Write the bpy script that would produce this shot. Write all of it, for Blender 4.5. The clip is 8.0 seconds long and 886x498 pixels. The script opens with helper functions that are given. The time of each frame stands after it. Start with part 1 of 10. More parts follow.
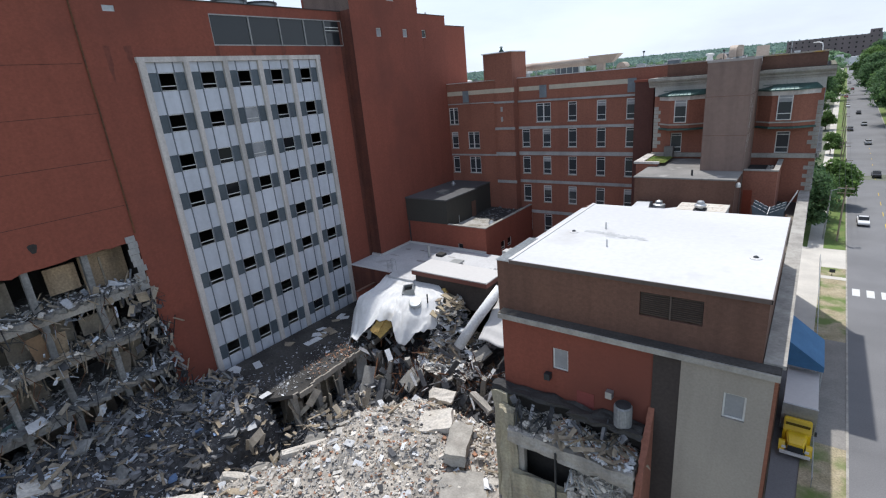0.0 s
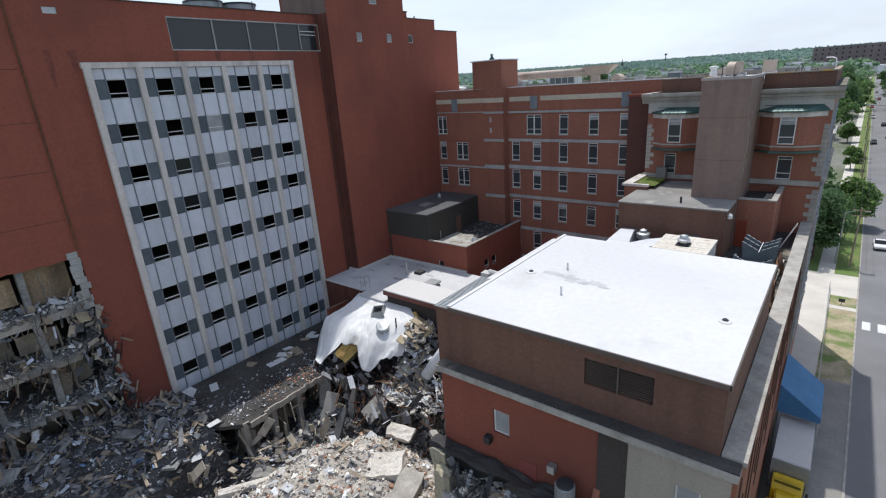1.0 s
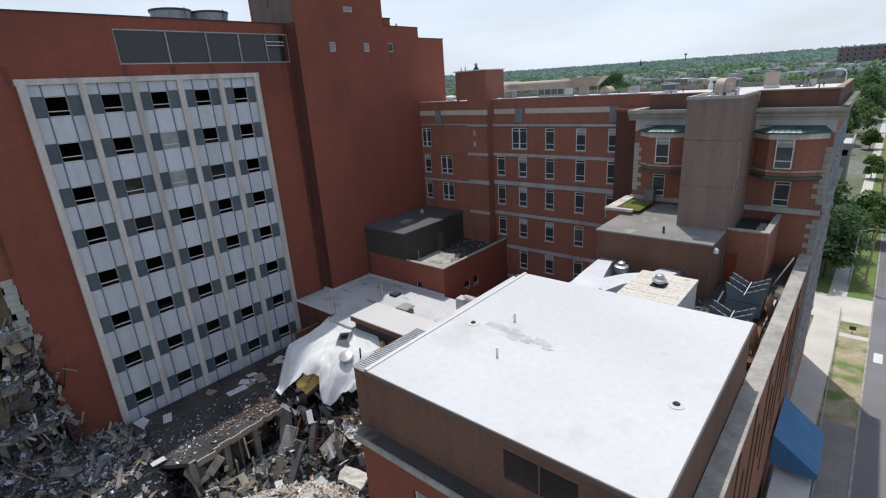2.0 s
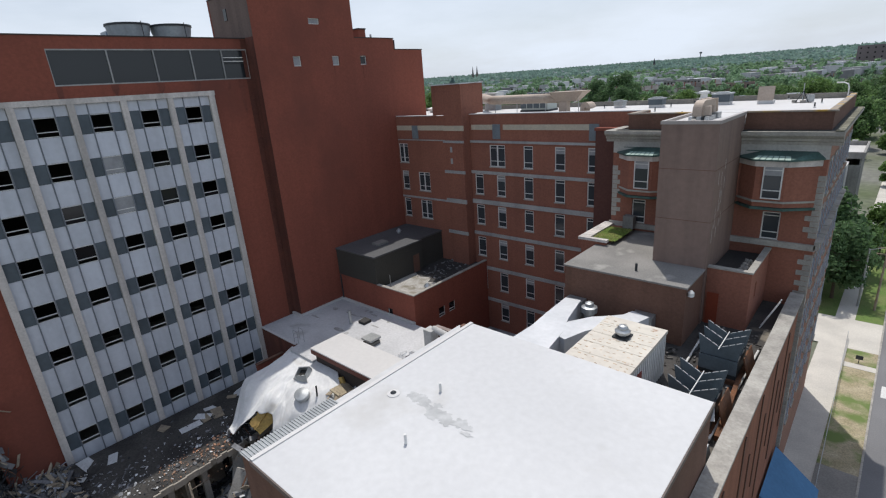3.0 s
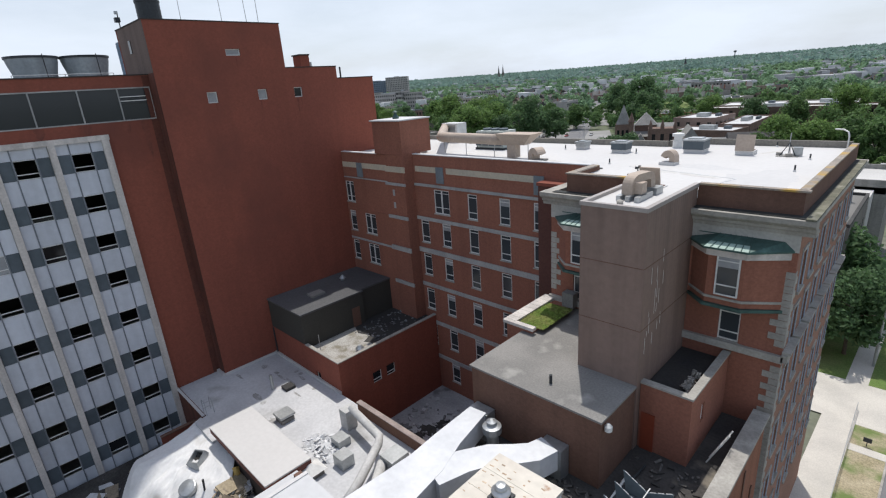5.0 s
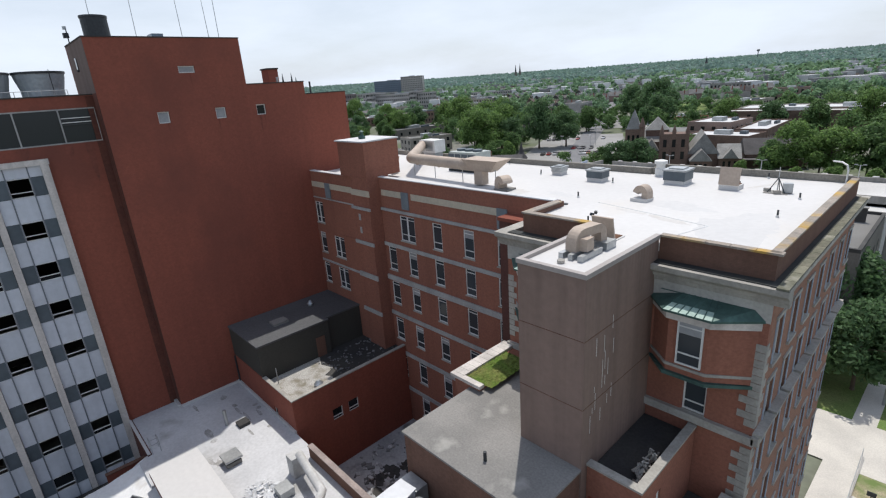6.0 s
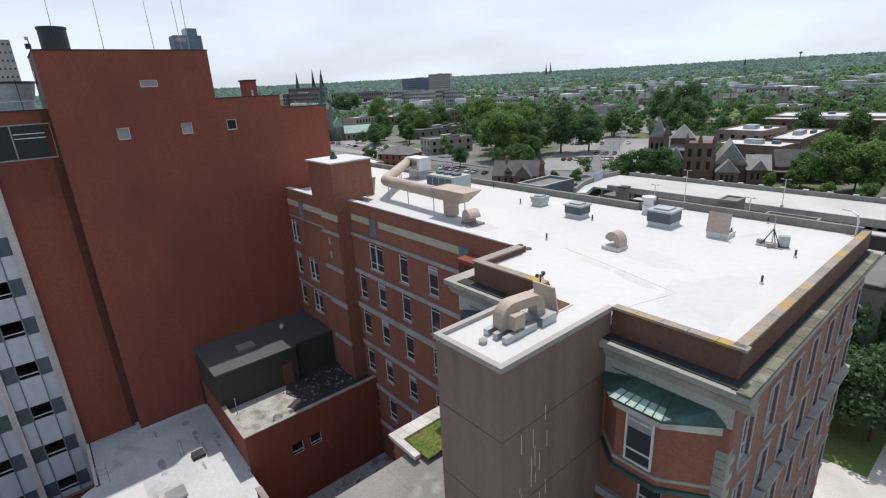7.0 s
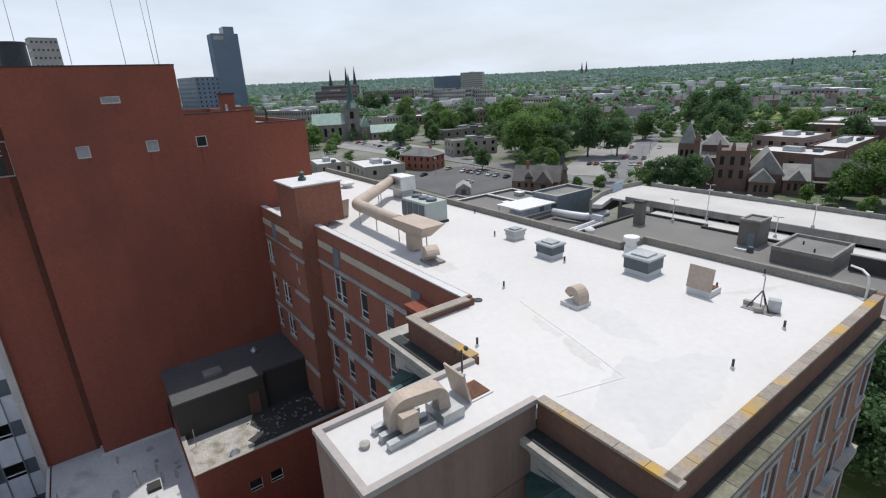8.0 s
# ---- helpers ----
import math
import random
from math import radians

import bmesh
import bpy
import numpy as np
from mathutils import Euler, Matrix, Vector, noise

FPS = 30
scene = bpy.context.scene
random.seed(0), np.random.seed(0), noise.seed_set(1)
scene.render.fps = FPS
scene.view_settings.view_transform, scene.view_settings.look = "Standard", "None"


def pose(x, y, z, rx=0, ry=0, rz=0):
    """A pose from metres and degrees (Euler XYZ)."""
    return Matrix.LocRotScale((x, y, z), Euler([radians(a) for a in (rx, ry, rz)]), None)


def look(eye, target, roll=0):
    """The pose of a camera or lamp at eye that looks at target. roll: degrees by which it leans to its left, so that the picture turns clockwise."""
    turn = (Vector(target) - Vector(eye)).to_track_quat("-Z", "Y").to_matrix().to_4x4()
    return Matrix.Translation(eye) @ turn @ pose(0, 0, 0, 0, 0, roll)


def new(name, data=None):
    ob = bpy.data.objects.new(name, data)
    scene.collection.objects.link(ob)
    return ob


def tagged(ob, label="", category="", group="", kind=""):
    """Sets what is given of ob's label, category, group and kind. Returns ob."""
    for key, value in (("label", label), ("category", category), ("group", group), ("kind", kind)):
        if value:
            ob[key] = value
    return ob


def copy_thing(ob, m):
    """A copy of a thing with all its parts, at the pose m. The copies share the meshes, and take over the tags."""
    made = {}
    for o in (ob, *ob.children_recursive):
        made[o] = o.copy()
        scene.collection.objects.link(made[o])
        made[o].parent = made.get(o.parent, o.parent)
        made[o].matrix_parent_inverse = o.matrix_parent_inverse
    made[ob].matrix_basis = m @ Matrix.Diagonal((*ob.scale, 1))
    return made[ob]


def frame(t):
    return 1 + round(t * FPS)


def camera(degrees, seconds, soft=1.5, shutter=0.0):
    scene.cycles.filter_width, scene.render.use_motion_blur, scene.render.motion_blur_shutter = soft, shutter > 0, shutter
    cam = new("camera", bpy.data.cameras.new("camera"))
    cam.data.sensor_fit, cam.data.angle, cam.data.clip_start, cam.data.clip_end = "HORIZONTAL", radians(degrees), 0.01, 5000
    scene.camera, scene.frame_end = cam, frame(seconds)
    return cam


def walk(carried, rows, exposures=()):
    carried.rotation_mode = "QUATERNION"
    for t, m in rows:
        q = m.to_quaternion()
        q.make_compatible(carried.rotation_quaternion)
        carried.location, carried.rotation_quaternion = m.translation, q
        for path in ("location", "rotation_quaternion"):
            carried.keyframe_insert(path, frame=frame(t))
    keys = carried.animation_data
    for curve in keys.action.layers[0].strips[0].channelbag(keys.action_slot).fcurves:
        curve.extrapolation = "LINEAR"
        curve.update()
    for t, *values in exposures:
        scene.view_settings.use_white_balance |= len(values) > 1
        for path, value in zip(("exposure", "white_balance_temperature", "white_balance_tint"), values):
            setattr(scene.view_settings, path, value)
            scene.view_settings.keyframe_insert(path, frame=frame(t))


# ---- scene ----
cam = camera(83.9, 8.0, 1.2)
METRES, EYE, TILT, LEAN, TURN = 50.0, 32.3, 0.0, 0.0, 37.7
ROWS = [
    (0.0, 0.0, 0.0, 0.0, -1.65, -18.55, 4.92),
    (0.5, 0.0439, 0.0371, 0.0079, -0.66, -18.54, 4.4),
    (1.0, 0.0882, 0.0755, 0.0178, 0.44, -18.57, 3.73),
    (1.5, 0.1324, 0.1148, 0.0282, 1.44, -18.55, 3.56),
    (3.0, 0.2628, 0.2383, 0.0643, 3.67, -18.39, 3.98),
    (3.5, 0.305, 0.2815, 0.0788, 4.26, -18.36, 4.17),
    (4.0, 0.3471, 0.3253, 0.0937, 4.98, -18.3, 4.26),
    (4.5, 0.3895, 0.369, 0.1089, 5.85, -18.3, 4.06),
    (6.0, 0.5161, 0.5051, 0.1542, 8.59, -18.36, 3.81),
    (6.5, 0.5573, 0.552, 0.1692, 10.01, -18.38, 3.42),
    (7.0, 0.5975, 0.6002, 0.1854, 11.9, -18.46, 2.84),
    (7.5, 0.6376, 0.6502, 0.2, 13.85, -18.53, 2.44),
    (8.0, 0.6767, 0.7012, 0.214, 15.67, -18.55, 2.47),
]
walk(cam, [(t, pose(0, 0, EYE, TILT, LEAN, TURN) @ pose(METRES * x, METRES * y, METRES * z, 90 + pitch, roll, yaw)) for t, x, y, z, yaw, pitch, roll in ROWS],
     [(0.0, 0.32, 6260, 10), (1.5, 0.20, 6340, 10), (3.0, 0.03, 6500, 10), (4.5, 0.10, 6500, 10), (6.0, 0.16, 6490, 10), (7.5, 0.13, 6490, 10), (8.0, 0.06, 6490, 10)])

# ---- world, sun, exposure ----
SUN_DIR = Vector((-0.216, 0.330, 1.0)).normalized()
world = bpy.data.worlds.new("world")
scene.world = world
world.use_nodes = True
wn, wl = world.node_tree.nodes, world.node_tree.links
sky = wn.new("ShaderNodeTexSky")
sky.sky_type, sky.sun_disc = "NISHITA", False
sky.sun_elevation, sky.sun_rotation = radians(68.5), radians(-33.2)
sky.air_density, sky.dust_density, sky.ozone_density = 1.0, 2.5, 1.0
wgeo = wn.new("ShaderNodeTexCoord")
wmap = wn.new("ShaderNodeMapping")
wmap.inputs["Scale"].default_value = (1.6, 1.6, 6.0)
wl.new(wgeo.outputs["Generated"], wmap.inputs["Vector"])
wnoise = wn.new("ShaderNodeTexNoise")
wnoise.inputs["Scale"].default_value = 1.7
wnoise.inputs["Detail"].default_value = 7.0
wnoise.inputs["Roughness"].default_value = 0.58
wl.new(wmap.outputs["Vector"], wnoise.inputs["Vector"])
wramp = wn.new("ShaderNodeValToRGB")
wramp.color_ramp.elements[0].position, wramp.color_ramp.elements[0].color = 0.36, (0.68, 0.68, 0.68, 1)
wramp.color_ramp.elements[1].position, wramp.color_ramp.elements[1].color = 0.66, (0.98, 0.98, 0.98, 1)
wl.new(wnoise.outputs["Fac"], wramp.inputs["Fac"])
wmix = wn.new("ShaderNodeMix")
wmix.data_type = "RGBA"
wsep = wn.new("ShaderNodeSeparateXYZ")
wl.new(wgeo.outputs["Generated"], wsep.inputs[0])
wup = wn.new("ShaderNodeMapRange")
wup.inputs["From Min"].default_value, wup.inputs["From Max"].default_value = 0.08, 0.62
wup.inputs["To Min"].default_value, wup.inputs["To Max"].default_value = 1.0, 0.40
wl.new(wsep.outputs[2], wup.inputs["Value"])
wmul = wn.new("ShaderNodeMath")
wmul.operation = "MULTIPLY"
wl.new(wramp.outputs["Color"], wmul.inputs[0])
wl.new(wup.outputs["Result"], wmul.inputs[1])
wl.new(wmul.outputs[0], wmix.inputs["Factor"])
wl.new(sky.outputs["Color"], wmix.inputs[6])
whaze = wn.new("ShaderNodeMix")
whaze.data_type = "RGBA"
whigh = wn.new("ShaderNodeMapRange")
whigh.inputs["From Min"].default_value, whigh.inputs["From Max"].default_value = 0.2, 0.8
wl.new(wsep.outputs[2], whigh.inputs["Value"])
wl.new(whigh.outputs["Result"], whaze.inputs["Factor"])
whaze.inputs[6].default_value, whaze.inputs[7].default_value = (7.35, 8.1, 9.2, 1), (6.3, 7.6, 9.7, 1)
wl.new(whaze.outputs[2], wmix.inputs[7])
wbg = wn["Background"]
wbg.inputs["Strength"].default_value = 0.105
wl.new(wmix.outputs[2], wbg.inputs["Color"])

sun = new("sun", bpy.data.lights.new("sun", "SUN"))
sun.data.energy, sun.data.angle, sun.data.color = 3.0, radians(0.6), (1.0, 0.96, 0.90)
sun.matrix_world = look(SUN_DIR * 300, (0, 0, 0))

# ---- mesh helpers ----
HOME = {}


def thing(name, label, category, at=(0, 0, 0), group="", kind=""):
    ob = new(name)
    ob.empty_display_size = 0.2
    ob.location = at
    HOME[ob.name] = Matrix.Translation(at)
    return tagged(ob, label, category, group, kind)


def mesh_of(name, bm, material, smooth=False):
    bmesh.ops.recalc_face_normals(bm, faces=bm.faces)
    me = bpy.data.meshes.new(name)
    bm.to_mesh(me)
    bm.free()
    for m in material if isinstance(material, (list, tuple)) else (material,):
        me.materials.append(m)
    if smooth:
        me.polygons.foreach_set("use_smooth", [True] * len(me.polygons))
    return me


def part(name, bm, material, parent=None, label="", smooth=False):
    """Links a bmesh, given in world coordinates, as one mesh under parent."""
    ob = new(name, mesh_of(name, bm, material, smooth))
    HOME[ob.name] = Matrix.Identity(4)
    if parent is not None:
        ob.parent = parent
        ob.matrix_parent_inverse = HOME[parent.name].inverted()
    return tagged(ob, label)


def share(name, me, parent, at, turn=0.0, label=""):
    """One more piece on a shared mesh, placed at a point and turned about z (degrees)."""
    ob = new(name, me)
    m = pose(at[0], at[1], at[2], 0, 0, turn)
    HOME[ob.name] = m
    if parent is not None:
        ob.parent = parent
        ob.matrix_parent_inverse = HOME[parent.name].inverted()
    ob.matrix_basis = m
    return tagged(ob, label)


def single(name, bm, material, label, category, group="", kind="", smooth=False):
    return tagged(part(name, bm, material, None, "", smooth), label, category, group, kind)


def box(bm, x0, x1, y0, y1, z0, z1, mi=0):
    v = [bm.verts.new(p) for p in ((x0, y0, z0), (x1, y0, z0), (x1, y1, z0), (x0, y1, z0),
                                   (x0, y0, z1), (x1, y0, z1), (x1, y1, z1), (x0, y1, z1))]
    for q in ((0, 3, 2, 1), (4, 5, 6, 7), (0, 1, 5, 4), (1, 2, 6, 5), (2, 3, 7, 6), (3, 0, 4, 7)):
        bm.faces.new([v[i] for i in q]).material_index = mi
    return bm


def a_box(*a):
    return box(bmesh.new(), *a)


def hexa(bm, m, sx, sy, sz):
    """A box of full sizes sx, sy, sz, centred on the pose m."""
    p = [m @ Vector((i * sx / 2, j * sy / 2, k * sz / 2)) for k in (-1, 1) for i, j in ((-1, -1), (1, -1), (1, 1), (-1, 1))]
    v = [bm.verts.new(q) for q in p]
    for q in ((0, 3, 2, 1), (4, 5, 6, 7), (0, 1, 5, 4), (1, 2, 6, 5), (2, 3, 7, 6), (3, 0, 4, 7)):
        bm.faces.new([v[i] for i in q])
    return bm


def prism(bm, pts, z0, z1):
    lo = [bm.verts.new((x, y, z0)) for x, y in pts]
    hi = [bm.verts.new((x, y, z1)) for x, y in pts]
    bm.faces.new(lo[::-1])
    bm.faces.new(hi)
    for i in range(len(pts)):
        j = (i + 1) % len(pts)
        bm.faces.new((lo[i], lo[j], hi[j], hi[i]))
    return bm


def extrude_x(bm, yz, x0, x1):
    lo = [bm.verts.new((x0, y, z)) for y, z in yz]
    hi = [bm.verts.new((x1, y, z)) for y, z in yz]
    bm.faces.new(lo[::-1])
    bm.faces.new(hi)
    for i in range(len(yz)):
        j = (i + 1) % len(yz)
        bm.faces.new((lo[i], lo[j], hi[j], hi[i]))
    return bm


def tube(bm, path, r, n=10, r2=None):
    """A round tube along points, radius r tapering to r2."""
    path = [Vector(p) for p in path]
    rings = []
    for i, p in enumerate(path):
        d = (path[min(i + 1, len(path) - 1)] - path[max(i - 1, 0)]).normalized()
        s = d.cross(Vector((0, 0, 1)))
        s = Vector((1, 0, 0)) if s.length < 1e-3 else s.normalized()
        u = d.cross(s)
        f = i / max(1, len(path) - 1)
        rr = r if r2 is None else r + (r2 - r) * f
        rings.append([bm.verts.new(p + (s * math.cos(a) + u * math.sin(a)) * rr) for a in (2 * math.pi * k / n for k in range(n))])
    for a, b in zip(rings, rings[1:]):
        for k in range(n):
            bm.faces.new((a[k], a[(k + 1) % n], b[(k + 1) % n], b[k]))
    bm.faces.new(rings[0][::-1])
    bm.faces.new(rings[-1])
    return bm


def lathe(bm, x, y, prof, n=20):
    """A turned form about the upright through (x, y): profile of (radius, z)."""
    rings = [[bm.verts.new((x + r * math.cos(2 * math.pi * k / n), y + r * math.sin(2 * math.pi * k / n), z)) for k in range(n)] for r, z in prof]
    for a, b in zip(rings, rings[1:]):
        for k in range(n):
            bm.faces.new((a[k], a[(k + 1) % n], b[(k + 1) % n], b[k]))
    bm.faces.new(rings[0][::-1])
    bm.faces.new(rings[-1])
    return bm


def pierced(bm, axis, at, inward, u0, u1, z0, z1, holes, depth=0.3):
    """An upright wall face in the plane axis=at with rectangular holes (u0, u1, z0, z1) and their reveals, and a back face."""
    def P(u, z, d):
        w = at + inward * d
        return (w, u, z) if axis == "x" else (u, w, z)
    us = sorted({u0, u1, *(c for h in holes for c in h[:2] if u0 < c < u1)})
    zs = sorted({z0, z1, *(c for h in holes for c in h[2:4] if z0 < c < z1)})
    def inside(u, z):
        return any(h[0] < u < h[1] and h[2] < z < h[3] for h in holes)
    def quad(a, b, c, d):
        bm.faces.new([bm.verts.new(p) for p in (a, b, c, d)])
    for a, b in zip(us, us[1:]):
        for c, d in zip(zs, zs[1:]):
            if not inside((a + b) / 2, (c + d) / 2):
                for dd in (0, depth):
                    quad(P(a, c, dd), P(b, c, dd), P(b, d, dd), P(a, d, dd))
    for a, b, c, d in [h[:4] for h in holes] + [(u0, u1, z0, z1)]:
        quad(P(a, c, 0), P(b, c, 0), P(b, c, depth), P(a, c, depth))
        quad(P(a, d, 0), P(b, d, 0), P(b, d, depth), P(a, d, depth))
        quad(P(a, c, 0), P(a, d, 0), P(a, d, depth), P(a, c, depth))
        quad(P(b, c, 0), P(b, d, 0), P(b, d, depth), P(b, c, depth))
    bmesh.ops.remove_doubles(bm, verts=bm.verts, dist=0.0005)
    return bm


# ---- materials ----
def mat(name, col, col2=None, rough=0.85, metal=0.0, big=0.12, fine=6.0, bump=0.15, vary=0.25, rnd=0.0, streak=0.0,
        brick=None, wave=None, island=0.0, spec=0.35, stain=None, through_light=0.0):
    """Principled material: two colours mixed by broad noise, fine grain and relief, optional brick courses, ribs, streaks and stains."""
    m = bpy.data.materials.new(name)
    m.use_nodes = True
    n, l = m.node_tree.nodes, m.node_tree.links
    p = n["Principled BSDF"]
    p.inputs["Roughness"].default_value, p.inputs["Metallic"].default_value = rough, metal
    p.inputs["Specular IOR Level"].default_value = spec
    geo = n.new("ShaderNodeNewGeometry")
    pos = geo.outputs["Position"]

    def noise_at(scale, detail=5.0, stretch=None):
        t = n.new("ShaderNodeTexNoise")
        t.inputs["Scale"].default_value, t.inputs["Detail"].default_value = scale, detail
        if stretch:
            mp = n.new("ShaderNodeMapping")
            mp.inputs["Scale"].default_value = stretch
            l.new(pos, mp.inputs["Vector"])
            l.new(mp.outputs["Vector"], t.inputs["Vector"])
        else:
            l.new(pos, t.inputs["Vector"])
        return t.outputs["Fac"]

    def ramp(src, a, b, va=0.0, vb=1.0):
        r = n.new("ShaderNodeMapRange")
        r.inputs["From Min"].default_value, r.inputs["From Max"].default_value = a, b
        r.inputs["To Min"].default_value, r.inputs["To Max"].default_value = va, vb
        l.new(src, r.inputs["Value"])
        return r.outputs["Result"]

    def mix(fac, a, b, mode="MIX"):
        x = n.new("ShaderNodeMix")
        x.data_type, x.blend_type = "RGBA", mode
        if isinstance(fac, float):
            x.inputs["Factor"].default_value = fac
        else:
            l.new(fac, x.inputs["Factor"])
        for sock, v in ((x.inputs[6], a), (x.inputs[7], b)):
            if isinstance(v, tuple):
                sock.default_value = (*v[:3], 1)
            else:
                l.new(v, sock)
        return x.outputs[2]

    def grey(v):
        c = n.new("ShaderNodeCombineColor")
        for k in range(3):
            l.new(v, c.inputs[k])
        return c.outputs[0]

    col2 = col2 or tuple(c * 0.75 for c in col)
    out = mix(ramp(noise_at(big), 0.35, 0.65), col, col2)
    grain = noise_at(fine, 4.0)
    out = mix(1.0, out, grey(ramp(grain, 0.25, 0.75, 1 - vary, 1 + vary * 0.6)), "MULTIPLY")
    height = grain
    if brick:
        sx = n.new("ShaderNodeSeparateXYZ")
        l.new(pos, sx.inputs[0])
        ad = n.new("ShaderNodeMath")
        l.new(sx.outputs[0], ad.inputs[0])
        l.new(sx.outputs[1], ad.inputs[1])
        cb = n.new("ShaderNodeCombineXYZ")
        l.new(ad.outputs[0], cb.inputs[0])
        l.new(sx.outputs[2], cb.inputs[1])
        bt = n.new("ShaderNodeTexBrick")
        l.new(cb.outputs[0], bt.inputs["Vector"])
        bt.inputs["Color1"].default_value, bt.inputs["Color2"].default_value = (1, 1, 1, 1), (0.88, 0.88, 0.88, 1)
        bt.inputs["Mortar"].default_value = (*brick, 1)
        bt.inputs["Scale"].default_value = 1.0
        bt.inputs["Mortar Size"].default_value = 0.006
        bt.inputs["Brick Width"].default_value, bt.inputs["Row Height"].default_value = 0.22, 0.075
        out = mix(0.65, out, bt.outputs["Color"], "MULTIPLY")
    if streak:
        out = mix(1.0, out, grey(ramp(noise_at(1.0, 4.0, (1.1, 1.1, 0.06)), 0.42, 0.68, 1.0, 1.0 - streak)), "MULTIPLY")
    if stain:
        out = mix(ramp(noise_at(stain[1], 6.0), stain[2], stain[2] + 0.14), out, stain[0])
    if rnd or island:
        if rnd:
            src = n.new("ShaderNodeObjectInfo").outputs["Random"]
            amt = rnd
        else:
            src, amt = geo.outputs["Random Per Island"], island
        out = mix(1.0, out, grey(ramp(src, 0, 1, 1 - amt, 1 + amt)), "MULTIPLY")
    l.new(out, p.inputs["Base Color"])
    if wave:
        sx = n.new("ShaderNodeSeparateXYZ")
        l.new(pos, sx.inputs[0])
        ad = n.new("ShaderNodeMath")
        l.new(sx.outputs[0], ad.inputs[0])
        l.new(sx.outputs[1], ad.inputs[1])
        mu = n.new("ShaderNodeMath")
        mu.operation = "MULTIPLY"
        mu.inputs[1].default_value = 2 * math.pi / wave
        l.new(ad.outputs[0], mu.inputs[0])
        sn = n.new("ShaderNodeMath")
        sn.operation = "SINE"
        l.new(mu.outputs[0], sn.inputs[0])
        height = sn.outputs[0]
    if bump:
        b = n.new("ShaderNodeBump")
        b.inputs["Strength"].default_value, b.inputs["Distance"].default_value = bump, 0.03
        l.new(height, b.inputs["Height"])
        l.new(b.outputs["Normal"], p.inputs["Normal"])
    if through_light:
        tb = n.new("ShaderNodeBsdfTranslucent")
        l.new(out, tb.inputs["Color"])
        ms = n.new("ShaderNodeMixShader")
        ms.inputs["Fac"].default_value = through_light
        l.new(p.outputs[0], ms.inputs[1])
        l.new(tb.outputs[0], ms.inputs[2])
        l.new(ms.outputs[0], n["Material Output"].inputs["Surface"])
    return m


def glass_mat(name, col, rough=0.06):
    m = bpy.data.materials.new(name)
    m.use_nodes = True
    n, l = m.node_tree.nodes, m.node_tree.links
    p = n["Principled BSDF"]
    p.inputs["Base Color"].default_value = (*col, 1)
    p.inputs["Roughness"].default_value = rough
    p.inputs["IOR"].default_value = 1.45
    t = n.new("ShaderNodeTexNoise")
    t.inputs["Scale"].default_value = 0.7
    g = n.new("ShaderNodeNewGeometry")
    l.new(g.outputs["Position"], t.inputs["Vector"])
    b = n.new("ShaderNodeBump")
    b.inputs["Strength"].default_value, b.inputs["Distance"].default_value = 0.03, 0.05
    l.new(t.outputs["Fac"], b.inputs["Height"])
    l.new(b.outputs["Normal"], p.inputs["Normal"])
    return m


M_BRICK = mat("red_brick", (0.288, 0.089, 0.058), (0.235, 0.075, 0.051), 0.9, big=0.06, fine=5, bump=0.1, vary=0.14, brick=(0.85, 0.80, 0.78), streak=0.07, stain=((0.165, 0.056, 0.040), 0.07, 0.57))
M_DARKBR = mat("dark_red_brick", (0.115, 0.046, 0.035), (0.15, 0.055, 0.038), 0.92, big=0.5, fine=5, vary=0.2, brick=(0.85, 0.80, 0.78), streak=0.3)
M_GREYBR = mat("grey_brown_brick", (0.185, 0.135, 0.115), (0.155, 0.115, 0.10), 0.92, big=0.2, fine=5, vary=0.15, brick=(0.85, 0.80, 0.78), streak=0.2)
M_BAND = mat("grey_stone_band", (0.42, 0.42, 0.41), (0.34, 0.345, 0.34), 0.88, big=0.4, fine=7, bump=0.15, vary=0.18, streak=0.2)
M_BRICK2 = mat("old_red_brick", (0.325, 0.136, 0.092), (0.270, 0.114, 0.080), 0.92, big=0.16, fine=6, bump=0.12, vary=0.18, brick=(0.85, 0.80, 0.76), streak=0.10)
M_BROWN = mat("brown_brick", (0.19, 0.102, 0.072), (0.155, 0.087, 0.065), 0.92, big=0.14, fine=6, bump=0.1, vary=0.15, brick=(0.8, 0.75, 0.7), streak=0.15)
M_SIDING = mat("brown_siding", (0.245, 0.170, 0.140), (0.215, 0.150, 0.125), 0.65, big=0.12, fine=3, bump=0.10, vary=0.1, wave=0.3, streak=0.22, spec=0.4)
M_DKBRICK = mat("near_black_brick", (0.065, 0.052, 0.047), (0.048, 0.041, 0.038), 0.9, vary=0.2)
M_WHITE = mat("white_membrane", (0.588, 0.590, 0.592), (0.523, 0.525, 0.528), 0.7, big=0.1, fine=3, bump=0.06, vary=0.06, stain=((0.43, 0.42, 0.40), 0.22, 0.585))
M_WHITE2 = mat("clean_white_membrane", (0.588, 0.578, 0.566), (0.548, 0.538, 0.527), 0.65, big=0.12, fine=3, bump=0.05, vary=0.05, stain=((0.57, 0.54, 0.50), 0.16, 0.63))
M_PANEL = mat("white_metal_panel", (0.58, 0.61, 0.665), (0.52, 0.55, 0.60), 0.5, big=0.4, fine=3, bump=0.03, vary=0.06, rnd=0.05, streak=0.12)
M_GPANEL = mat("grey_metal_panel", (0.098, 0.122, 0.142), (0.075, 0.096, 0.112), 0.5, big=0.5, fine=3, bump=0.03, vary=0.1, rnd=0.12)
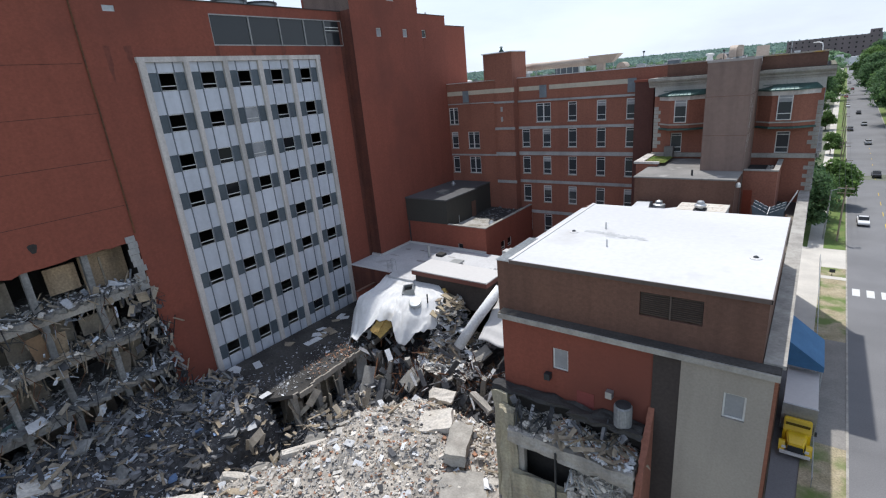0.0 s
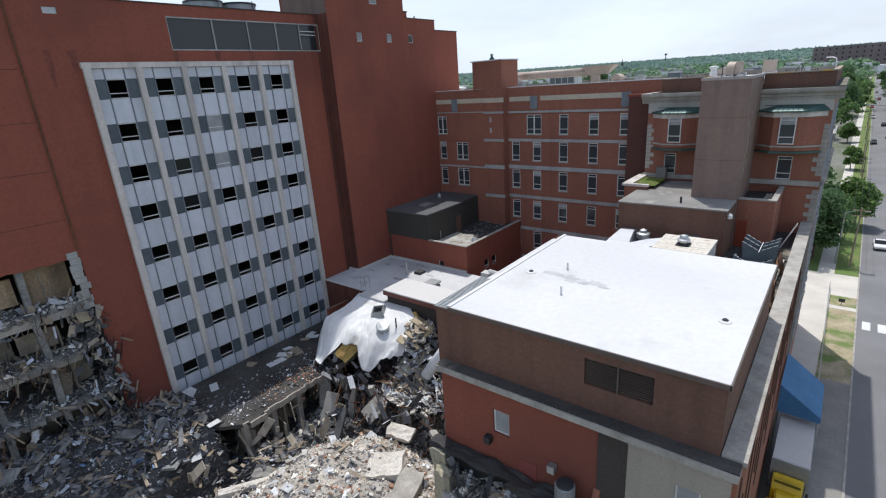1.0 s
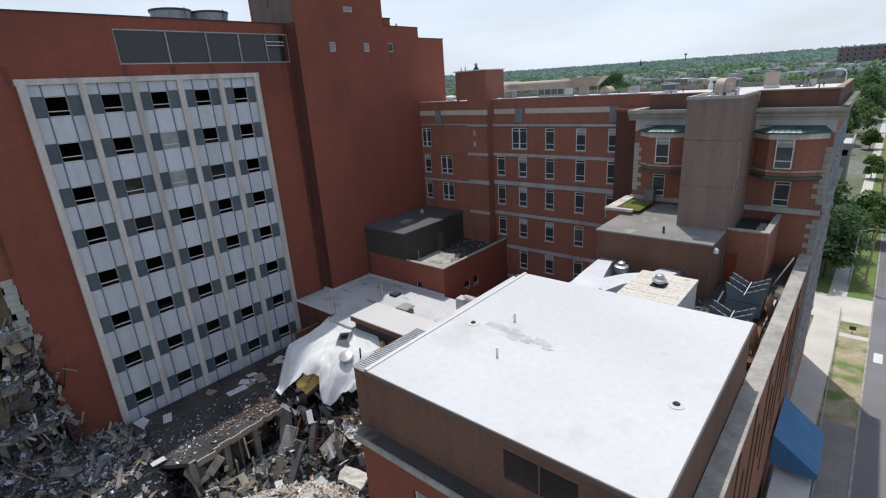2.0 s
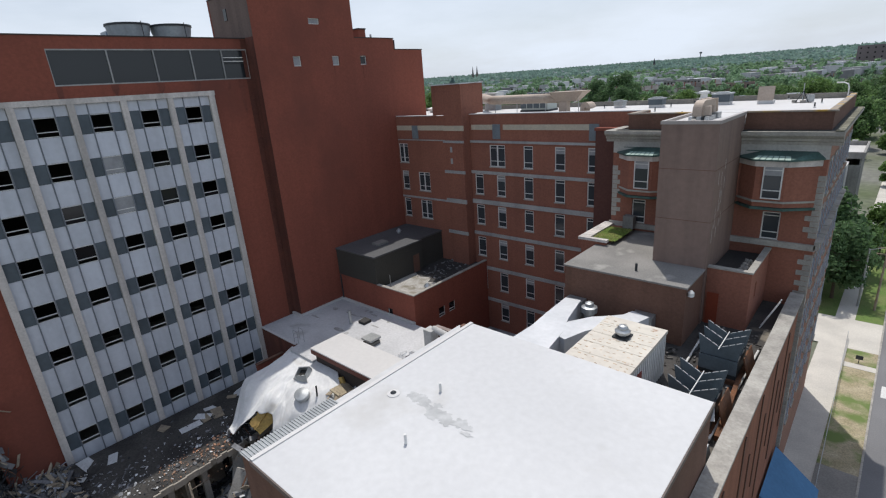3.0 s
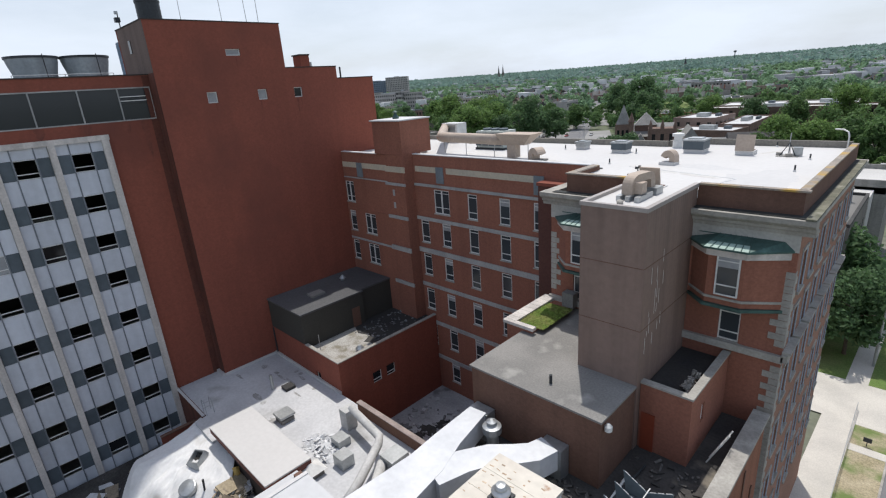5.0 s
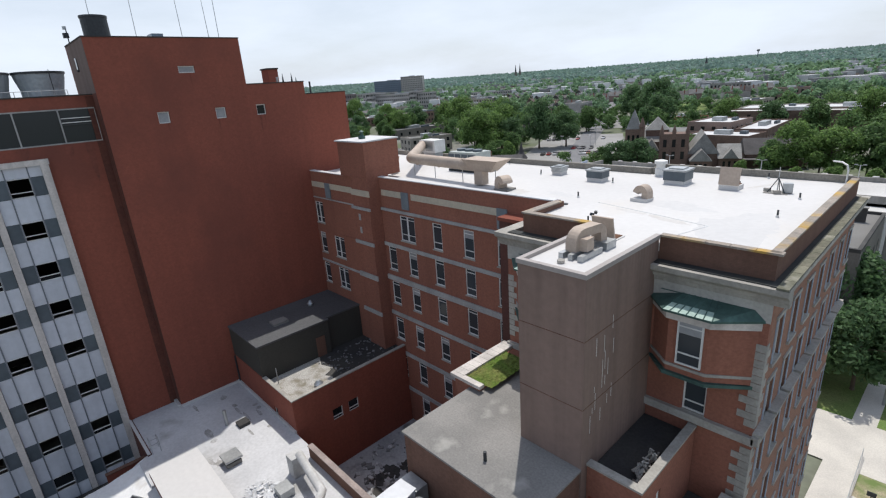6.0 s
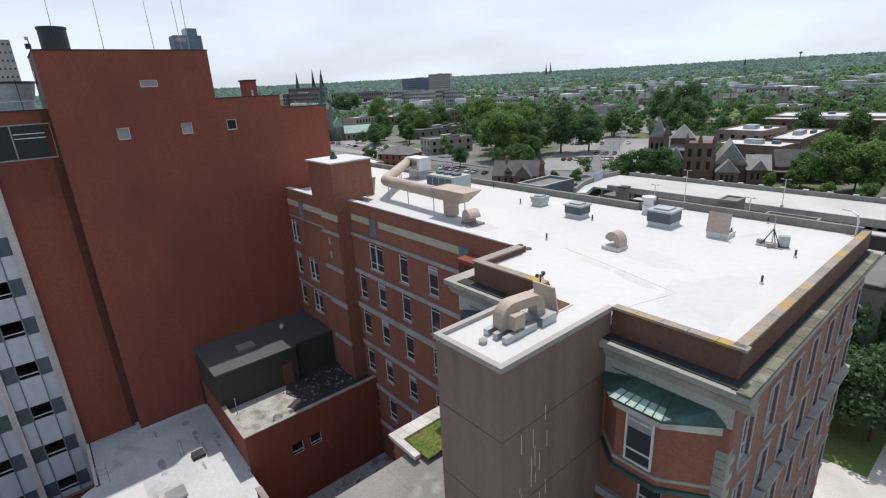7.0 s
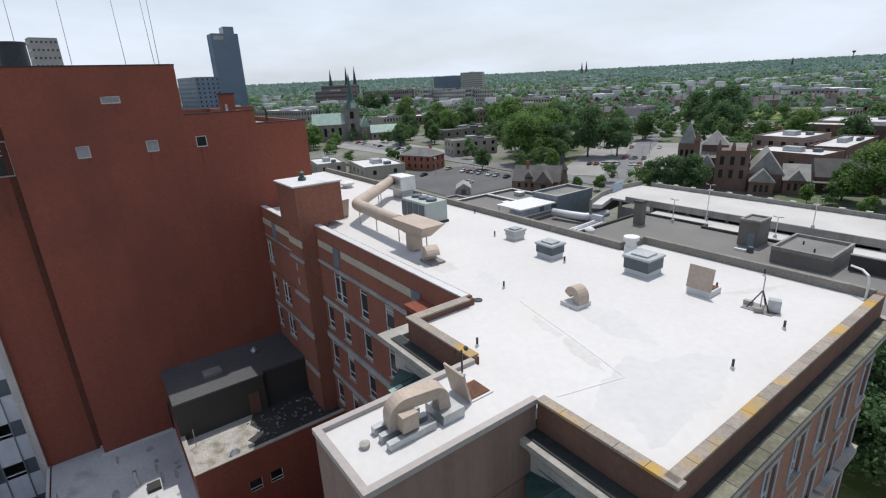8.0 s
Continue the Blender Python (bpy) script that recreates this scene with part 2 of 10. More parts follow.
M_CONC = mat("weathered_concrete", (0.42, 0.40, 0.36), (0.33, 0.31, 0.28), 0.9, big=0.5, fine=7, bump=0.2, vary=0.2, streak=0.25)
M_PIER = mat("pale_pier_concrete", (0.66, 0.615, 0.575), (0.57, 0.535, 0.50), 0.85, big=0.5, fine=7, bump=0.12, vary=0.15, streak=0.28)
M_STONE = mat("limestone", (0.42, 0.40, 0.36), (0.33, 0.315, 0.285), 0.88, big=0.4, fine=7, bump=0.15, vary=0.18, streak=0.2, rnd=0.06)
M_CREAM = mat("cream_terracotta", (0.55, 0.49, 0.38), (0.46, 0.42, 0.34), 0.8, big=0.5, fine=6, bump=0.1, vary=0.14)
M_ASPH = mat("grey_roof_felt", (0.26, 0.25, 0.235), (0.19, 0.185, 0.175), 0.95, big=0.35, fine=9, bump=0.2, vary=0.2, stain=((0.40, 0.39, 0.36), 0.35, 0.60))
M_DKROOF = mat("black_roof_membrane", (0.035, 0.035, 0.037), (0.055, 0.053, 0.05), 0.75, big=0.3, fine=8, bump=0.15, vary=0.3)
M_SOILED = mat("soiled_white_membrane", (0.565, 0.57, 0.58), (0.455, 0.46, 0.47), 0.75, big=0.22, fine=4, bump=0.08, vary=0.12, stain=((0.22, 0.21, 0.195), 0.20, 0.595))
M_DECK = mat("dirty_flat_roof", (0.085, 0.078, 0.072), (0.05, 0.048, 0.047), 0.95, big=0.4, fine=7, bump=0.3, vary=0.3, stain=((0.30, 0.265, 0.21), 0.33, 0.56))
M_GLASS = glass_mat("dark_window_glass", (0.012, 0.014, 0.016))
# Blue-grey base colour stands in for sky reflected in the sash panes.
M_SASHGLASS = glass_mat("sky_tinted_sash_glass", (0.045, 0.053, 0.06), 0.1)
M_SKYGLASS = glass_mat("grey_window_glass", (0.025, 0.03, 0.034), 0.12)
M_BLIND = mat("pale_blind", (0.36, 0.37, 0.38), rough=0.7, big=1.0, bump=0.02, vary=0.08)
M_FRAME = mat("white_frame_paint", (0.72, 0.72, 0.70), (0.62, 0.62, 0.60), 0.5, big=1.2, vary=0.08, bump=0.03)
# Near-black base colour carries the darkness of unlit rooms and holes.
M_DARK = mat("interior_shade", (0.05, 0.046, 0.042), (0.03, 0.028, 0.026), 0.95)
M_TAN = mat("tan_stucco", (0.37, 0.335, 0.285), (0.32, 0.29, 0.25), 0.9, big=0.2, fine=9, bump=0.12, vary=0.12, streak=0.14)
M_GALV = mat("galvanised_steel", (0.45, 0.47, 0.48), (0.35, 0.37, 0.38), 0.45, 0.7, big=0.6, fine=5, bump=0.05, vary=0.15, spec=0.5)
M_DKMETAL = mat("dark_painted_metal", (0.05, 0.055, 0.06), (0.035, 0.04, 0.045), 0.5, 0.3, big=0.6, vary=0.2, bump=0.05)
M_TANDUCT = mat("tan_painted_duct", (0.47, 0.385, 0.315), (0.40, 0.325, 0.265), 0.6, 0.05, big=0.6, vary=0.12, bump=0.05)
M_BEIGE = mat("beige_metal_roof", (0.60, 0.565, 0.50), (0.55, 0.51, 0.45), 0.6, 0.1, big=0.5, fine=2.5, vary=0.1, bump=0.05, stain=((0.34, 0.20, 0.12), 1.7, 0.64))
M_RUST = mat("rusty_steel", (0.20, 0.09, 0.045), (0.11, 0.06, 0.04), 0.9, 0.2, big=1.5, fine=8, vary=0.3)
M_COPPER = mat("green_copper", (0.075, 0.145, 0.13), (0.05, 0.10, 0.09), 0.5, 0.15, big=0.7, fine=5, vary=0.25, streak=0.2)
M_BLUE = mat("blue_canvas", (0.065, 0.185, 0.35), (0.05, 0.15, 0.29), 0.7, big=0.4, fine=4, vary=0.12, bump=0.08)
M_ROAD = mat("asphalt_road", (0.20, 0.20, 0.205), (0.16, 0.16, 0.165), 0.9, big=0.12, fine=9, bump=0.1, vary=0.15, stain=((0.12, 0.12, 0.12), 0.12, 0.64))
M_PAVE = mat("concrete_pavement", (0.58, 0.55, 0.49), (0.48, 0.455, 0.41), 0.9, big=0.25, fine=8, bump=0.1, vary=0.15)
M_GRASS = mat("mown_grass", (0.42, 0.36, 0.25), (0.30, 0.26, 0.16), 0.95, big=0.5, fine=7, bump=0.3, vary=0.4, stain=((0.13, 0.18, 0.055), 0.30, 0.45))
M_LAWN = mat("green_lawn", (0.115, 0.185, 0.045), (0.17, 0.20, 0.07), 0.95, big=0.3, fine=7, bump=0.3, vary=0.35)
M_LAND = mat("town_ground", (0.10, 0.125, 0.06), (0.21, 0.205, 0.19), 0.95, big=0.03, fine=0.6, bump=0.1, vary=0.3)
M_LINE = mat("white_road_paint", (0.70, 0.70, 0.68), rough=0.8, vary=0.15)
M_YLINE = mat("yellow_road_paint", (0.60, 0.42, 0.06), rough=0.8, vary=0.15)
M_LICHEN = mat("lichened_coping", (0.33, 0.285, 0.24), (0.27, 0.24, 0.21), 0.95, big=0.8, fine=8, vary=0.25, rnd=0.1, stain=((0.42, 0.27, 0.075), 0.5, 0.50))

# ---- windows ----
WIN = {}


def window_meshes(w, h, style):
    """Frame, panes and sill of a sash window that faces -y, centred on its opening; meshes are shared by equal windows."""
    key = (w, h, style)
    if key in WIN:
        return WIN[key]
    f = 0.05 if style == "hopper" else 0.08
    bm = bmesh.new()
    for x0, x1, z0, z1 in ((-w / 2, -w / 2 + f, -h / 2, h / 2), (w / 2 - f, w / 2, -h / 2, h / 2),
                           (-w / 2 + f, w / 2 - f, h / 2 - f, h / 2), (-w / 2 + f, w / 2 - f, -h / 2, -h / 2 + f)):
        box(bm, x0, x1, 0.02, 0.12, z0, z1)
    panes = []
    if style == "hopper":
        zr = -h / 2 + 0.27 * h
        box(bm, -w / 2 + f, w / 2 - f, 0.0, 0.11, zr - 0.03, zr + 0.03)
        panes = [(-w / 2 + f, w / 2 - f, -h / 2 + f, zr - 0.04), (-w / 2 + f, w / 2 - f, zr + 0.04, h / 2 - f)]
    elif style == "double":
        zr, zt = -0.24 * h, 0.36 * h
        box(bm, -0.07, 0.07, 0.0, 0.12, -h / 2 + f, h / 2 - f)
        for s in (-1, 1):
            a, b = sorted((s * 0.07, s * (w / 2 - f)))
            box(bm, a, b, 0.04, 0.11, zr - 0.03, zr + 0.03)
            box(bm, a, b, 0.03, 0.11, zt - 0.025, zt + 0.025)
            panes += [(a, b, -h / 2 + f, zr - 0.03), (a, b, zr + 0.03, zt - 0.025), (a, b, zt + 0.025, h / 2 - f)]
    elif style == "sash":
        zr, zt = -0.24 * h, 0.36 * h
        box(bm, -w / 2 + f, w / 2 - f, 0.03, 0.11, zr - 0.035, zr + 0.035)
        box(bm, -w / 2 + f, w / 2 - f, 0.03, 0.11, zt - 0.03, zt + 0.03)
        panes = [(-w / 2 + f, w / 2 - f, -h / 2 + f, zr - 0.035), (-w / 2 + f, w / 2 - f, zr + 0.035, zt - 0.03), (-w / 2 + f, w / 2 - f, zt + 0.03, h / 2 - f)]
    else:
        panes = [(-w / 2 + f, w / 2 - f, -h / 2 + f, h / 2 - f)]
    fm = mesh_of("window_frame", bm, M_FRAME)
    pm = [(((a + b) / 2, (c + d) / 2), mesh_of("pane", a_box(-(b - a) / 2, (b - a) / 2, 0.075, 0.09, -(d - c) / 2, (d - c) / 2), M_SASHGLASS if style in ("sash", "double") else M_GLASS)) for a, b, c, d in panes]
    sm = mesh_of("sill", a_box(-w / 2 - 0.06, w / 2 + 0.06, -0.12, 0.05, -h / 2 - 0.11, -h / 2 - 0.001), M_STONE)
    WIN[key] = fm, pm, sm
    return WIN[key]


BLIND_MESH = {}


def window(parent, x, y, z, w, h, turn=0, style="sash", sill=True, blind=0.0, name="window", ajar=()):
    """A window part with its panes and sill. turn 0 faces -y, 90 faces +x. blind: part of the height behind a drawn blind."""
    fm, pm, sm = window_meshes(w, h, style)
    ob = share(name, fm, parent, (x, y, z), turn)
    c, s = math.cos(radians(turn)), math.sin(radians(turn))
    for i, ((u, v), me) in enumerate(pm):
        if i in ajar:
            continue
        share("pane", me, ob, (x + u * c, y + u * s, z + v), turn)
    if sill:
        share("sill", sm, ob, (x, y, z), turn)
    if blind:
        k = (w, h, blind)
        if k not in BLIND_MESH:
            BLIND_MESH[k] = mesh_of("blind", a_box(-w / 2 + 0.05, w / 2 - 0.05, 0.06, 0.072, h / 2 - blind * h, h / 2 - 0.05), M_BLIND)
        share("blind", BLIND_MESH[k], ob, (x, y, z), turn, "pale drawn blind")
    return ob


rng = random.Random(7)

# ---- hospital wing with curtain wall ----
WING_X = -46.3
BAYS = [20.845 + 3.79 * i for i in range(6)]
ROWS_Z = [34.5, 31.0, 27.5, 24.05, 20.2, 16.15, 12.15, 8.2]
wing = thing("hospital_wing", "tall red brick hospital wing with white curtain wall, partly torn down", "building", (-56, 20, 0))
# brick face round the curtain wall
holes = [(BAYS[0] - 0.2, BAYS[5] + 0.2, 6.0, 36.55), (27.9, 44.25, 37.5, 40.25), (19.1, 20.0, 40.0, 40.45)]
bm = bmesh.new()
pierced(bm, "x", WING_X, -1, 16.75, 44.5, 0.0, 41.2, holes, 0.4)
part("wall", bm, M_BRICK, wing, "red brick face")
# the brick face above the torn storeys has a ragged lower edge
bm = bmesh.new()
n = 48
low, ys = [], [-16 + (16.75 + 16) * i / n for i in range(n + 1)]
for y in ys:
    low.append(21.55 + 0.02 * (y - 7) + 0.30 * noise.noise((y * 0.7, 3, 0)) + 0.22 * noise.noise((y * 2.3, 9, 0)))
top = [bm.verts.new((WING_X, y, 41.2)) for y in ys]
bot = [bm.verts.new((WING_X, y, z)) for y, z in zip(ys, low)]
top2 = [bm.verts.new((WING_X - 0.4, y, 41.2)) for y in ys]
bot2 = [bm.verts.new((WING_X - 0.4, y, z + 0.1)) for y, z in zip(ys, low)]
for i in range(n):
    bm.faces.new((top[i], bot[i], bot[i + 1], top[i + 1]))
    bm.faces.new((top2[i], bot2[i], bot2[i + 1], top2[i + 1]))
    bm.faces.new((bot[i], bot[i + 1], bot2[i + 1], bot2[i]))
    bm.faces.new((top[i], top[i + 1], top2[i + 1], top2[i]))
part("wall", bm, M_BRICK, wing, "red brick face with a torn lower edge")
# other sides, parapet coping and roof
part("wall", a_box(-66.4, -66.0, -16, 44.5, 0, 41.2), M_BRICK, wing)
part("wall", a_box(-66.0, WING_X - 0.4, -16.4, -16.0, 21.4, 41.2), M_BRICK, wing)
part("roof", a_box(-66.0, WING_X - 0.4, -16, 44.4, 40.4, 40.75), M_ASPH, wing)
bm = bmesh.new()
box(bm, WING_X - 0.5, WING_X + 0.06, -16, 44.4, 41.2, 41.3)
box(bm, -66.5, -65.9, -16, 44.4, 41.2, 41.3)
part("coping", bm, M_DKBRICK, wing)
# floors and the corridor wall behind the windows
for z in [6.2] + [r - 2.15 for r in ROWS_Z[:-1]] + [36.6]:
    part("floor_slab", a_box(-58, WING_X - 0.9, 16.9, 44.2, z - 0.25, z), M_CONC, wing)
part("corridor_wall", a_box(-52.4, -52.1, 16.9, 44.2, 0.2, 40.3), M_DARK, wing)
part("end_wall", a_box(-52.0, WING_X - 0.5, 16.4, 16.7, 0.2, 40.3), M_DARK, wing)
# wall joints: brick expansion joint and the rain pipe
part("rain_pipe", tube(bmesh.new(), [(WING_X + 0.06, 16.85, 41.1), (WING_X + 0.06, 16.75, 22.4)], 0.07, 8), M_RUST, wing, "rusted rain pipe")
for k, z in enumerate((36.15, 32.4, 28.75, 24.9)):
    part("wall_joint", a_box(WING_X + 0.001, WING_X + 0.006, -16, 16.6, z - 0.025, z + 0.025), M_DARKBR, wing, "thin dark horizontal joint in the brick")
M_SMUDGE = mat("smudged_brick", (0.20, 0.066, 0.046), (0.155, 0.055, 0.040), 0.9, big=0.8, fine=5, vary=0.2)
# Thin dark plate on the brick paints the shade inside a hole.
hole = [(9.71 + 0.28 * math.cos(a) * (1 + 0.3 * math.sin(3 * a)), 23.2 + 0.45 * math.sin(a) * (1 + 0.2 * math.cos(2 * a))) for a in (2 * math.pi * i / 12 for i in range(12))]
part("broken_hole", extrude_x(bmesh.new(), hole, WING_X + 0.001, WING_X + 0.007), M_DARK, wing, "ragged dark plate painted as a hole's shade on the brick")
for k, (y, w, l) in enumerate(((28.1, 0.35, 2.3), (32.0, 0.5, 1.0), (35.6, 0.6, 1.0), (38.8, 0.7, 1.0), (41.7, 0.6, 1.6), (43.2, 0.5, 3.4), (20.2, 0.5, 1.6), (18.6, 0.4, 3.0))):
    side = [(y - w * (1 - f ** 2) * (0.6 + 0.4 * noise.noise((f * 4, k, 5))), 37.45 - l * f) for f in (0, 0.2, 0.4, 0.6, 0.8, 1)]
    other = [(y + w * (1 - f ** 2) * (0.6 + 0.4 * noise.noise((f * 4, k, 7))), 37.45 - l * f) for f in (0.85, 0.65, 0.45, 0.25, 0)]
    part("soot_streak", extrude_x(bmesh.new(), side + other, WING_X + 0.001, WING_X + 0.004), M_SMUDGE, wing, "dark soot streak on the brick")
# concrete surround and piers of the curtain wall
bm = bmesh.new()
box(bm, WING_X - 0.35, WING_X + 0.34, BAYS[0] - 0.35, BAYS[5] + 0.35, 36.12, 36.55)
part("lintel", bm, M_PIER, wing, "stained concrete head beam")
for i, y in enumerate(BAYS):
    w = 0.24 if 0 < i < 5 else 0.27
    part("pier", a_box(WING_X - 0.35, WING_X + 0.36, y - w, y + w, 5.6, 36.118), M_PIER, wing, "pale concrete pier")
pan_m, gre_m = {}, {}
M_MULL = mat("grey_mullion_metal", (0.20, 0.22, 0.25), (0.16, 0.18, 0.205), 0.5, 0.2, vary=0.1)
MUL = 0.75
edges = [36.12]
for r in ROWS_Z:
    edges += [r + 0.76, r - 0.76]
edges += [5.7]
for b in range(5):
    y0, y1 = BAYS[b] + 0.25, BAYS[b + 1] - 0.25
    yc = (y0 + y1) / 2
    cols = [(y0, yc - MUL), (yc - MUL, yc + MUL), (yc + MUL, y1)]
    for k in range(9):
        za, zb = edges[2 * k + 1], edges[2 * k]
        for a, c in cols:
            key = (round(c - a, 3), round(zb - za, 3))
            if key not in pan_m:
                pan_m[key] = mesh_of("spandrel_panel", a_box(-0.06, 0.06, -(c - a) / 2 + 0.015, (c - a) / 2 - 0.015, -(zb - za) / 2 + 0.012, (zb - za) / 2 - 0.012), M_PANEL)
            share("spandrel_panel", pan_m[key], wing, (WING_X + 0.05, (a + c) / 2, (za + zb) / 2))
    for k, r in enumerate(ROWS_Z):
        for j in (0, 2):
            a, c = cols[j]
            key = round(c - a, 3)
            if key not in gre_m:
                gre_m[key] = mesh_of("infill_panel", a_box(-0.06, 0.06, -(c - a) / 2 + 0.015, (c - a) / 2 - 0.015, -0.745, 0.745), M_GPANEL)
            share("infill_panel", gre_m[key], wing, (WING_X + 0.03, (a + c) / 2, r))
        pale = b == 2 and k in (1, 2)
        gone = rng.random()
        window(wing, WING_X + 0.12, yc, r, 2 * MUL - 0.02, 1.50, 90, "hopper", False, (0.95 if pale else (0.35 if rng.random() < 0.02 else 0.0)),
               ajar=(() if pale else ((0, 1) if gone < 0.7 else ((1,) if gone < 0.85 else ((0,) if gone < 0.92 else ())))))
    for yy in (yc - MUL, yc + MUL):
        part("mullion", a_box(WING_X + 0.0, WING_X + 0.17, yy - 0.045, yy + 0.045, 5.7, 36.118), M_MULL, wing)
part("sill_beam", a_box(WING_X - 0.3, WING_X + 0.5, BAYS[0] - 0.3, BAYS[5] + 0.3, 5.1, 5.6), M_CONC, wing)
# roof-storey glazing
gy = [27.9, 32.0, 35.6, 38.8, 41.7, 44.25]
for i in range(5):
    ob = part("clerestory_pane", a_box(WING_X - 0.14, WING_X - 0.10, gy[i] + 0.05, gy[i + 1] - 0.05, 37.6, 40.15), M_SKYGLASS, wing)
    bm = bmesh.new()
    for a in (gy[i], gy[i + 1] - 0.05):
        box(bm, WING_X - 0.16, WING_X + 0.03, a, a + 0.05, 37.5, 40.25)
    box(bm, WING_X - 0.16, WING_X + 0.03, gy[i] + 0.05, gy[i + 1] - 0.05, 37.5, 37.6)
    box(bm, WING_X - 0.16, WING_X + 0.03, gy[i] + 0.05, gy[i + 1] - 0.05, 40.15, 40.25)
    part("frame", bm, M_BAND, ob)
for k in range(4):
    part("louvre_slat", a_box(WING_X - 0.09, WING_X - 0.02, 41.8, 44.15, 38.95 + k * 0.17, 39.02 + k * 0.17), M_DKMETAL if k % 2 == 0 else M_FRAME, wing)
part("wall_vent", a_box(WING_X - 0.2, WING_X - 0.05, 19.1, 20.0, 40.0, 40.45), M_GALV, wing)

M_SOOT = mat("sooty_concrete", (0.31, 0.31, 0.30), (0.20, 0.20, 0.195), 0.95, big=0.6, fine=5, bump=0.35, vary=0.35, streak=0.3)
# torn storeys: slabs, columns and cross walls
for k, z in enumerate((18.1, 14.2, 10.1, 6.1)):
    bm = bmesh.new()
    n = 150
    ys = [-16 + 32.6 * i / n for i in range(n + 1)]
    ex = [WING_X + 0.15 + 0.4 * k + (0.25 + 0.25 * k) * noise.noise((y * 0.35, k * 7.1, 0)) + 0.6 * noise.noise((y * 1.7, k, 4)) + 0.35 * noise.noise((y * 4.7, k, 9)) for y in ys]
    dz = [0.3 * noise.noise((y * 0.3, 2, k)) - (0.7 if k > 1 else 0.25) * abs(noise.noise((y * 0.22, k, 8))) + 0.12 * noise.noise((y * 2.1, k, 3)) for y in ys]
    a = [bm.verts.new((e, y, z + d)) for e, y, d in zip(ex, ys, dz)]
    b = [bm.verts.new((e - 0.1, y, z - 0.38 + d)) for e, y, d in zip(ex, ys, dz)]
    c = [bm.verts.new((-60, y, z)) for y in ys]
    d = [bm.verts.new((-60, y, z - 0.38)) for y in ys]
    for i in range(n):
        bm.faces.new((a[i], a[i + 1], b[i + 1], b[i]))
        bm.faces.new((a[i], c[i], c[i + 1], a[i + 1]))
        bm.faces.new((b[i], b[i + 1], d[i + 1], d[i]))
    for j, (ya, yb) in enumerate(((-15, -6.6), (-6.2, 1.2), (1.7, 8.3), (8.9, 15.8))):
        if k > 1:
            dip = 0.25 * rng.uniform(-1, 1)
            part("edge_beam", hexa(bmesh.new(), pose(WING_X - 0.15 + 0.3 * k, (ya + yb) / 2, z - 0.55 + dip, 1.5 * rng.uniform(-1, 1), 0, 2.0 * rng.uniform(-1, 1)), 0.34, yb - ya, 0.6), M_SOOT, wing, "sooty concrete edge beam")
    if k < 2:
        part("edge_beam", hexa(bmesh.new(), pose(WING_X - 0.15 + 0.3 * k, 0.3, z - 0.62, 0, 0, 0.6 * k), 0.35, 32.0 - 3.0 * k, 0.62), M_CONC, wing, "grey concrete edge beam")
    part("torn_floor_slab", bm, M_SOOT, wing, "broken concrete floor edge")
M_PLASTER = mat("soiled_plaster", (0.42, 0.37, 0.29), (0.30, 0.26, 0.21), 0.9, big=0.7, fine=6, vary=0.25, rnd=0.25, streak=0.3)
M_YELLOW = mat("yellow_plaster", (0.44, 0.33, 0.21), (0.33, 0.255, 0.175), 0.9, big=0.7, fine=6, vary=0.35, rnd=0.25, streak=0.5)
for k, (z0, z1) in enumerate(((18.1, 21.8), (14.2, 17.7), (10.1, 13.8), (6.1, 9.7), (2.0, 5.7))):
    for i, y in enumerate((-14, -10.2, -6.3, -2.4, 1.5, 5.2, 8.6, 12.6)):
        bm = bmesh.new()
        lean = 0.12 * rng.uniform(-1, 1)
        hexa(bm, Matrix.Translation((WING_X - 0.4 + 0.2 * k, y + 0.2 * rng.uniform(-1, 1), (z0 + z1) / 2)) @ Euler((lean * 0.5, lean * 0.5, 0)).to_matrix().to_4x4(), 0.5, 0.45, z1 - z0)
        part("column", bm, M_SOOT, wing, "exposed concrete column")
        if rng.random() < 0.75:
            d0 = rng.uniform(0.6, 1.8)
            hh = (z1 - z0) * rng.choice((1.0, 1.0, 0.75, 0.55))
            part("cross_wall", a_box(-52.6, WING_X - d0, y + 1.4, y + 1.55, z0, z0 + hh), M_PLASTER, wing, "torn plaster partition")
        if rng.random() < 0.7:
            a = y + rng.uniform(0.2, 0.6)
            part("room_wall", a_box(-50.6 + rng.uniform(-0.6, 1.2), -50.4 + 1.3, a, a + rng.uniform(2.0, 3.2), z0, z1 - rng.uniform(0.1, 1.2)),
                 M_YELLOW if (k < 1 and i > 5) else M_PLASTER, wing, "stained room wall")
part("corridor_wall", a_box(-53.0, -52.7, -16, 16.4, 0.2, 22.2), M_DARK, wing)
for i, (y, w, z, h) in enumerate(((14.3, 3.4, 18.3, 3.0), (11.2, 2.2, 18.8, 2.2), (12.6, 2.6, 14.6, 1.6), (7.4, 2.4, 14.3, 2.6), (3.0, 2.4, 18.2, 2.8))):
    part("room_wall", a_box(WING_X - 1.9, WING_X - 1.7, y - w / 2, y + w / 2, z, z + h), M_YELLOW if i < 2 else M_PLASTER, wing, "exposed yellowed plaster wall")
for i in range(9):
    y = 16.2 + 0.5 * noise.noise((i * 0.9, 1, 0))
    z = 17.3 + i * 0.55
    part("torn_sheet", a_box(WING_X + 0.02, WING_X + 0.07, y - 0.25 - 0.25 * rng.random(), y + 0.5, z, z + 0.53), M_GALV, wing, "hanging torn metal flashing")

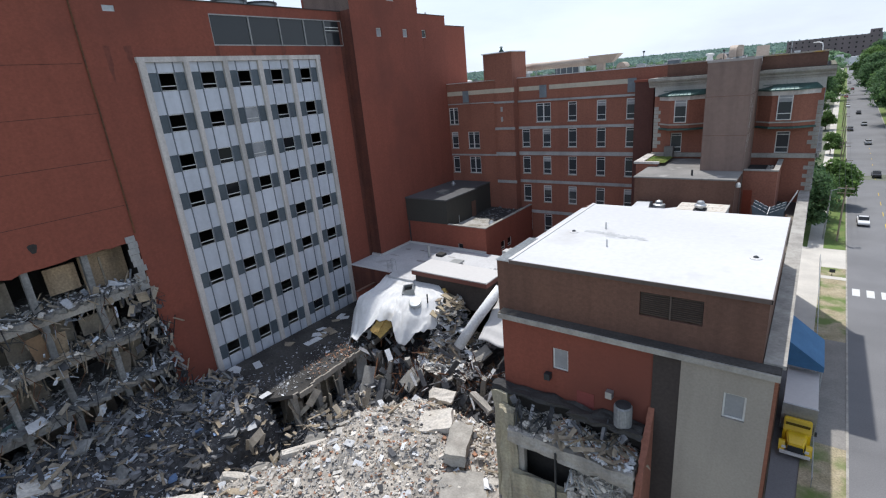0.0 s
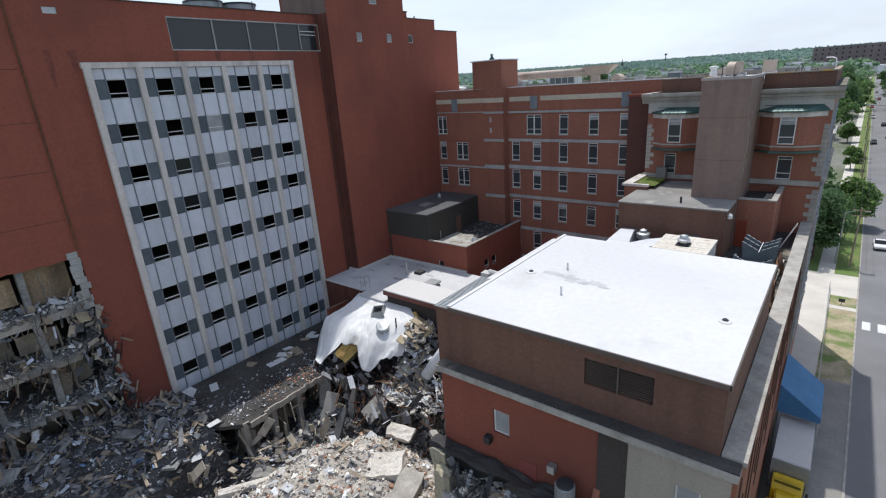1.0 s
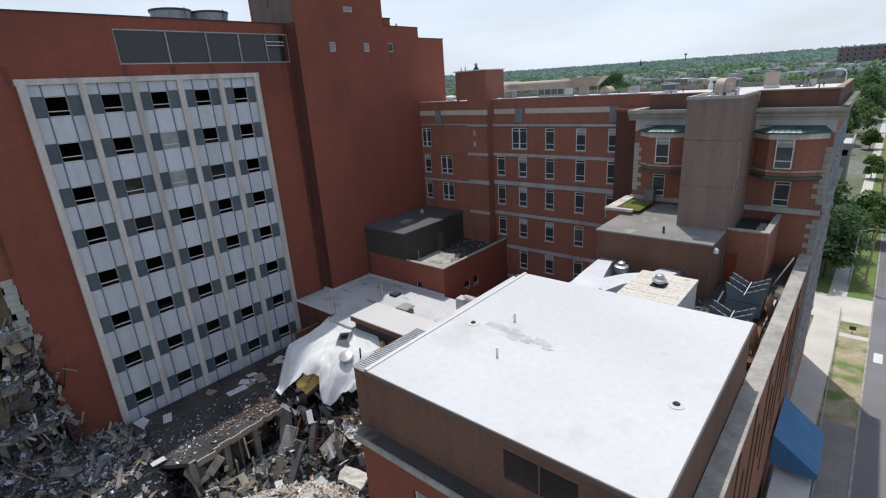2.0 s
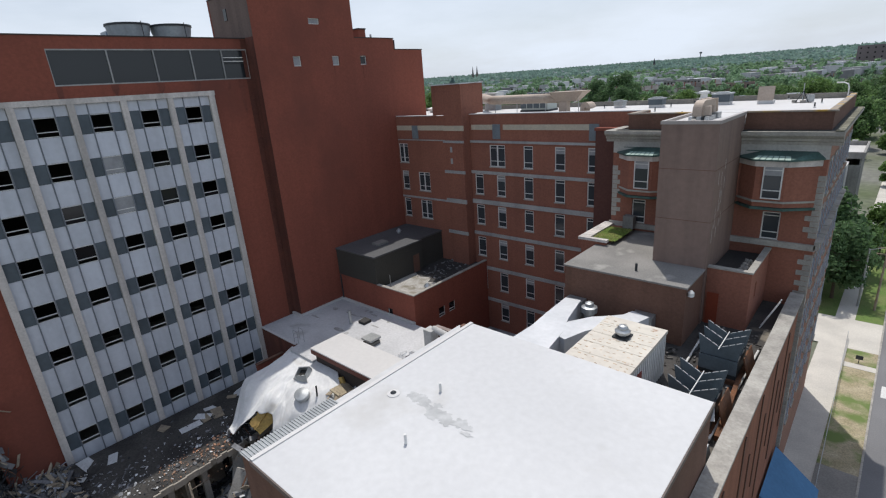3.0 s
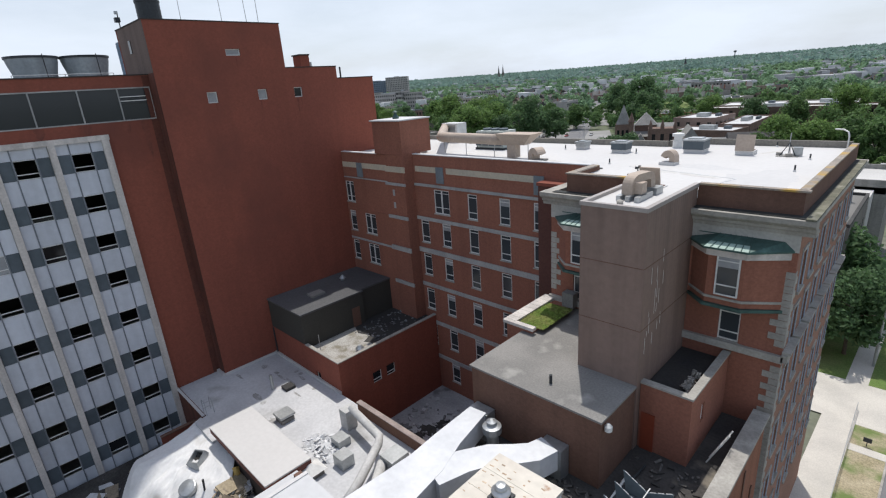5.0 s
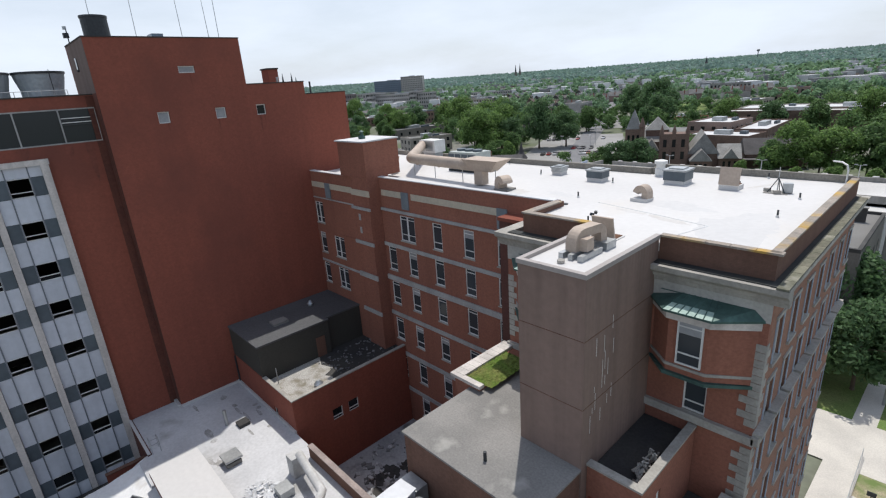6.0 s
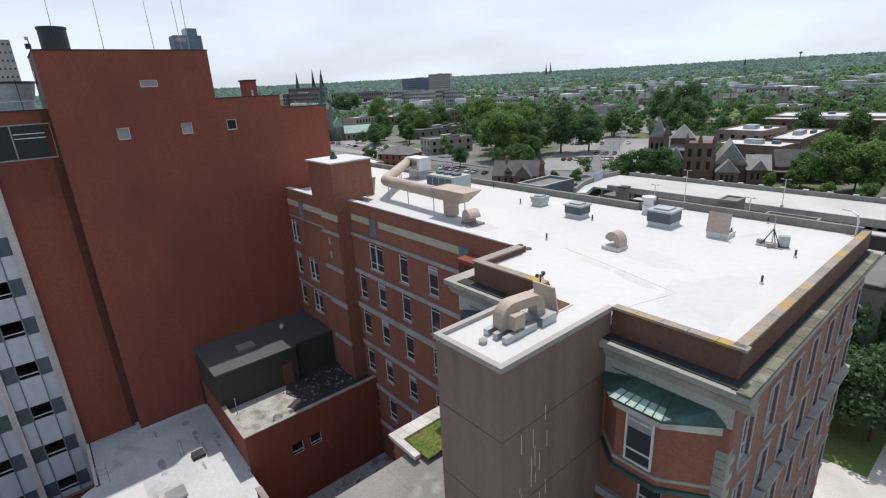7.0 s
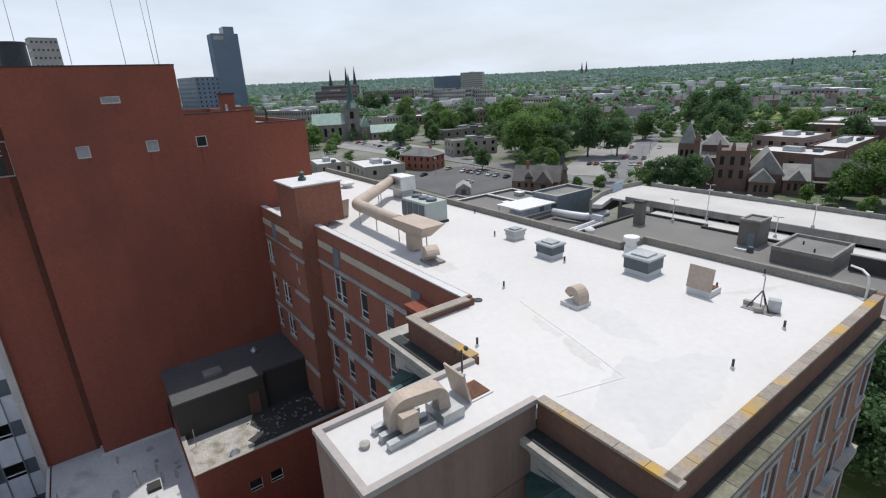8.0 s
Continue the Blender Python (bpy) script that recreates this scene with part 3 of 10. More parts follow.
M_TEAL = mat("teal_painted_panel", (0.16, 0.25, 0.24), (0.12, 0.20, 0.19), 0.7, big=0.8, fine=5, vary=0.2)
M_OAKDOOR = mat("brown_wood_door", (0.26, 0.17, 0.10), (0.20, 0.13, 0.08), 0.6, big=0.8, fine=5, vary=0.2)
for y, z, w, h, lean, ma in ((4.9, 9.6, 1.3, 1.9, 14, M_TEAL), (8.0, 15.4, 1.1, 2.2, 6, M_OAKDOOR), (9.4, 15.1, 0.9, 2.1, -5, M_YELLOW), (1.6, 11.4, 1.0, 2.0, 10, M_OAKDOOR), (-2.6, 15.6, 1.2, 2.0, 8, M_TEAL), (13.2, 11.4, 0.9, 2.0, -12, M_PLASTER)):
    part("loose_door", hexa(bmesh.new(), pose(WING_X - 0.5, y, z, lean, 0, 0), 0.06, w, h), ma, wing, "torn loose door leaf")
part("stain_strip", a_box(WING_X + 0.003, WING_X + 0.006, 43.8, 44.38, 8, 41.15), M_DARKBR, wing, "dark brick strip at the wing corner")
# ---- stair tower ----
tower = thing("stair_tower", "tall windowless red brick stair tower with stepped roofline", "building", (-48.5, 56, 0))
TX = -44.7
part("return_wall", a_box(WING_X + 0.007, TX - 0.004, 44.39, 44.399, 41.3, 45.48), M_GREYBR, tower, "grey-brown brick return above the wing roof")
part("return_wall", a_box(WING_X + 0.007, TX - 0.004, 44.385, 44.399, 0, 41.29), M_DARKBR, tower, "dark brick return beside the wing")
holes = [(y - 0.48, y + 0.48, 38.45, 39.45) for y in (48.97, 53.97, 57.95)] + [(51.0, 52.4, 42.6, 43.2)]
prof = [(44.4, 0), (67.95, 0), (67.95, 40.1), (63.0, 40.1), (63.0, 41.35), (56.87, 41.35), (56.87, 45.5), (44.4, 45.5)]
for y0, y1, z1, hl in ((44.4, 56.87, 45.5, holes[:2] + holes[3:]), (56.87, 63.0, 41.35, holes[2:3]), (63.0, 67.95, 40.1, [])):
    part("wall", pierced(bmesh.new(), "x", TX, -1, y0, y1, 0, z1, hl, 0.4), M_BRICK, tower, "red brick east face")
for a in ((-52.4, TX - 0.4, 44.4, 44.8, 0, 45.5), (-52.8, -52.4, 44.4, 56.87, 0, 45.5), (-52.4, TX - 0.4, 56.47, 56.87, 41.0, 45.5), (-62.0, -61.6, 56.87, 67.95, 0, 41.35),
          (-61.6, -52.8, 56.47, 56.87, 0, 41.35), (-61.6, TX - 0.4, 67.55, 67.95, 0, 40.1), (-61.6, TX - 0.4, 62.6, 63.0, 39.5, 41.35)):
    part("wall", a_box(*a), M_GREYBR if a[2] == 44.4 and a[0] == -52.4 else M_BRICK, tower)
bm = bmesh.new()
box(bm, -52.4, TX - 0.4, 44.8, 56.47, 44.8, 45.1)
box(bm, -61.6, TX - 0.4, 56.87, 62.6, 40.6, 40.9)
box(bm, -61.6, TX - 0.4, 63.0, 67.55, 39.3, 39.6)
part("roof", bm, M_ASPH, tower)
bm = bmesh.new()
for y0, y1, z in ((44.36, 56.91, 45.5), (56.92, 63.03, 41.35), (63.04, 68.0, 40.1)):
    box(bm, TX - 0.45, TX + 0.05, y0, y1, z, z + 0.1)
box(bm, -52.8, TX - 0.46, 44.36, 44.85, 45.5, 45.6)
part("coping", bm, M_DKBRICK, tower)
for y, z, w, h in ((48.97, 38.95, 0.94, 0.98), (53.97, 38.95, 0.94, 0.98), (57.95, 38.95, 0.94, 0.98), (51.7, 42.9, 1.38, 0.58)):
    window(tower, TX - 0.12, y, z, w, h, 90, "plain", False, 0.0 if y > 57 else 0.96)
M_DRIP = mat("rain_darkened_brick", (0.21, 0.064, 0.043), (0.17, 0.055, 0.039), 0.9, big=0.5, fine=5, vary=0.2, brick=(0.85, 0.80, 0.78))
for k, (y, z, w, l) in enumerate(((53.65, 38.42, 0.14, 1.1), (57.75, 38.42, 0.22, 1.9), (58.2, 38.42, 0.12, 1.0), (49.2, 38.42, 0.12, 0.8), (51.9, 42.58, 0.16, 1.2))):
    side = [(y - w * (1 - f) * (0.6 + 0.4 * noise.noise((f * 5, k, 0))), z - l * f) for f in (0, 0.2, 0.4, 0.6, 0.8, 1)]
    other = [(y + w * (1 - f) * (0.6 + 0.4 * noise.noise((f * 5, k, 9))), z - l * f) for f in (0.85, 0.65, 0.45, 0.25, 0)]
    part("drip_stain", extrude_x(bmesh.new(), side + other, TX + 0.001, TX + 0.004), M_DRIP, tower, "rain-darkened streak under the vent")
part("vent_slot", a_box(-49.6, -49.0, 44.33, 44.41, 43.2, 44.3), M_GLASS, tower)

single("roof_tank", lathe(bmesh.new(), -48.0, 46.2, [(0.98, 45.1), (0.98, 47.3), (1.03, 47.32), (1.03, 47.5), (0.9, 47.5), (0.9, 47.3)], 24), M_DKMETAL,
       "black round tank on the stair tower roof", "tank", smooth=False)
for i, (x, y, h, lean) in enumerate(((-50.5, 46.4, 7.5, 0.15), (-51, 49.9, 8.0, 0.1), (-51, 54.0, 8.0, -0.1), (-50, 56.2, 7.0, -0.15), (-47.5, 56.2, 8.2, 0.05))):
    single("antenna", tube(bmesh.new(), [(x, y, 45.1), (x, y + lean, 45.1 + h)], 0.035, 6, 0.018), M_GALV, "thin white whip antenna on the tower roof", "antenna", "tower antennas")
stub = thing("roof_chimney", "small brick chimney on the lower tower roof", "chimney", (-50, 62.2, 40.9))
part("chimney_shaft", a_box(-50.8, -49.2, 61.4, 62.55, 40.9, 42.9), M_BRICK, stub)
part("cap", a_box(-50.9, -49.1, 61.3, 62.6, 42.9, 43.05), M_DKBRICK, stub)
single("vent_pipe", tube(bmesh.new(), [(-46.5, 61.0, 40.9), (-46.5, 61.0, 42.0)], 0.12, 8), M_GALV, "galvanised vent pipe on the tower roof", "vent pipe")
single("vent_pipe", tube(bmesh.new(), [(-46.3, 64.6, 39.6), (-46.3, 64.6, 41.4)], 0.1, 8), M_DKMETAL, "dark vent pipe on the tower roof", "vent pipe")
dish = thing("roof_floodlight", "small floodlights on a pole at the tower roof corner", "floodlight", (-52.0, 44.6, 45.5))
part("pole", tube(bmesh.new(), [(-52.0, 44.7, 45.6), (-52.0, 44.7, 46.9)], 0.05, 6), M_DKMETAL, dish)
part("lamp_head", a_box(-52.3, -51.8, 44.4, 44.8, 46.2, 46.6), M_DKMETAL, dish)
part("lamp_head", a_box(-52.2, -51.9, 44.5, 44.75, 46.9, 47.15), M_GALV, dish)
M_TOWERP = mat("pale_blue_grey_paint", (0.36, 0.41, 0.44), (0.29, 0.33, 0.36), 0.6, 0.0, big=0.6, fine=4, vary=0.15, streak=0.2)
for i, y in enumerate((38.2, 42.5)):
    ct = thing("cooling_tower", "round galvanised cooling tower drum on the wing roof", "cooling tower", (-58.5, y, 40.75), "roof cooling towers")
    part("drum", lathe(bmesh.new(), -58.5, y, [(1.7, 40.75), (1.75, 42.2), (2.0, 43.2), (2.08, 43.75), (1.95, 43.75), (1.7, 42.9)], 28), M_TOWERP, ct)
    part("rim", lathe(bmesh.new(), -58.5, y, [(2.09, 43.6), (2.14, 43.6), (2.14, 43.8), (2.09, 43.8)], 28), M_DKMETAL, ct)
    part("ladder", tube(bmesh.new(), [(-56.3, y + 0.6, 40.75), (-56.3, y + 0.6, 43.9)], 0.04, 6), M_DKMETAL, ct)
rl = thing("roof_railing", "thin metal railing on the wing roof", "railing", (-55, 40, 40.75))
for k in range(9):
    part("post", tube(bmesh.new(), [(-55.5, 36.0 + k, 40.75), (-55.5, 36.0 + k, 42.0)], 0.03, 6), M_GALV, rl)
part("rail", tube(bmesh.new(), [(-55.5, 36, 42.0), (-55.5, 44, 42.0)], 0.03, 6), M_GALV, rl)
single("roof_unit", a_box(-58, -56, 33.2, 34.4, 40.75, 42.4), M_GALV, "small grey rooftop unit on the wing", "rooftop unit")

# ---- old hospital ----
old = thing("old_hospital", "five-storey red brick hospital with pale stone bands and flat white roof", "building", (-20, 69, 0))
RZ = 32.1
OY, LY, EY, EX = 63.3, 62.2, 59.5, 0.25
FLOORS = [27.5, 24.1, 20.4, 16.35, 12.15, 8.1]
wins = []
for x in (-25.75, -21.95, -18.3):
    wins += [(x, z, 1.18, 2.42, "sash") for z in FLOORS]
wins += [(-29.8, 27.5, 2.1, 2.45, "double")] + [(-29.4, z, 1.18, 2.42, "sash") for z in FLOORS[1:]]
wins += [(-32.5, z, 1.2, 2.42, "sash") for z in FLOORS[1:5]]
part("wall", pierced(bmesh.new(), "y", OY, 1, -33.6, -13.4, 0, RZ, [(x - w / 2, x + w / 2, z - h / 2, z + h / 2) for x, z, w, h, s in wins], 0.35), M_BRICK2, old, "red brick south face")
lwins = [(-43.75, 27.55, 1.6, 2.4, "double"), (-43.8, 24.05, 1.15, 2.4, "sash"), (-40.45, 24.03, 1.95, 2.4, "double"), (-43.85, 20.4, 1.15, 2.4, "sash"), (-40.45, 20.4, 1.95, 2.4, "double")]
part("wall", pierced(bmesh.new(), "y", LY, 1, -44.69, -36.3, 0, RZ, [(x - w / 2, x + w / 2, z - h / 2, z + h / 2) for x, z, w, h, s in lwins], 0.35), M_BRICK2, old, "red brick link face")
for x, z, w, h, s in wins:
    window(old, x, OY + 0.03, z, w - 0.01, h - 0.01, 0, s, True, rng.choice((0, 0, 0, 0, 0.3)))
for x, z, w, h, s in lwins:
    window(old, x, LY + 0.03, z, w - 0.01, h - 0.01, 0, s, True, rng.choice((0, 0, 0.3)))
# stone bands
for z0, z1, pr in ((28.94, 29.2, 0.14), (25.36, 25.7, 0.12), (21.77, 22.26, 0.16), (17.86, 18.25, 0.12), (13.46, 13.87, 0.12), (9.3, 9.7, 0.12)):
    part("stone_band", a_box(-33.55, -17.7, OY - pr, OY - 0.003, z0, z1), M_BAND, old, "pale weathered stone band")
    if z0 > 21:
        part("stone_band", a_box(-44.6, -36.5, LY - 0.08, LY - 0.003, z0 + (0.25 if z0 > 28 else 0.0), z0 + (0.37 if z0 > 28 else 0.22)), M_BRICK2 if z0 > 25 and z0 < 28 else M_BAND, old, "thin stone band")
    if z0 > 15:
        part("stone_band", a_box(-36.5, -33.4, 61.75, 61.897, z0 + 0.1, z1 + 0.1), M_BAND, old, "pale weathered stone band")
for x0, x1 in ((-44.6, -41.9), (-40.9, -36.4)):
    part("frieze", a_box(x0, x1, LY - 0.06, LY - 0.003, 30.42, 31.0), M_CREAM, old, "cream frieze band")
for x0, x1 in ((-33.3, -29.9), (-28.9, -18.7)):
    part("frieze", a_box(x0, x1, OY - 0.06, OY - 0.003, 30.4, 30.96), M_CREAM, old, "cream frieze band")
part("frieze", a_box(-36.4, -33.35, 61.83, 61.897, 30.42, 31.0), M_CREAM, old, "cream frieze band")
M_BLUEGREY = mat("blue_grey_panel", (0.20, 0.235, 0.26), (0.16, 0.19, 0.21), 0.5, big=1.0, vary=0.12)
for x, y in ((-41.4, LY), (-29.8, OY), (-18.3, OY)):
    part("vent_panel", a_box(x - 0.5, x + 0.5, y - 0.09, y - 0.004, 29.4, 31.0), M_BLUEGREY, old, "blue-grey metal vent panel")
# projecting flue block
part("flue_block", a_box(-38.0, -33.6, 61.95, 66.0, RZ + 0.081, 35.5), M_BRICK2, old, "brick flue block above the roof")
part("flue_pier", a_box(-36.298, -33.6, 61.9, 64.5, 0, RZ + 0.08), M_BRICK2, old, "projecting brick flue pier")
for z in (28.25, 26.9):
    part("pier_vent", a_box(-35.55, -35.25, 61.86, 61.898, z - 0.32, z + 0.32), M_BAND, old, "small grey vent in the flue pier")
part("lintel", a_box(-41.5, -39.2, LY - 0.05, LY - 0.003, 26.2, 26.34), M_BRICK2, old)
part("flue_roof", a_box(-38.2, -33.5, 61.8, 66.1, 35.5, 35.62), M_WHITE, old, "white capped flue block top")
part("cowl", lathe(bmesh.new(), -36.0, 63.6, [(0.32, 35.62), (0.36, 35.8), (0.16, 36.0), (0.14, 36.25), (0.28, 36.28), (0.05, 36.45)], 14), M_COPPER, old, "green copper cowl")
# brown shaft beside the east block
part("pipe_shaft", a_box(-17.6, -15.5, 62.1, 63.29, 0, 30.5), mat("purple_brown_brick", (0.13, 0.058, 0.046), (0.11, 0.05, 0.042), 0.92, brick=(0.8, 0.75, 0.7), vary=0.15), old, "dark brown brick shaft")
part("shaft_cap", a_box(-17.7, -15.4, 62.0, 63.3, 30.5, 30.75), M_BRICK, old)
# east block, south face with bays
WX0 = -14.7
ewin = [(-2.55, 23.95, 1.15, 2.1, "sash"), (-12.3, 23.95, 1.15, 2.1, "sash")]
part("wall", pierced(bmesh.new(), "y", EY, 1, WX0, EX, 0, 30.3, [(x - w / 2, x + w / 2, z - h / 2, z + h / 2) for x, z, w, h, s in ewin], 0.35), M_BRICK2, old, "red brick east block")
for x, z, w, h, s in ewin:
    window(old, x, EY + 0.1, z, w - 0.01, h - 0.01, 0, s, True, 0.0)
eyw = [(61.4 + 2.85 * i, z) for i in range(7) for z in FLOORS]
part("wall", pierced(bmesh.new(), "x", EX, -1, EY + 0.352, 79.6, 0, 30.3, [(y - 0.6, y + 0.6, z - 1.15, z + 1.15) for y, z in eyw], 0.35), mat("street_face_brick", (0.33, 0.175, 0.122), (0.275, 0.148, 0.106), 0.92, big=0.16, fine=6, bump=0.12, vary=0.18, brick=(0.85, 0.8, 0.76)), old, "red-brown brick street face")
lint = mesh_of("lintel", a_box(0.0, 0.07, -0.8, 0.8, 1.16, 1.36), M_STONE)
M_PALEBLUE = mat("pale_blue_paint", (0.40, 0.455, 0.54), (0.33, 0.38, 0.45), 0.6, big=1.0, vary=0.1)
jamb = mesh_of("jamb", a_box(0.0, 0.05, -0.06, 0.06, -1.15, 1.15), M_PALEBLUE)
esill = mesh_of("stone_sill", a_box(0.0, 0.12, -0.75, 0.75, -1.32, -1.16), M_STONE)
for y, z in eyw:
    ob = window(old, EX - 0.1, y, z, 1.19, 2.29, 90, "sash", True, rng.choice((0, 0, 0.3)))
    share("lintel", lint, ob, (EX + 0.004, y, z))
    share("stone_sill", esill, ob, (EX + 0.004, y, z))
    for dy in (-0.62, 0.62):
        share("jamb", jamb, ob, (EX + 0.004, y + dy, z))
part("wall", a_box(WX0, WX0 + 0.35, EY + 0.36, OY, 0, 30.3), M_BRICK2, old)
part("wall", a_box(-62.0, EX - 0.36, 79.3, 79.6, 0, 29.5), M_BRICK2, old)
# cornice round the east block
CORN = [(-0.3, 29.9), (0.10, 29.9), (0.12, 30.12), (0.26, 30.18), (0.30, 30.36), (0.46, 30.44), (0.60, 30.58), (0.62, 30.84), (-0.3, 30.86)]


def cornice_run(length):
    """Moulded profile run along +x, projecting towards -y."""
    return extrude_x(bmesh.new(), [(-p, z) for p, z in CORN], 0.0, length)


M_FRIEZE = mat("pale_frieze_stone", (0.50, 0.49, 0.455), (0.42, 0.41, 0.38), 0.88, big=0.4, fine=6, bump=0.1, vary=0.15, streak=0.15)
for m, length in ((pose(WX0 - 0.62, EY, 0), EX - WX0 + 1.24), (pose(EX, EY + 0.002, -0.003, 0, 0, 90), 79.6 - EY), (pose(WX0, OY - 0.1, -0.003, 0, 0, -90), OY - 0.1 - EY)):
    bm = cornice_run(length)
    bm.transform(m)
    part("cornice", bm, M_STONE, old, "moulded limestone cornice")
part("frieze", a_box(WX0, EX + 0.03, EY - 0.03, EY - 0.002, 28.95, 29.9), M_FRIEZE, old, "plain limestone frieze")
M_MOSSY = mat("mossy_cornice_stone", (0.20, 0.19, 0.145), (0.13, 0.135, 0.095), 0.95, big=0.9, fine=7, bump=0.25, vary=0.3, rnd=0.18, stain=((0.30, 0.285, 0.24), 0.9, 0.56))
M_GUTTER = mat("black_gutter", (0.028, 0.032, 0.033), (0.045, 0.047, 0.044), 0.8, big=0.8, fine=6, vary=0.3)
part("gutter", a_box(0.125, 0.43, 59.1, 79.0, 30.862, 30.90), M_GUTTER, old, "dark gutter behind the cornice")
part("gutter", a_box(-5.0, 0.124, 59.14, 59.745, 30.862, 30.90), M_GUTTER, old, "dark gutter behind the cornice")
part("gutter", a_box(-14.4, -8.65, 59.14, 59.745, 30.862, 30.90), M_GUTTER, old, "dark gutter behind the cornice")
slabm = mesh_of("cornice_slab", a_box(0.14, 0.60, -0.565, 0.565, 0, 0.09), M_MOSSY)
for i in range(17):
    share("cornice_slab", slabm, old, (EX, 59.45 + 1.16 * i, 30.862), 0, "mossy stone cornice slab")
# attic parapets
for a in ((-13.6, -8.61, 59.75, 60.1, 30.5), (-13.6, -13.25, 60.1, OY + 0.45, 30.5), (-5.0, 0.12, 59.75, 60.1, 30.5), (-0.23, 0.12, 60.1, 79.3, 30.5), (-33.5, -13.61, OY + 0.36, OY + 0.6, 30.0)):
    part("parapet", a_box(*a, RZ), M_BROWN, old, "brown brick attic parapet")
for a in ((-13.7, -13.15, 60.15, OY + 0.1), (-13.7, -8.7, 59.68, 60.15)):
    part("coping", a_box(*a, RZ, RZ + 0.09), M_LICHEN, old, "grey lichened stone coping")
cop = mesh_of("coping_stone", a_box(-0.16, 0.25, -0.58, 0.58, 0, 0.1), M_LICHEN)
for i in range(16):
    share("coping_stone", cop, old, (-0.06, 60.35 + 1.18 * i, RZ), 0, "lichened coping stone")
cop2 = mesh_of("coping_stone", a_box(-0.52, 0.52, -0.25, 0.16, 0, 0.1), M_LICHEN)
for i in range(5):
    share("coping_stone", cop2, old, (-4.45 + 1.06 * i, 59.9, RZ), 0)
for a in ((-33.6, -13.7, OY - 0.05, OY + 0.45), (-44.6, -38.1, LY - 0.05, LY + 0.45)):
    part("coping", a_box(*a, RZ, RZ + 0.08), M_WHITE, old, "white metal edge trim")
M_REAR = mat("weathered_rear_coping", (0.25, 0.235, 0.205), (0.185, 0.175, 0.155), 0.95, big=0.6, fine=7, vary=0.3, stain=((0.33, 0.31, 0.26), 0.6, 0.58))
for a in ((-62, -13.3, 76.7, 77.05), (-13.3, -12.95, 77.05, 79.0), (-12.95, -0.25, 79.0, 79.3)):
    part("parapet", a_box(*a, 29.6, RZ + 0.15), M_REAR, old, "weathered rear parapet")
# roof
prism_pts = [(-62, LY + 0.45), (-36.3, LY + 0.45), (-36.3, OY + 0.45), (-13.25, OY + 0.45), (-13.25, 60.1), (-8.6, 60.1), (-8.6, 59.7), (-5.0, 59.7), (-5.0, 60.1), (-0.23, 60.1), (-0.23, 79.0), (-12.95, 79.0), (-12.95, 76.7), (-62, 76.7)]
part("roof", prism(bmesh.new(), prism_pts, 31.3, 31.75), M_WHITE2, old, "flat white membrane roof")
# welted membrane laps and faint dirt on the roof
M_WELT = mat("clean_membrane_welt", (0.66, 0.66, 0.66), (0.62, 0.62, 0.62), 0.6, big=0.4, fine=3, bump=0.03, vary=0.05)
M_DUSTY = mat("dusty_membrane", (0.52, 0.495, 0.465), (0.555, 0.545, 0.53), 0.8, big=0.8, fine=4, bump=0.05, vary=0.08)
M_GREYED = mat("greyed_membrane", (0.53, 0.525, 0.52), (0.56, 0.553, 0.545), 0.7, big=0.3, fine=3, bump=0.05, vary=0.06)
for pts in (((-11.9, 65.8), (-7.4, 64.7), (-4.15, 63.8)), ((-4.15, 63.8), (-5.0, 60.8))):
    part("membrane_welt", tube(bmesh.new(), [(x, y, 31.745) for x, y in pts], 0.035, 8), M_WELT, old, "white welted lap in the membrane")


def roof_dirt(cx, cy, rx, ry, turn, material, k):
    """A faint ragged patch of dirt lying on the membrane."""
    pts = []
    for i in range(48):
        a = i * math.pi / 24
        w = 1 + 0.55 * noise.noise((math.cos(a) * 1.6, math.sin(a) * 1.6, k * 2.3)) + 0.3 * noise.noise((math.cos(a) * 5, math.sin(a) * 5, k))
        u, v = rx * w * math.cos(a), ry * w * math.sin(a)
        pts.append((cx + u * math.cos(turn) - v * math.sin(turn), cy + u * math.sin(turn) + v * math.cos(turn)))
    part("dirt_patch", prism(bmesh.new(), pts, 31.7505 + 0.0006 * k, 31.751 + 0.0006 * k), material, old, "faint dirt on the membrane")


roof_dirt(-2.6, 64.2, 2.0, 2.9, 0.0, M_GREYED, 0)
roof_dirt(-7.0, 67.4, 1.9, 0.9, -0.3, M_GREYED, 1)
roof_dirt(-6.6, 64.0, 1.5, 0.35, -0.25, M_DUSTY, 2)
roof_dirt(-9.0, 64.7, 1.1, 0.25, -0.25, M_DUSTY, 3)
roof_dirt(-4.6, 76.0, 0.22, 1.9, -0.45, M_DUSTY, 4)
roof_dirt(-18.9, 66.0, 0.8, 0.8, 0.0, M_DUSTY, 5)
roof_dirt(-21.5, 65.4, 1.6, 0.5, 0.1, M_DUSTY, 6)
roof_dirt(-15.5, 66.8, 1.2, 0.5, -0.2, M_GREYED, 7)
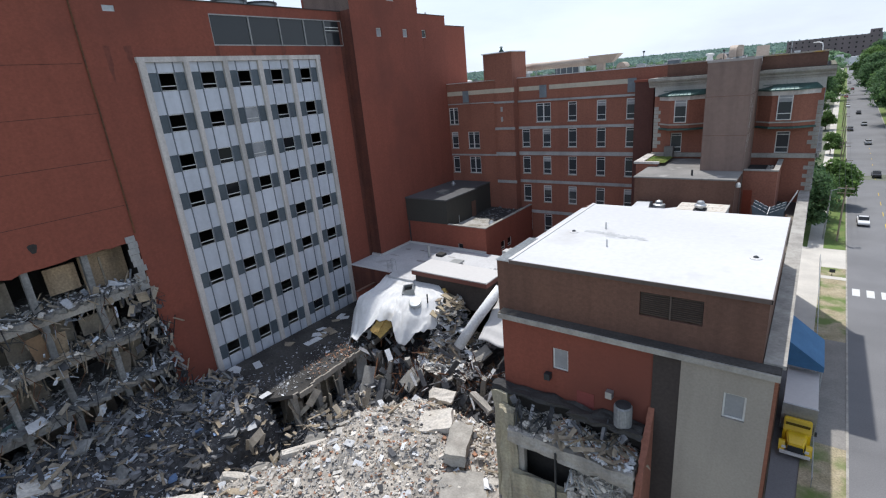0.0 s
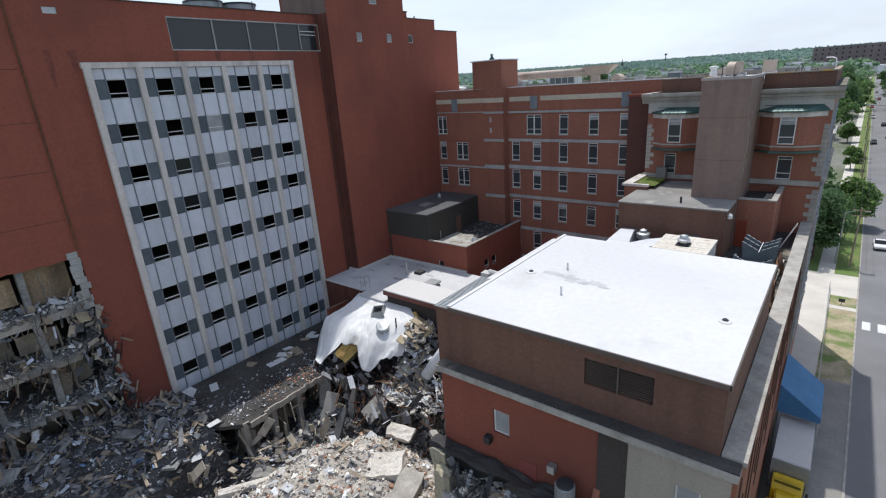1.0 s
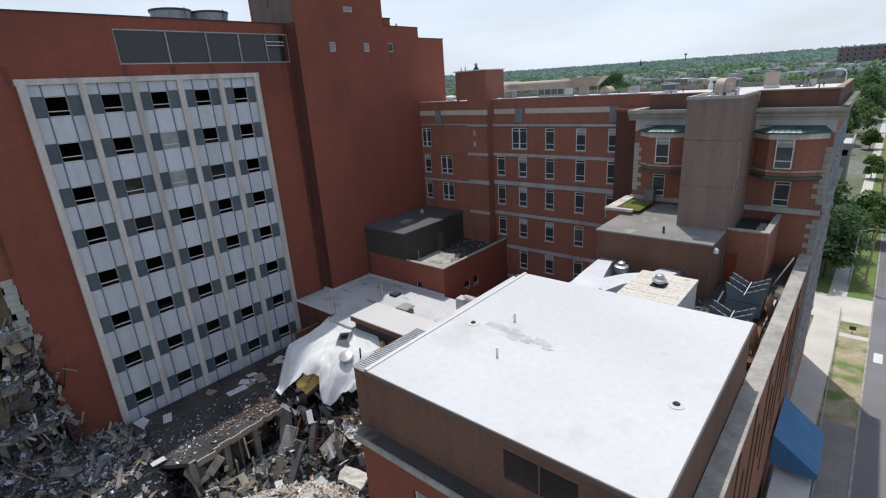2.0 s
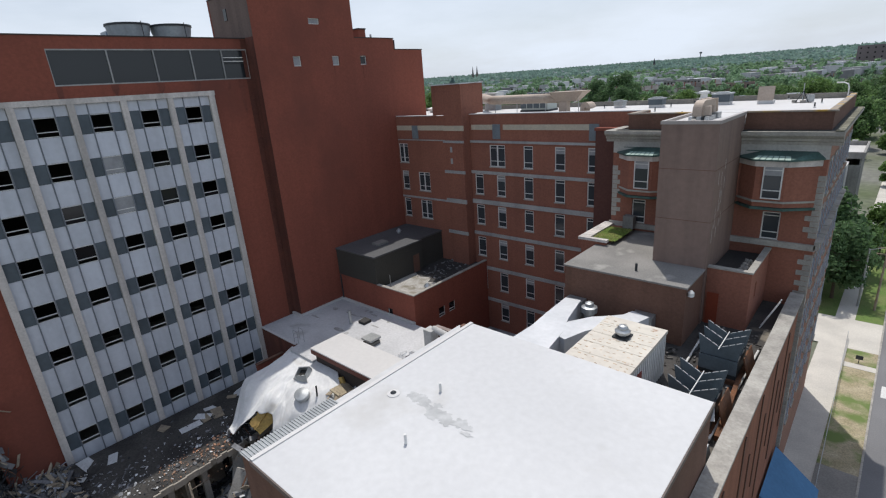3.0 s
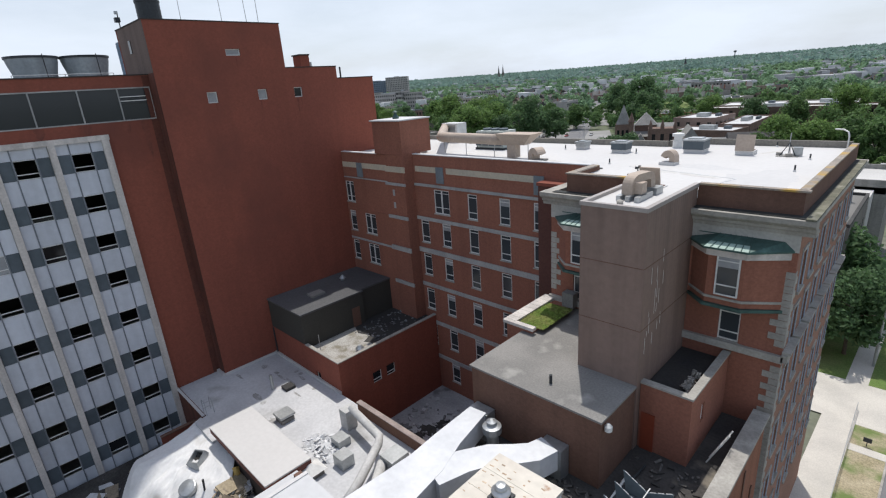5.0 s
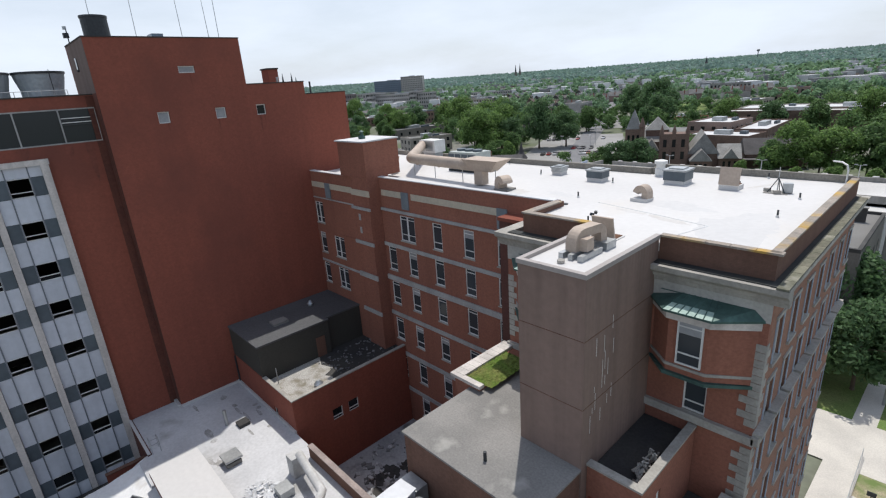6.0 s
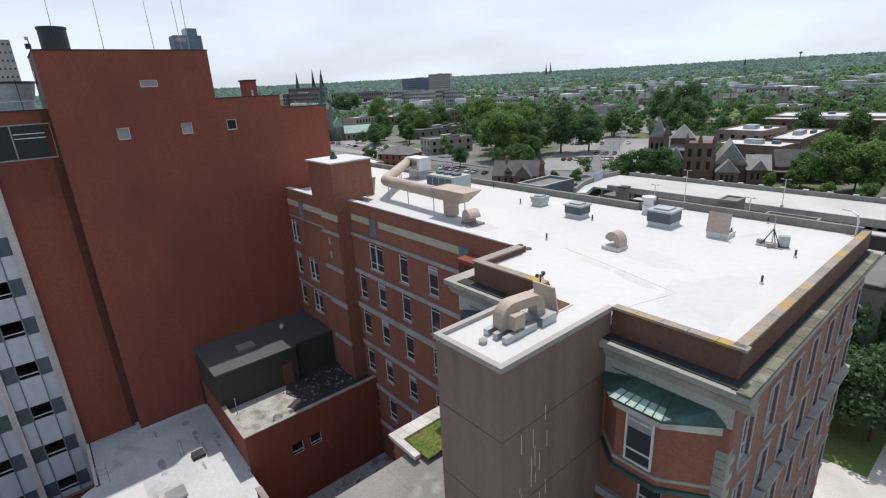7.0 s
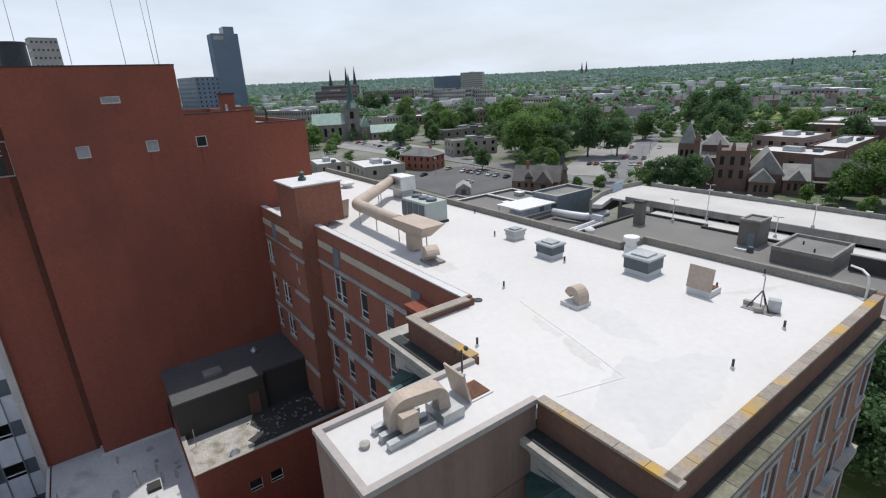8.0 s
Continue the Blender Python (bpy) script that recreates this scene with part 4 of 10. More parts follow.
# canted bays with copper roofs
# Pale copper tone puts the sunlight along the eave into the colour.
M_EAVESUN = mat("sunlit_eave_copper", (0.42, 0.55, 0.49), (0.32, 0.45, 0.40), 0.6, 0.0, big=1.2, fine=6, vary=0.2, streak=0.2)
for xa in (-4.9, -14.05):
    bay = [(xa, EY - 0.003), (xa + 1.18, 58.4), (xa + 3.05, 58.4), (xa + 4.8, EY - 0.003)]
    ob = part("bay", prism(bmesh.new(), bay, 25.6, 28.5), M_BRICK2, old, "canted brick bay")
    grow = lambda d: [(xa - d, EY - 0.004), (xa + 1.18 - d * 0.6, 58.4 - d), (xa + 3.05 + d * 0.5, 58.4 - d), (xa + 4.8 + d * 0.6, EY - 0.004)]
    part("bay_sill", prism(bmesh.new(), grow(0.16), 25.4, 25.58), M_COPPER, ob, "green copper drip course")
    part("bay_band", prism(bmesh.new(), grow(0.08), 25.92, 26.06), M_STONE, ob)
    part("bay_cornice", prism(bmesh.new(), grow(0.14), 28.5, 28.9), M_PIER, ob, "pale grey bay cornice")
    bm = bmesh.new()
    g = grow(0.36)
    lo = [bm.verts.new((x, y, 28.92)) for x, y in g]
    lo2 = [bm.verts.new((x, y, 29.03)) for x, y in g]
    hi = [bm.verts.new((xa + 0.3, EY - 0.034, 29.47)), bm.verts.new((xa + 1.4, EY - 0.035, 29.47)), bm.verts.new((xa + 3.0, EY - 0.035, 29.47)), bm.verts.new((xa + 4.5, EY - 0.034, 29.47))]
    for i in range(3):
        bm.faces.new((lo[i], lo[i + 1], lo2[i + 1], lo2[i]))
        bm.faces.new((lo2[i], lo2[i + 1], hi[i + 1], hi[i]))
    bm.faces.new(lo)
    part("bay_roof", bm, M_COPPER, ob, "green copper bay roof with seams")
    bm = bmesh.new()
    n = Vector((0, -0.35, 0.94)).normalized() * 0.006
    rim = [Vector((g[1][0], g[1][1], 29.03)), Vector((g[2][0], g[2][1], 29.03))]
    ridge = [Vector((xa + 1.4, EY - 0.035, 29.47)), Vector((xa + 3.0, EY - 0.035, 29.47))]
    q4 = [rim[0] + n, rim[1] + n, rim[1].lerp(ridge[1], 0.42) + n, rim[0].lerp(ridge[0], 0.42) + n]
    top4, low4 = [bm.verts.new(p) for p in q4], [bm.verts.new(p - n) for p in q4]
    bm.faces.new(top4)
    bm.faces.new(low4[::-1])
    for i in range(4):
        bm.faces.new((low4[i], low4[(i + 1) % 4], top4[(i + 1) % 4], top4[i]))
    part("eave_flashing", bm, M_EAVESUN, ob, "pale strip painted as sunlight on the copper eave")
    for k in range(7):
        u = k / 6
        p, q = Vector((g[1][0], g[1][1], 29.03)).lerp(Vector((g[2][0], g[2][1], 29.03)), u), Vector((xa + 1.4, EY - 0.035, 29.47)).lerp(Vector((xa + 3.0, EY - 0.035, 29.47)), u)
        part("roof_seam", tube(bmesh.new(), [(p.x, p.y, p.z + 0.02), (q.x, q.y, q.z + 0.02)], 0.025, 5), M_COPPER, ob)
    window(old, xa + 2.26, 58.4 - 0.13, 27.4, 1.2, 2.4, 0, "sash", False, 0.3)
part("stone_band", a_box(WX0 - 0.1, EX + 0.1, EY - 0.25, EY - 0.004, 22.45, 22.88), M_STONE, old, "stone string course")
part("stone_band", a_box(EX + 0.004, EX + 0.3, EY - 0.25, 79.6, 22.55, 23.0), M_STONE, old, "stone string course")
ss = mesh_of("string_slab", a_box(0.0, 0.42, -1.1, 1.1, 0.0, 0.14), M_STONE)
for i in range(8):
    share("string_slab", ss, old, (EX + 0.004, 60.5 + 2.45 * i, 23.01), 0, "pale projecting stone slab")
qa = mesh_of("quoin", a_box(-0.8, 0.03, -0.03, 0.0, -0.19, 0.19), M_STONE)
qb = mesh_of("quoin", a_box(-0.45, 0.03, -0.03, 0.0, -0.19, 0.19), M_STONE)
qc = mesh_of("quoin", a_box(0.0, 0.03, 0.0, 0.8, -0.19, 0.19), M_STONE)
qd = mesh_of("quoin", a_box(0.0, 0.03, 0.0, 0.45, -0.19, 0.19), M_STONE)
qe = mesh_of("quoin", a_box(0.0, 0.8, -0.03, 0.0, -0.19, 0.19), M_STONE)
qf = mesh_of("quoin", a_box(0.0, 0.45, -0.03, 0.0, -0.19, 0.19), M_STONE)
for k in range(55):
    z = 5.5 + 0.41 * k
    if 22.3 < z < 23.2 or z > 28.7:
        continue
    share("quoin", qa if k % 2 else qb, old, (EX, EY - 0.003, z))
    share("quoin", qc if k % 2 else qd, old, (EX + 0.003, EY - 0.03, z))
    if z > 17:
        share("quoin", qe if k % 2 else qf, old, (WX0, EY - 0.003, z))

# ---- lift shaft with brown siding ----
shaft = thing("lift_shaft", "windowless brown metal-clad lift shaft with white roof", "lift shaft", (-6.8, 56, 18))
part("cladding", a_box(-8.6, -5.02, 52.8, 59.74, 18.0, RZ - 0.12), M_SIDING, shaft, "brown vertical siding")
for z in (29.0, 25.5):
    part("joint_trim", a_box(-8.61, -5.02, 52.785, 52.799, z, z + 0.035), M_BROWN, shaft)
    part("joint_trim", a_box(-5.019, -5.008, 52.785, 59.7, z, z + 0.035), M_BROWN, shaft)
bm = bmesh.new()
box(bm, -8.66, -8.4, 52.74, 59.7, RZ - 0.12, RZ + 0.1)
box(bm, -5.22, -4.96, 52.74, 59.74, RZ - 0.12, RZ + 0.1)
box(bm, -8.4, -5.22, 52.74, 53.0, RZ - 0.12, RZ + 0.1)
part("edge_trim", bm, mat("taupe_metal_trim", (0.40, 0.36, 0.34), (0.34, 0.31, 0.29), 0.5, vary=0.1), shaft, "pale metal edge trim")
part("roof", a_box(-8.4, -5.22, 53.0, 59.71, RZ - 0.12, RZ - 0.08), M_WHITE2, shaft, "white membrane")

dr = random.Random(33)
for i in range(16):
    y, z = dr.uniform(53.2, 55.6), dr.uniform(24.5, RZ - 1)
    part("paint_drip", a_box(-5.018, -5.012, y - 0.014, y + 0.014, z - dr.uniform(0.3, 1.0), z), M_FRAME, shaft, "white drip streak")

# ---- annexes round the shaft ----
pb = thing("brick_annex", "flat-roofed brown brick annex at the foot of the shaft", "building", (-9.3, 52, 18))
part("wall", a_box(-13.6, -5.1, 48.9, 59.45, 8.0, 22.1), M_BROWN, pb)
part("roof", a_box(-13.7, -5.0, 48.8, 52.79, 22.1, 22.22), M_ASPH, pb, "worn grey felt roof")
part("roof", a_box(-13.7, -8.63, 52.795, 59.45, 22.1, 22.22), M_ASPH, pb, "worn grey felt roof")
part("stair_pod", a_box(-15.0, -12.9, 54.3, 59.4, 8.0, 22.5), M_BRICK2, pb)
part("coping", a_box(-15.2, -14.3, 54.1, 59.45, 22.5, 22.72), M_PIER, pb, "pale stone coping")
part("coping", a_box(-14.29, -12.7, 54.1, 54.5, 22.5, 22.72), M_PIER, pb, "pale stone coping")
for i in range(9):
    part("coping_joint", a_box(-15.21, -14.29, 54.4 + 0.58 * i, 54.43 + 0.58 * i, 22.6, 22.726), M_CONC, pb)
part("coping", a_box(-13.3, -12.4, 58.7, 59.4, 22.5, 23.6), M_ASPH, pb)
M_MOSS = mat("moss", (0.10, 0.17, 0.025), (0.16, 0.17, 0.05), 0.98, big=0.8, fine=8, bump=0.5, vary=0.4)
bm = bmesh.new()
bmesh.ops.create_grid(bm, x_segments=30, y_segments=40, size=1)
for v in bm.verts:
    x, y = v.co.x, v.co.y
    v.co = Vector((-13.35 + x * 1.1, 56.6 + y * 1.95, 22.55 + 0.18 * (1 - y * y) * (1 - x * x) + 0.10 * noise.noise((x * 5, y * 8, 1)) + 0.06 * noise.noise((x * 14, y * 22, 5))))
single("moss_bed", bm, M_MOSS, "bright green moss and weeds on a flat roof", "moss", kind="stuff", smooth=False)
bb = thing("brick_stair_head", "red brick stair head with pale stone coping", "building", (-3.6, 56.4, 18))
bm = bmesh.new()
pierced(bm, "x", -2.3, -1, 53.3, 59.4, 18.0, 22.2, [(55.0, 55.5, 19.8, 21.0)], 0.3)
box(bm, -5.0, -2.6, 53.3, 53.6, 18.0, 22.2)
part("wall", bm, M_BRICK2, bb)
part("slit_window", a_box(-2.45, -2.4, 55.0, 55.5, 19.8, 21.0), M_FRAME, bb)
part("roof", a_box(-5.0, -2.6, 53.6, 59.4, 21.5, 21.7), M_DKROOF, bb, "black roof membrane")
bm = bmesh.new()
box(bm, -2.65, -2.22, 53.22, 59.4, 22.2, 22.32)
box(bm, -5.0, -2.65, 53.22, 53.65, 22.2, 22.32)
part("coping", bm, M_STONE, bb)
part("door", a_box(-4.85, -4.1, 53.22, 53.29, 18.0, 20.4), mat("red_door_paint", (0.28, 0.06, 0.03), rough=0.5, vary=0.1), bb, "faded red steel door")
bm = bmesh.new()
for i in range(40):
    m = Matrix.Translation((-2.9 + rng.uniform(-0.35, 0.2), 54 + rng.random() * 2.5, 21.75 + rng.random() * 0.35)) @ Euler([rng.random() * 6 for _ in range(3)]).to_matrix().to_4x4()
    hexa(bm, m, rng.uniform(0.1, 0.5), rng.uniform(0.1, 0.3), 0.08)
single("debris", bm, M_CONC, "loose broken stones on the stair head roof", "debris", kind="stuff")

single("wall_lamp", lathe(bmesh.new(), -4.9, 49.35, [(0.10, 21.45), (0.2, 21.5), (0.2, 21.75), (0.08, 21.9)], 12), M_FRAME, "small white lamp on the annex wall", "wall lamp")
single("vent_pipe", tube(bmesh.new(), [(-8.8, 50.2, 22.2), (-8.8, 50.2, 22.75)], 0.09, 8), M_DKMETAL, "short dark vent pipe on the annex roof", "vent pipe")

# ---- hall with the white roof ----
hall = thing("white_roofed_hall", "brown brick hall with flat white roof and louvres", "building", (-7, 30, 0))
bm = bmesh.new()
pierced(bm, "y", 23.6, 1, -14.3, -0.66, 18.6, 22.15, [(-6.1, -3.2, 20.35, 21.65)], 0.35)
part("wall", bm, M_BROWN, hall, "brown brick")
for a in ((-1.01, -0.66, 23.95, 37.3, 17.0), (-14.3, -13.95, 23.95, 37.3, 3.0), (-13.95, -1.01, 36.95, 37.3, 17.0)):
    part("wall", a_box(*a, 21.85 if a[0] < -14 else 22.15), M_BROWN, hall, "brown brick")
part("roof_deck", a_box(-13.96, -13.4, 23.96, 37.29, 21.0, 21.8), M_BROWN, hall)
part("roof", a_box(-13.3, -0.62, 23.56, 37.34, 22.15, 22.3), M_WHITE, hall, "sunlit white membrane roof")
bm = bmesh.new()
box(bm, -13.45, -0.58, 23.50, 23.559, 22.08, 22.29)
box(bm, -0.619, -0.56, 23.50, 37.36, 22.08, 22.29)
part("edge_trim", bm, mat("brown_metal_edge", (0.13, 0.10, 0.09), (0.10, 0.08, 0.07), 0.5, vary=0.15), hall, "thin brown metal roof edge")
part("edge_curb", a_box(-13.5, -13.3, 23.56, 37.36, 22.1, 22.36), M_WHITE2, hall, "low white roof curb")
M_PUDDLE = mat("dried_puddle", (0.39, 0.395, 0.395), (0.48, 0.485, 0.485), 0.7, big=1.6, fine=4, vary=0.15)
wr = random.Random(12)
for q in range(24):
    f = q / 23
    cx, cy = -11.1 + 3.3 * f + wr.uniform(-0.3, 0.3), 30.35 - 0.6 * f + wr.uniform(-0.24, 0.24)
    rx, ry = wr.uniform(0.18, 0.5), wr.uniform(0.10, 0.28)
    pts = []
    for k in range(36):
        a = k * math.pi / 18
        w = 1 + 0.8 * noise.noise((math.cos(a) * 2.2, math.sin(a) * 2.2, q * 3.7)) + 0.25 * noise.noise((math.cos(a) * 6, math.sin(a) * 6, q))
        pts.append((cx + rx * w * math.cos(a), cy + ry * w * math.sin(a)))
    part("water_stain", prism(bmesh.new(), pts, 22.3005 + 0.0006 * q, 22.301 + 0.0006 * q), M_PUDDLE, hall, "grey dried puddle stain")
gut = part("ribbed_gutter", a_box(-14.34, -13.46, 23.55, 28.0, 22.152, 22.19), M_GALV, hall, "ribbed grey metal gutter cover")
gutter_rib = mesh_of("rib", a_box(-0.43, 0.43, -0.035, 0.035, 0, 0.035), M_GALV)
for i in range(31):
    share("rib", gutter_rib, gut, (-13.93, 23.64 + i * 0.143, 22.191))
part("gutter_shelf", hexa(bmesh.new(), pose(-13.9, 32.65, 21.98, 0, -14, 0), 0.92, 9.3, 0.08), M_WHITE, hall, "pale sloping gutter shelf")
M_LOUV = mat("brown_louvre_paint", (0.11, 0.085, 0.07), (0.09, 0.07, 0.06), 0.6, big=0.6, vary=0.12)
lv = part("louvre", a_box(-6.1, -3.2, 23.8, 23.85, 20.35, 21.65), M_LOUV, hall, "dark wall louvre")
slat = mesh_of("slat", hexa(bmesh.new(), pose(0, 0, 0, 35, 0, 0), 1.38, 0.02, 0.12), M_LOUV)
for i in range(11):
    for x in (-5.38, -3.92):
        share("slat", slat, lv, (x, 23.7, 20.45 + i * 0.11))
part("frame", a_box(-4.69, -4.61, 23.62, 23.8, 20.35, 21.65), M_LOUV, lv)
# lower south wall below the ledge
bm = bmesh.new()
pierced(bm, "y", 23.2, 1, -13.9, -5.2, 2.0, 18.75, [(-10.68, -9.72, 16.05, 17.45)], 0.35)
part("wall", bm, M_BRICK, hall, "orange-red painted brick")
part("wall", a_box(-5.2, -3.9, 23.15, 23.55, 0, 18.75), M_DKBRICK, hall, "dark coated strip")
bm = bmesh.new()
pierced(bm, "y", 23.1, 1, -3.9, -0.1, 0, 18.75, [(-2.0, -1.05, 16.05, 17.45)], 0.4)
part("wall", bm, M_TAN, hall, "tan stucco")
for x, y in ((-10.2, 23.3), (-1.525, 23.2)):
    window(hall, x, y, 16.75, 0.94, 1.38, 0, "plain", False, 0.93)
bm = bmesh.new()
box(bm, -14.0, 0.1, 22.85, 23.6, 18.75, 19.05)
part("ledge", bm, M_CONC, hall, "stained concrete ledge")
part("ledge_cap", a_box(-14.0, 0.1, 22.95, 23.59, 19.05, 19.12), M_DECK, hall)
part("patch", a_box(-9.2, -8.2, 23.17, 23.198, 13.8, 15.1), mat("faded_red_paint", (0.26, 0.07, 0.06), vary=0.1), hall)
single("wall_lamp", hexa(bmesh.new(), pose(-10.9, 23.0, 15.6), 0.35, 0.35, 0.4), M_DKMETAL, "small dark wall lamp on the brick wall", "wall lamp")
single("wall_lamp", hexa(bmesh.new(), pose(-7.3, 23.0, 15.57), 0.35, 0.35, 0.4), M_GALV, "small grey wall lamp on the brick wall", "wall lamp")
# street wall with ribs
bm = bmesh.new()
pierced(bm, "x", 0.05, -1, 23.11, 59.1, 0, 19.0, [], 0.4)
part("street_wall", bm, mat("orange_brown_brick", (0.30, 0.125, 0.075), (0.25, 0.105, 0.068), 0.92, big=0.2, fine=6, vary=0.15, brick=(0.85, 0.8, 0.76), streak=0.25), hall, "orange-brown brick street wall")
rib = mesh_of("slot", a_box(0.0, 0.05, -0.13, 0.13, -3.2, 3.2), mat("dark_brown_slot_brick", (0.125, 0.066, 0.046), (0.10, 0.055, 0.04), 0.9, vary=0.2))
for i in range(16):
    share("slot", rib, hall, (0.054, 24.6 + i * 2.2, 14.4 - 2.6 * (i % 2)), 0, "dark brown upright strip on the wall")
part("coping", a_box(-0.62, 0.24, 23.62, 59.1, 19.0, 19.2), M_CONC, hall, "broad stained concrete coping")
part("inner_parapet", a_box(-0.5, -0.36, 37.35, 59.0, 17.9, 18.99), M_TAN, hall)
part("roof_deck", a_box(-13.5, -0.35, 37.31, 48.89, 17.6, 18.0), M_DECK, hall, "dirty flat service roof")
part("roof_deck", a_box(-5.09, -0.35, 48.89, 59.4, 17.6, 18.0), M_DECK, hall, "dirty flat service roof")
part("wall", a_box(-13.6, -13.3, 37.31, 48.89, 3, 17.6), M_BROWN, hall)

# ---- low roofs, yard and brick annex by the tower ----
br = thing("tower_annex", "red brick annex with black roofed penthouse beside the tower", "building", (-38, 56, 5))
bw = [(-36.3, -35.5, 11.1, 12.2)]
be = [(54.0, 55.1, 10.55, 11.75), (55.75, 56.9, 10.55, 11.75)]
bm = bmesh.new()
pierced(bm, "y", 50.3, 1, -44.69, -31.9, 4, 14.6, bw, 0.3)
part("wall", bm, M_BRICK, br)
bm = bmesh.new()
pierced(bm, "x", -31.9, -1, 50.602, 63.2, 4, 14.6, be, 0.3)
part("wall", bm, M_BRICK, br)
window(br, -35.9, 50.4, 11.65, 0.79, 1.09, 0, "hopper", False)
for a, b, c, d in be:
    window(br, -32.0, (a + b) / 2, 11.15, 1.09, 1.19, 90, "hopper", False)
part("roof", a_box(-44.69, -32.2, 50.6, 63.2, 13.9, 14.1), M_DKROOF, br, "black littered roof")
# Gravel patch follows the sunlit outline: sunlight put into its pale colour.
part("roof_patch", prism(bmesh.new(), [(-37.7, 50.65), (-32.25, 50.65), (-32.25, 54.7), (-33.4, 55.3), (-34.2, 54.9), (-34.8, 56.2), (-36.2, 55.7), (-37.7, 56.4)], 14.1, 14.13), mat("sunlit_gravel_patch", (0.45, 0.435, 0.405), (0.34, 0.32, 0.285), 0.95, big=0.9, fine=9, vary=0.4, stain=((0.215, 0.195, 0.15), 0.9, 0.52)), br, "pale gravel patch cut to the sunlit area")
bm = bmesh.new()
box(bm, -37.7, -31.85, 50.25, 50.62, 14.6, 14.7)
box(bm, -32.22, -31.85, 50.62, 63.2, 14.6, 14.7)
part("coping", bm, M_STONE, br)
part("penthouse", prism(bmesh.new(), [(-44.68, 50.34), (-37.75, 50.34), (-37.75, 57.9), (-38.2, 57.9), (-38.2, 62.4), (-44.68, 62.4)], 14.1, 17.75), mat("dark_olive_cladding", (0.060, 0.058, 0.050), (0.05, 0.048, 0.042), 0.8, vary=0.12), br, "dark clad penthouse")
part("penthouse_roof", prism(bmesh.new(), [(-44.67, 50.25), (-37.66, 50.25), (-37.66, 58.0), (-38.1, 58.0), (-38.1, 62.45), (-44.67, 62.45)], 17.75, 17.92), mat("dark_coated_roof", (0.105, 0.107, 0.112), (0.08, 0.082, 0.087), 0.7, vary=0.25), br, "dark coated roof")
part("roof_hatch", a_box(-41.6, -40.4, 53.4, 55.0, 17.92, 18.15), M_ASPH, br)
part("door", a_box(-37.74, -37.68, 56.3, 57.3, 14.1, 16.3), M_BROWN, br)
single("roof_vent", lathe(bmesh.new(), -42.2, 58.5, [(0.25, 17.9), (0.25, 18.2), (0.38, 18.2), (0.1, 18.55)], 12), M_GALV, "small grey roof vent on the penthouse", "roof vent")
single("roof_vent", lathe(bmesh.new(), -33.0, 53.6, [(0.3, 14.1), (0.3, 14.4), (0.45, 14.4), (0.15, 14.75)], 12), M_GALV, "small grey mushroom vent on the annex roof", "roof vent")
single("vent_pipe", tube(bmesh.new(), [(-36.4, 51.2, 14.1), (-36.4, 51.2, 15.8)], 0.04, 6), M_GALV, "thin vent pipe on the annex roof", "vent pipe")
bm = bmesh.new()
for i in range(110):
    m = Matrix.Translation((rng.uniform(-37.2, -32.4), rng.uniform(55.5, 62.8), 14.13 + rng.random() * 0.1)) @ Euler((rng.uniform(-0.3, 0.3), rng.uniform(-0.3, 0.3), rng.random() * 6)).to_matrix().to_4x4()
    hexa(bm, m, rng.uniform(0.06, 0.32), rng.uniform(0.05, 0.2), rng.uniform(0.04, 0.12))
single("debris", bm, mat("dusty_debris", (0.20, 0.20, 0.205), (0.13, 0.13, 0.135), 0.95, vary=0.3, island=0.5), "scattered broken debris on the annex roof", "debris", kind="stuff")
single("rain_pipe", tube(bmesh.new(), [(-44.3, 50.2, 14.6), (-44.3, 50.2, 11.3)], 0.08, 8), M_DKMETAL, "dark rain pipe on the annex wall", "rain pipe")

M_PONDING = mat("dark_ponding_dirt", (0.30, 0.295, 0.285), (0.42, 0.42, 0.42), 0.8, big=1.4, fine=5, vary=0.3)
low = thing("low_wing", "low wing with white membrane roof, partly collapsed", "building", (-30, 45, 4))
part("roof", prism(bmesh.new(), [(-44.68, 40.3), (-39.2, 40.3), (-38.9, 39.2), (-35.0, 39.2), (-35.0, 41.6), (-14.35, 41.6), (-14.35, 50.25), (-44.68, 50.25)], 10.85, 11.3), M_SOILED, low, "dirty white membrane roof")
part("wall", a_box(-31.85, -14.35, 49.95, 50.24, 3.0, 10.85), M_BRICK2, low)
part("wall", a_box(-46.2, -39.3, 40.0, 40.295, 5.0, 11.3), M_DARKBR, low, "dark brick wall below the roof edge")
part("flashing", a_box(-46.2, -39.3, 39.96, 40.2, 11.302, 11.4), M_WHITE2, low)
part("parapet", a_box(-42.3, -41.95, 36.9, 39.99, 5.5, 9.5), M_BRICK, low, "low red brick upstand")
part("coping", a_box(-42.34, -41.91, 36.86, 39.99, 9.5, 9.58), M_BROWN, low)
part("flashing", a_box(-44.66, -31.95, 50.1, 50.29, 11.3, 11.6), M_WHITE2, low)
part("flashing", a_box(-44.68, -44.5, 44.4, 50.1, 11.3, 11.55), M_WHITE2, low)
part("flashing", a_box(-46.2, -44.69, 44.1, 44.39, 11.0, 11.55), M_WHITE2, low)
part("roof", a_box(-46.25, -44.685, 40.3, 44.1, 10.85, 11.3), M_SOILED, low, "dirty white membrane roof")
lr = random.Random(17)
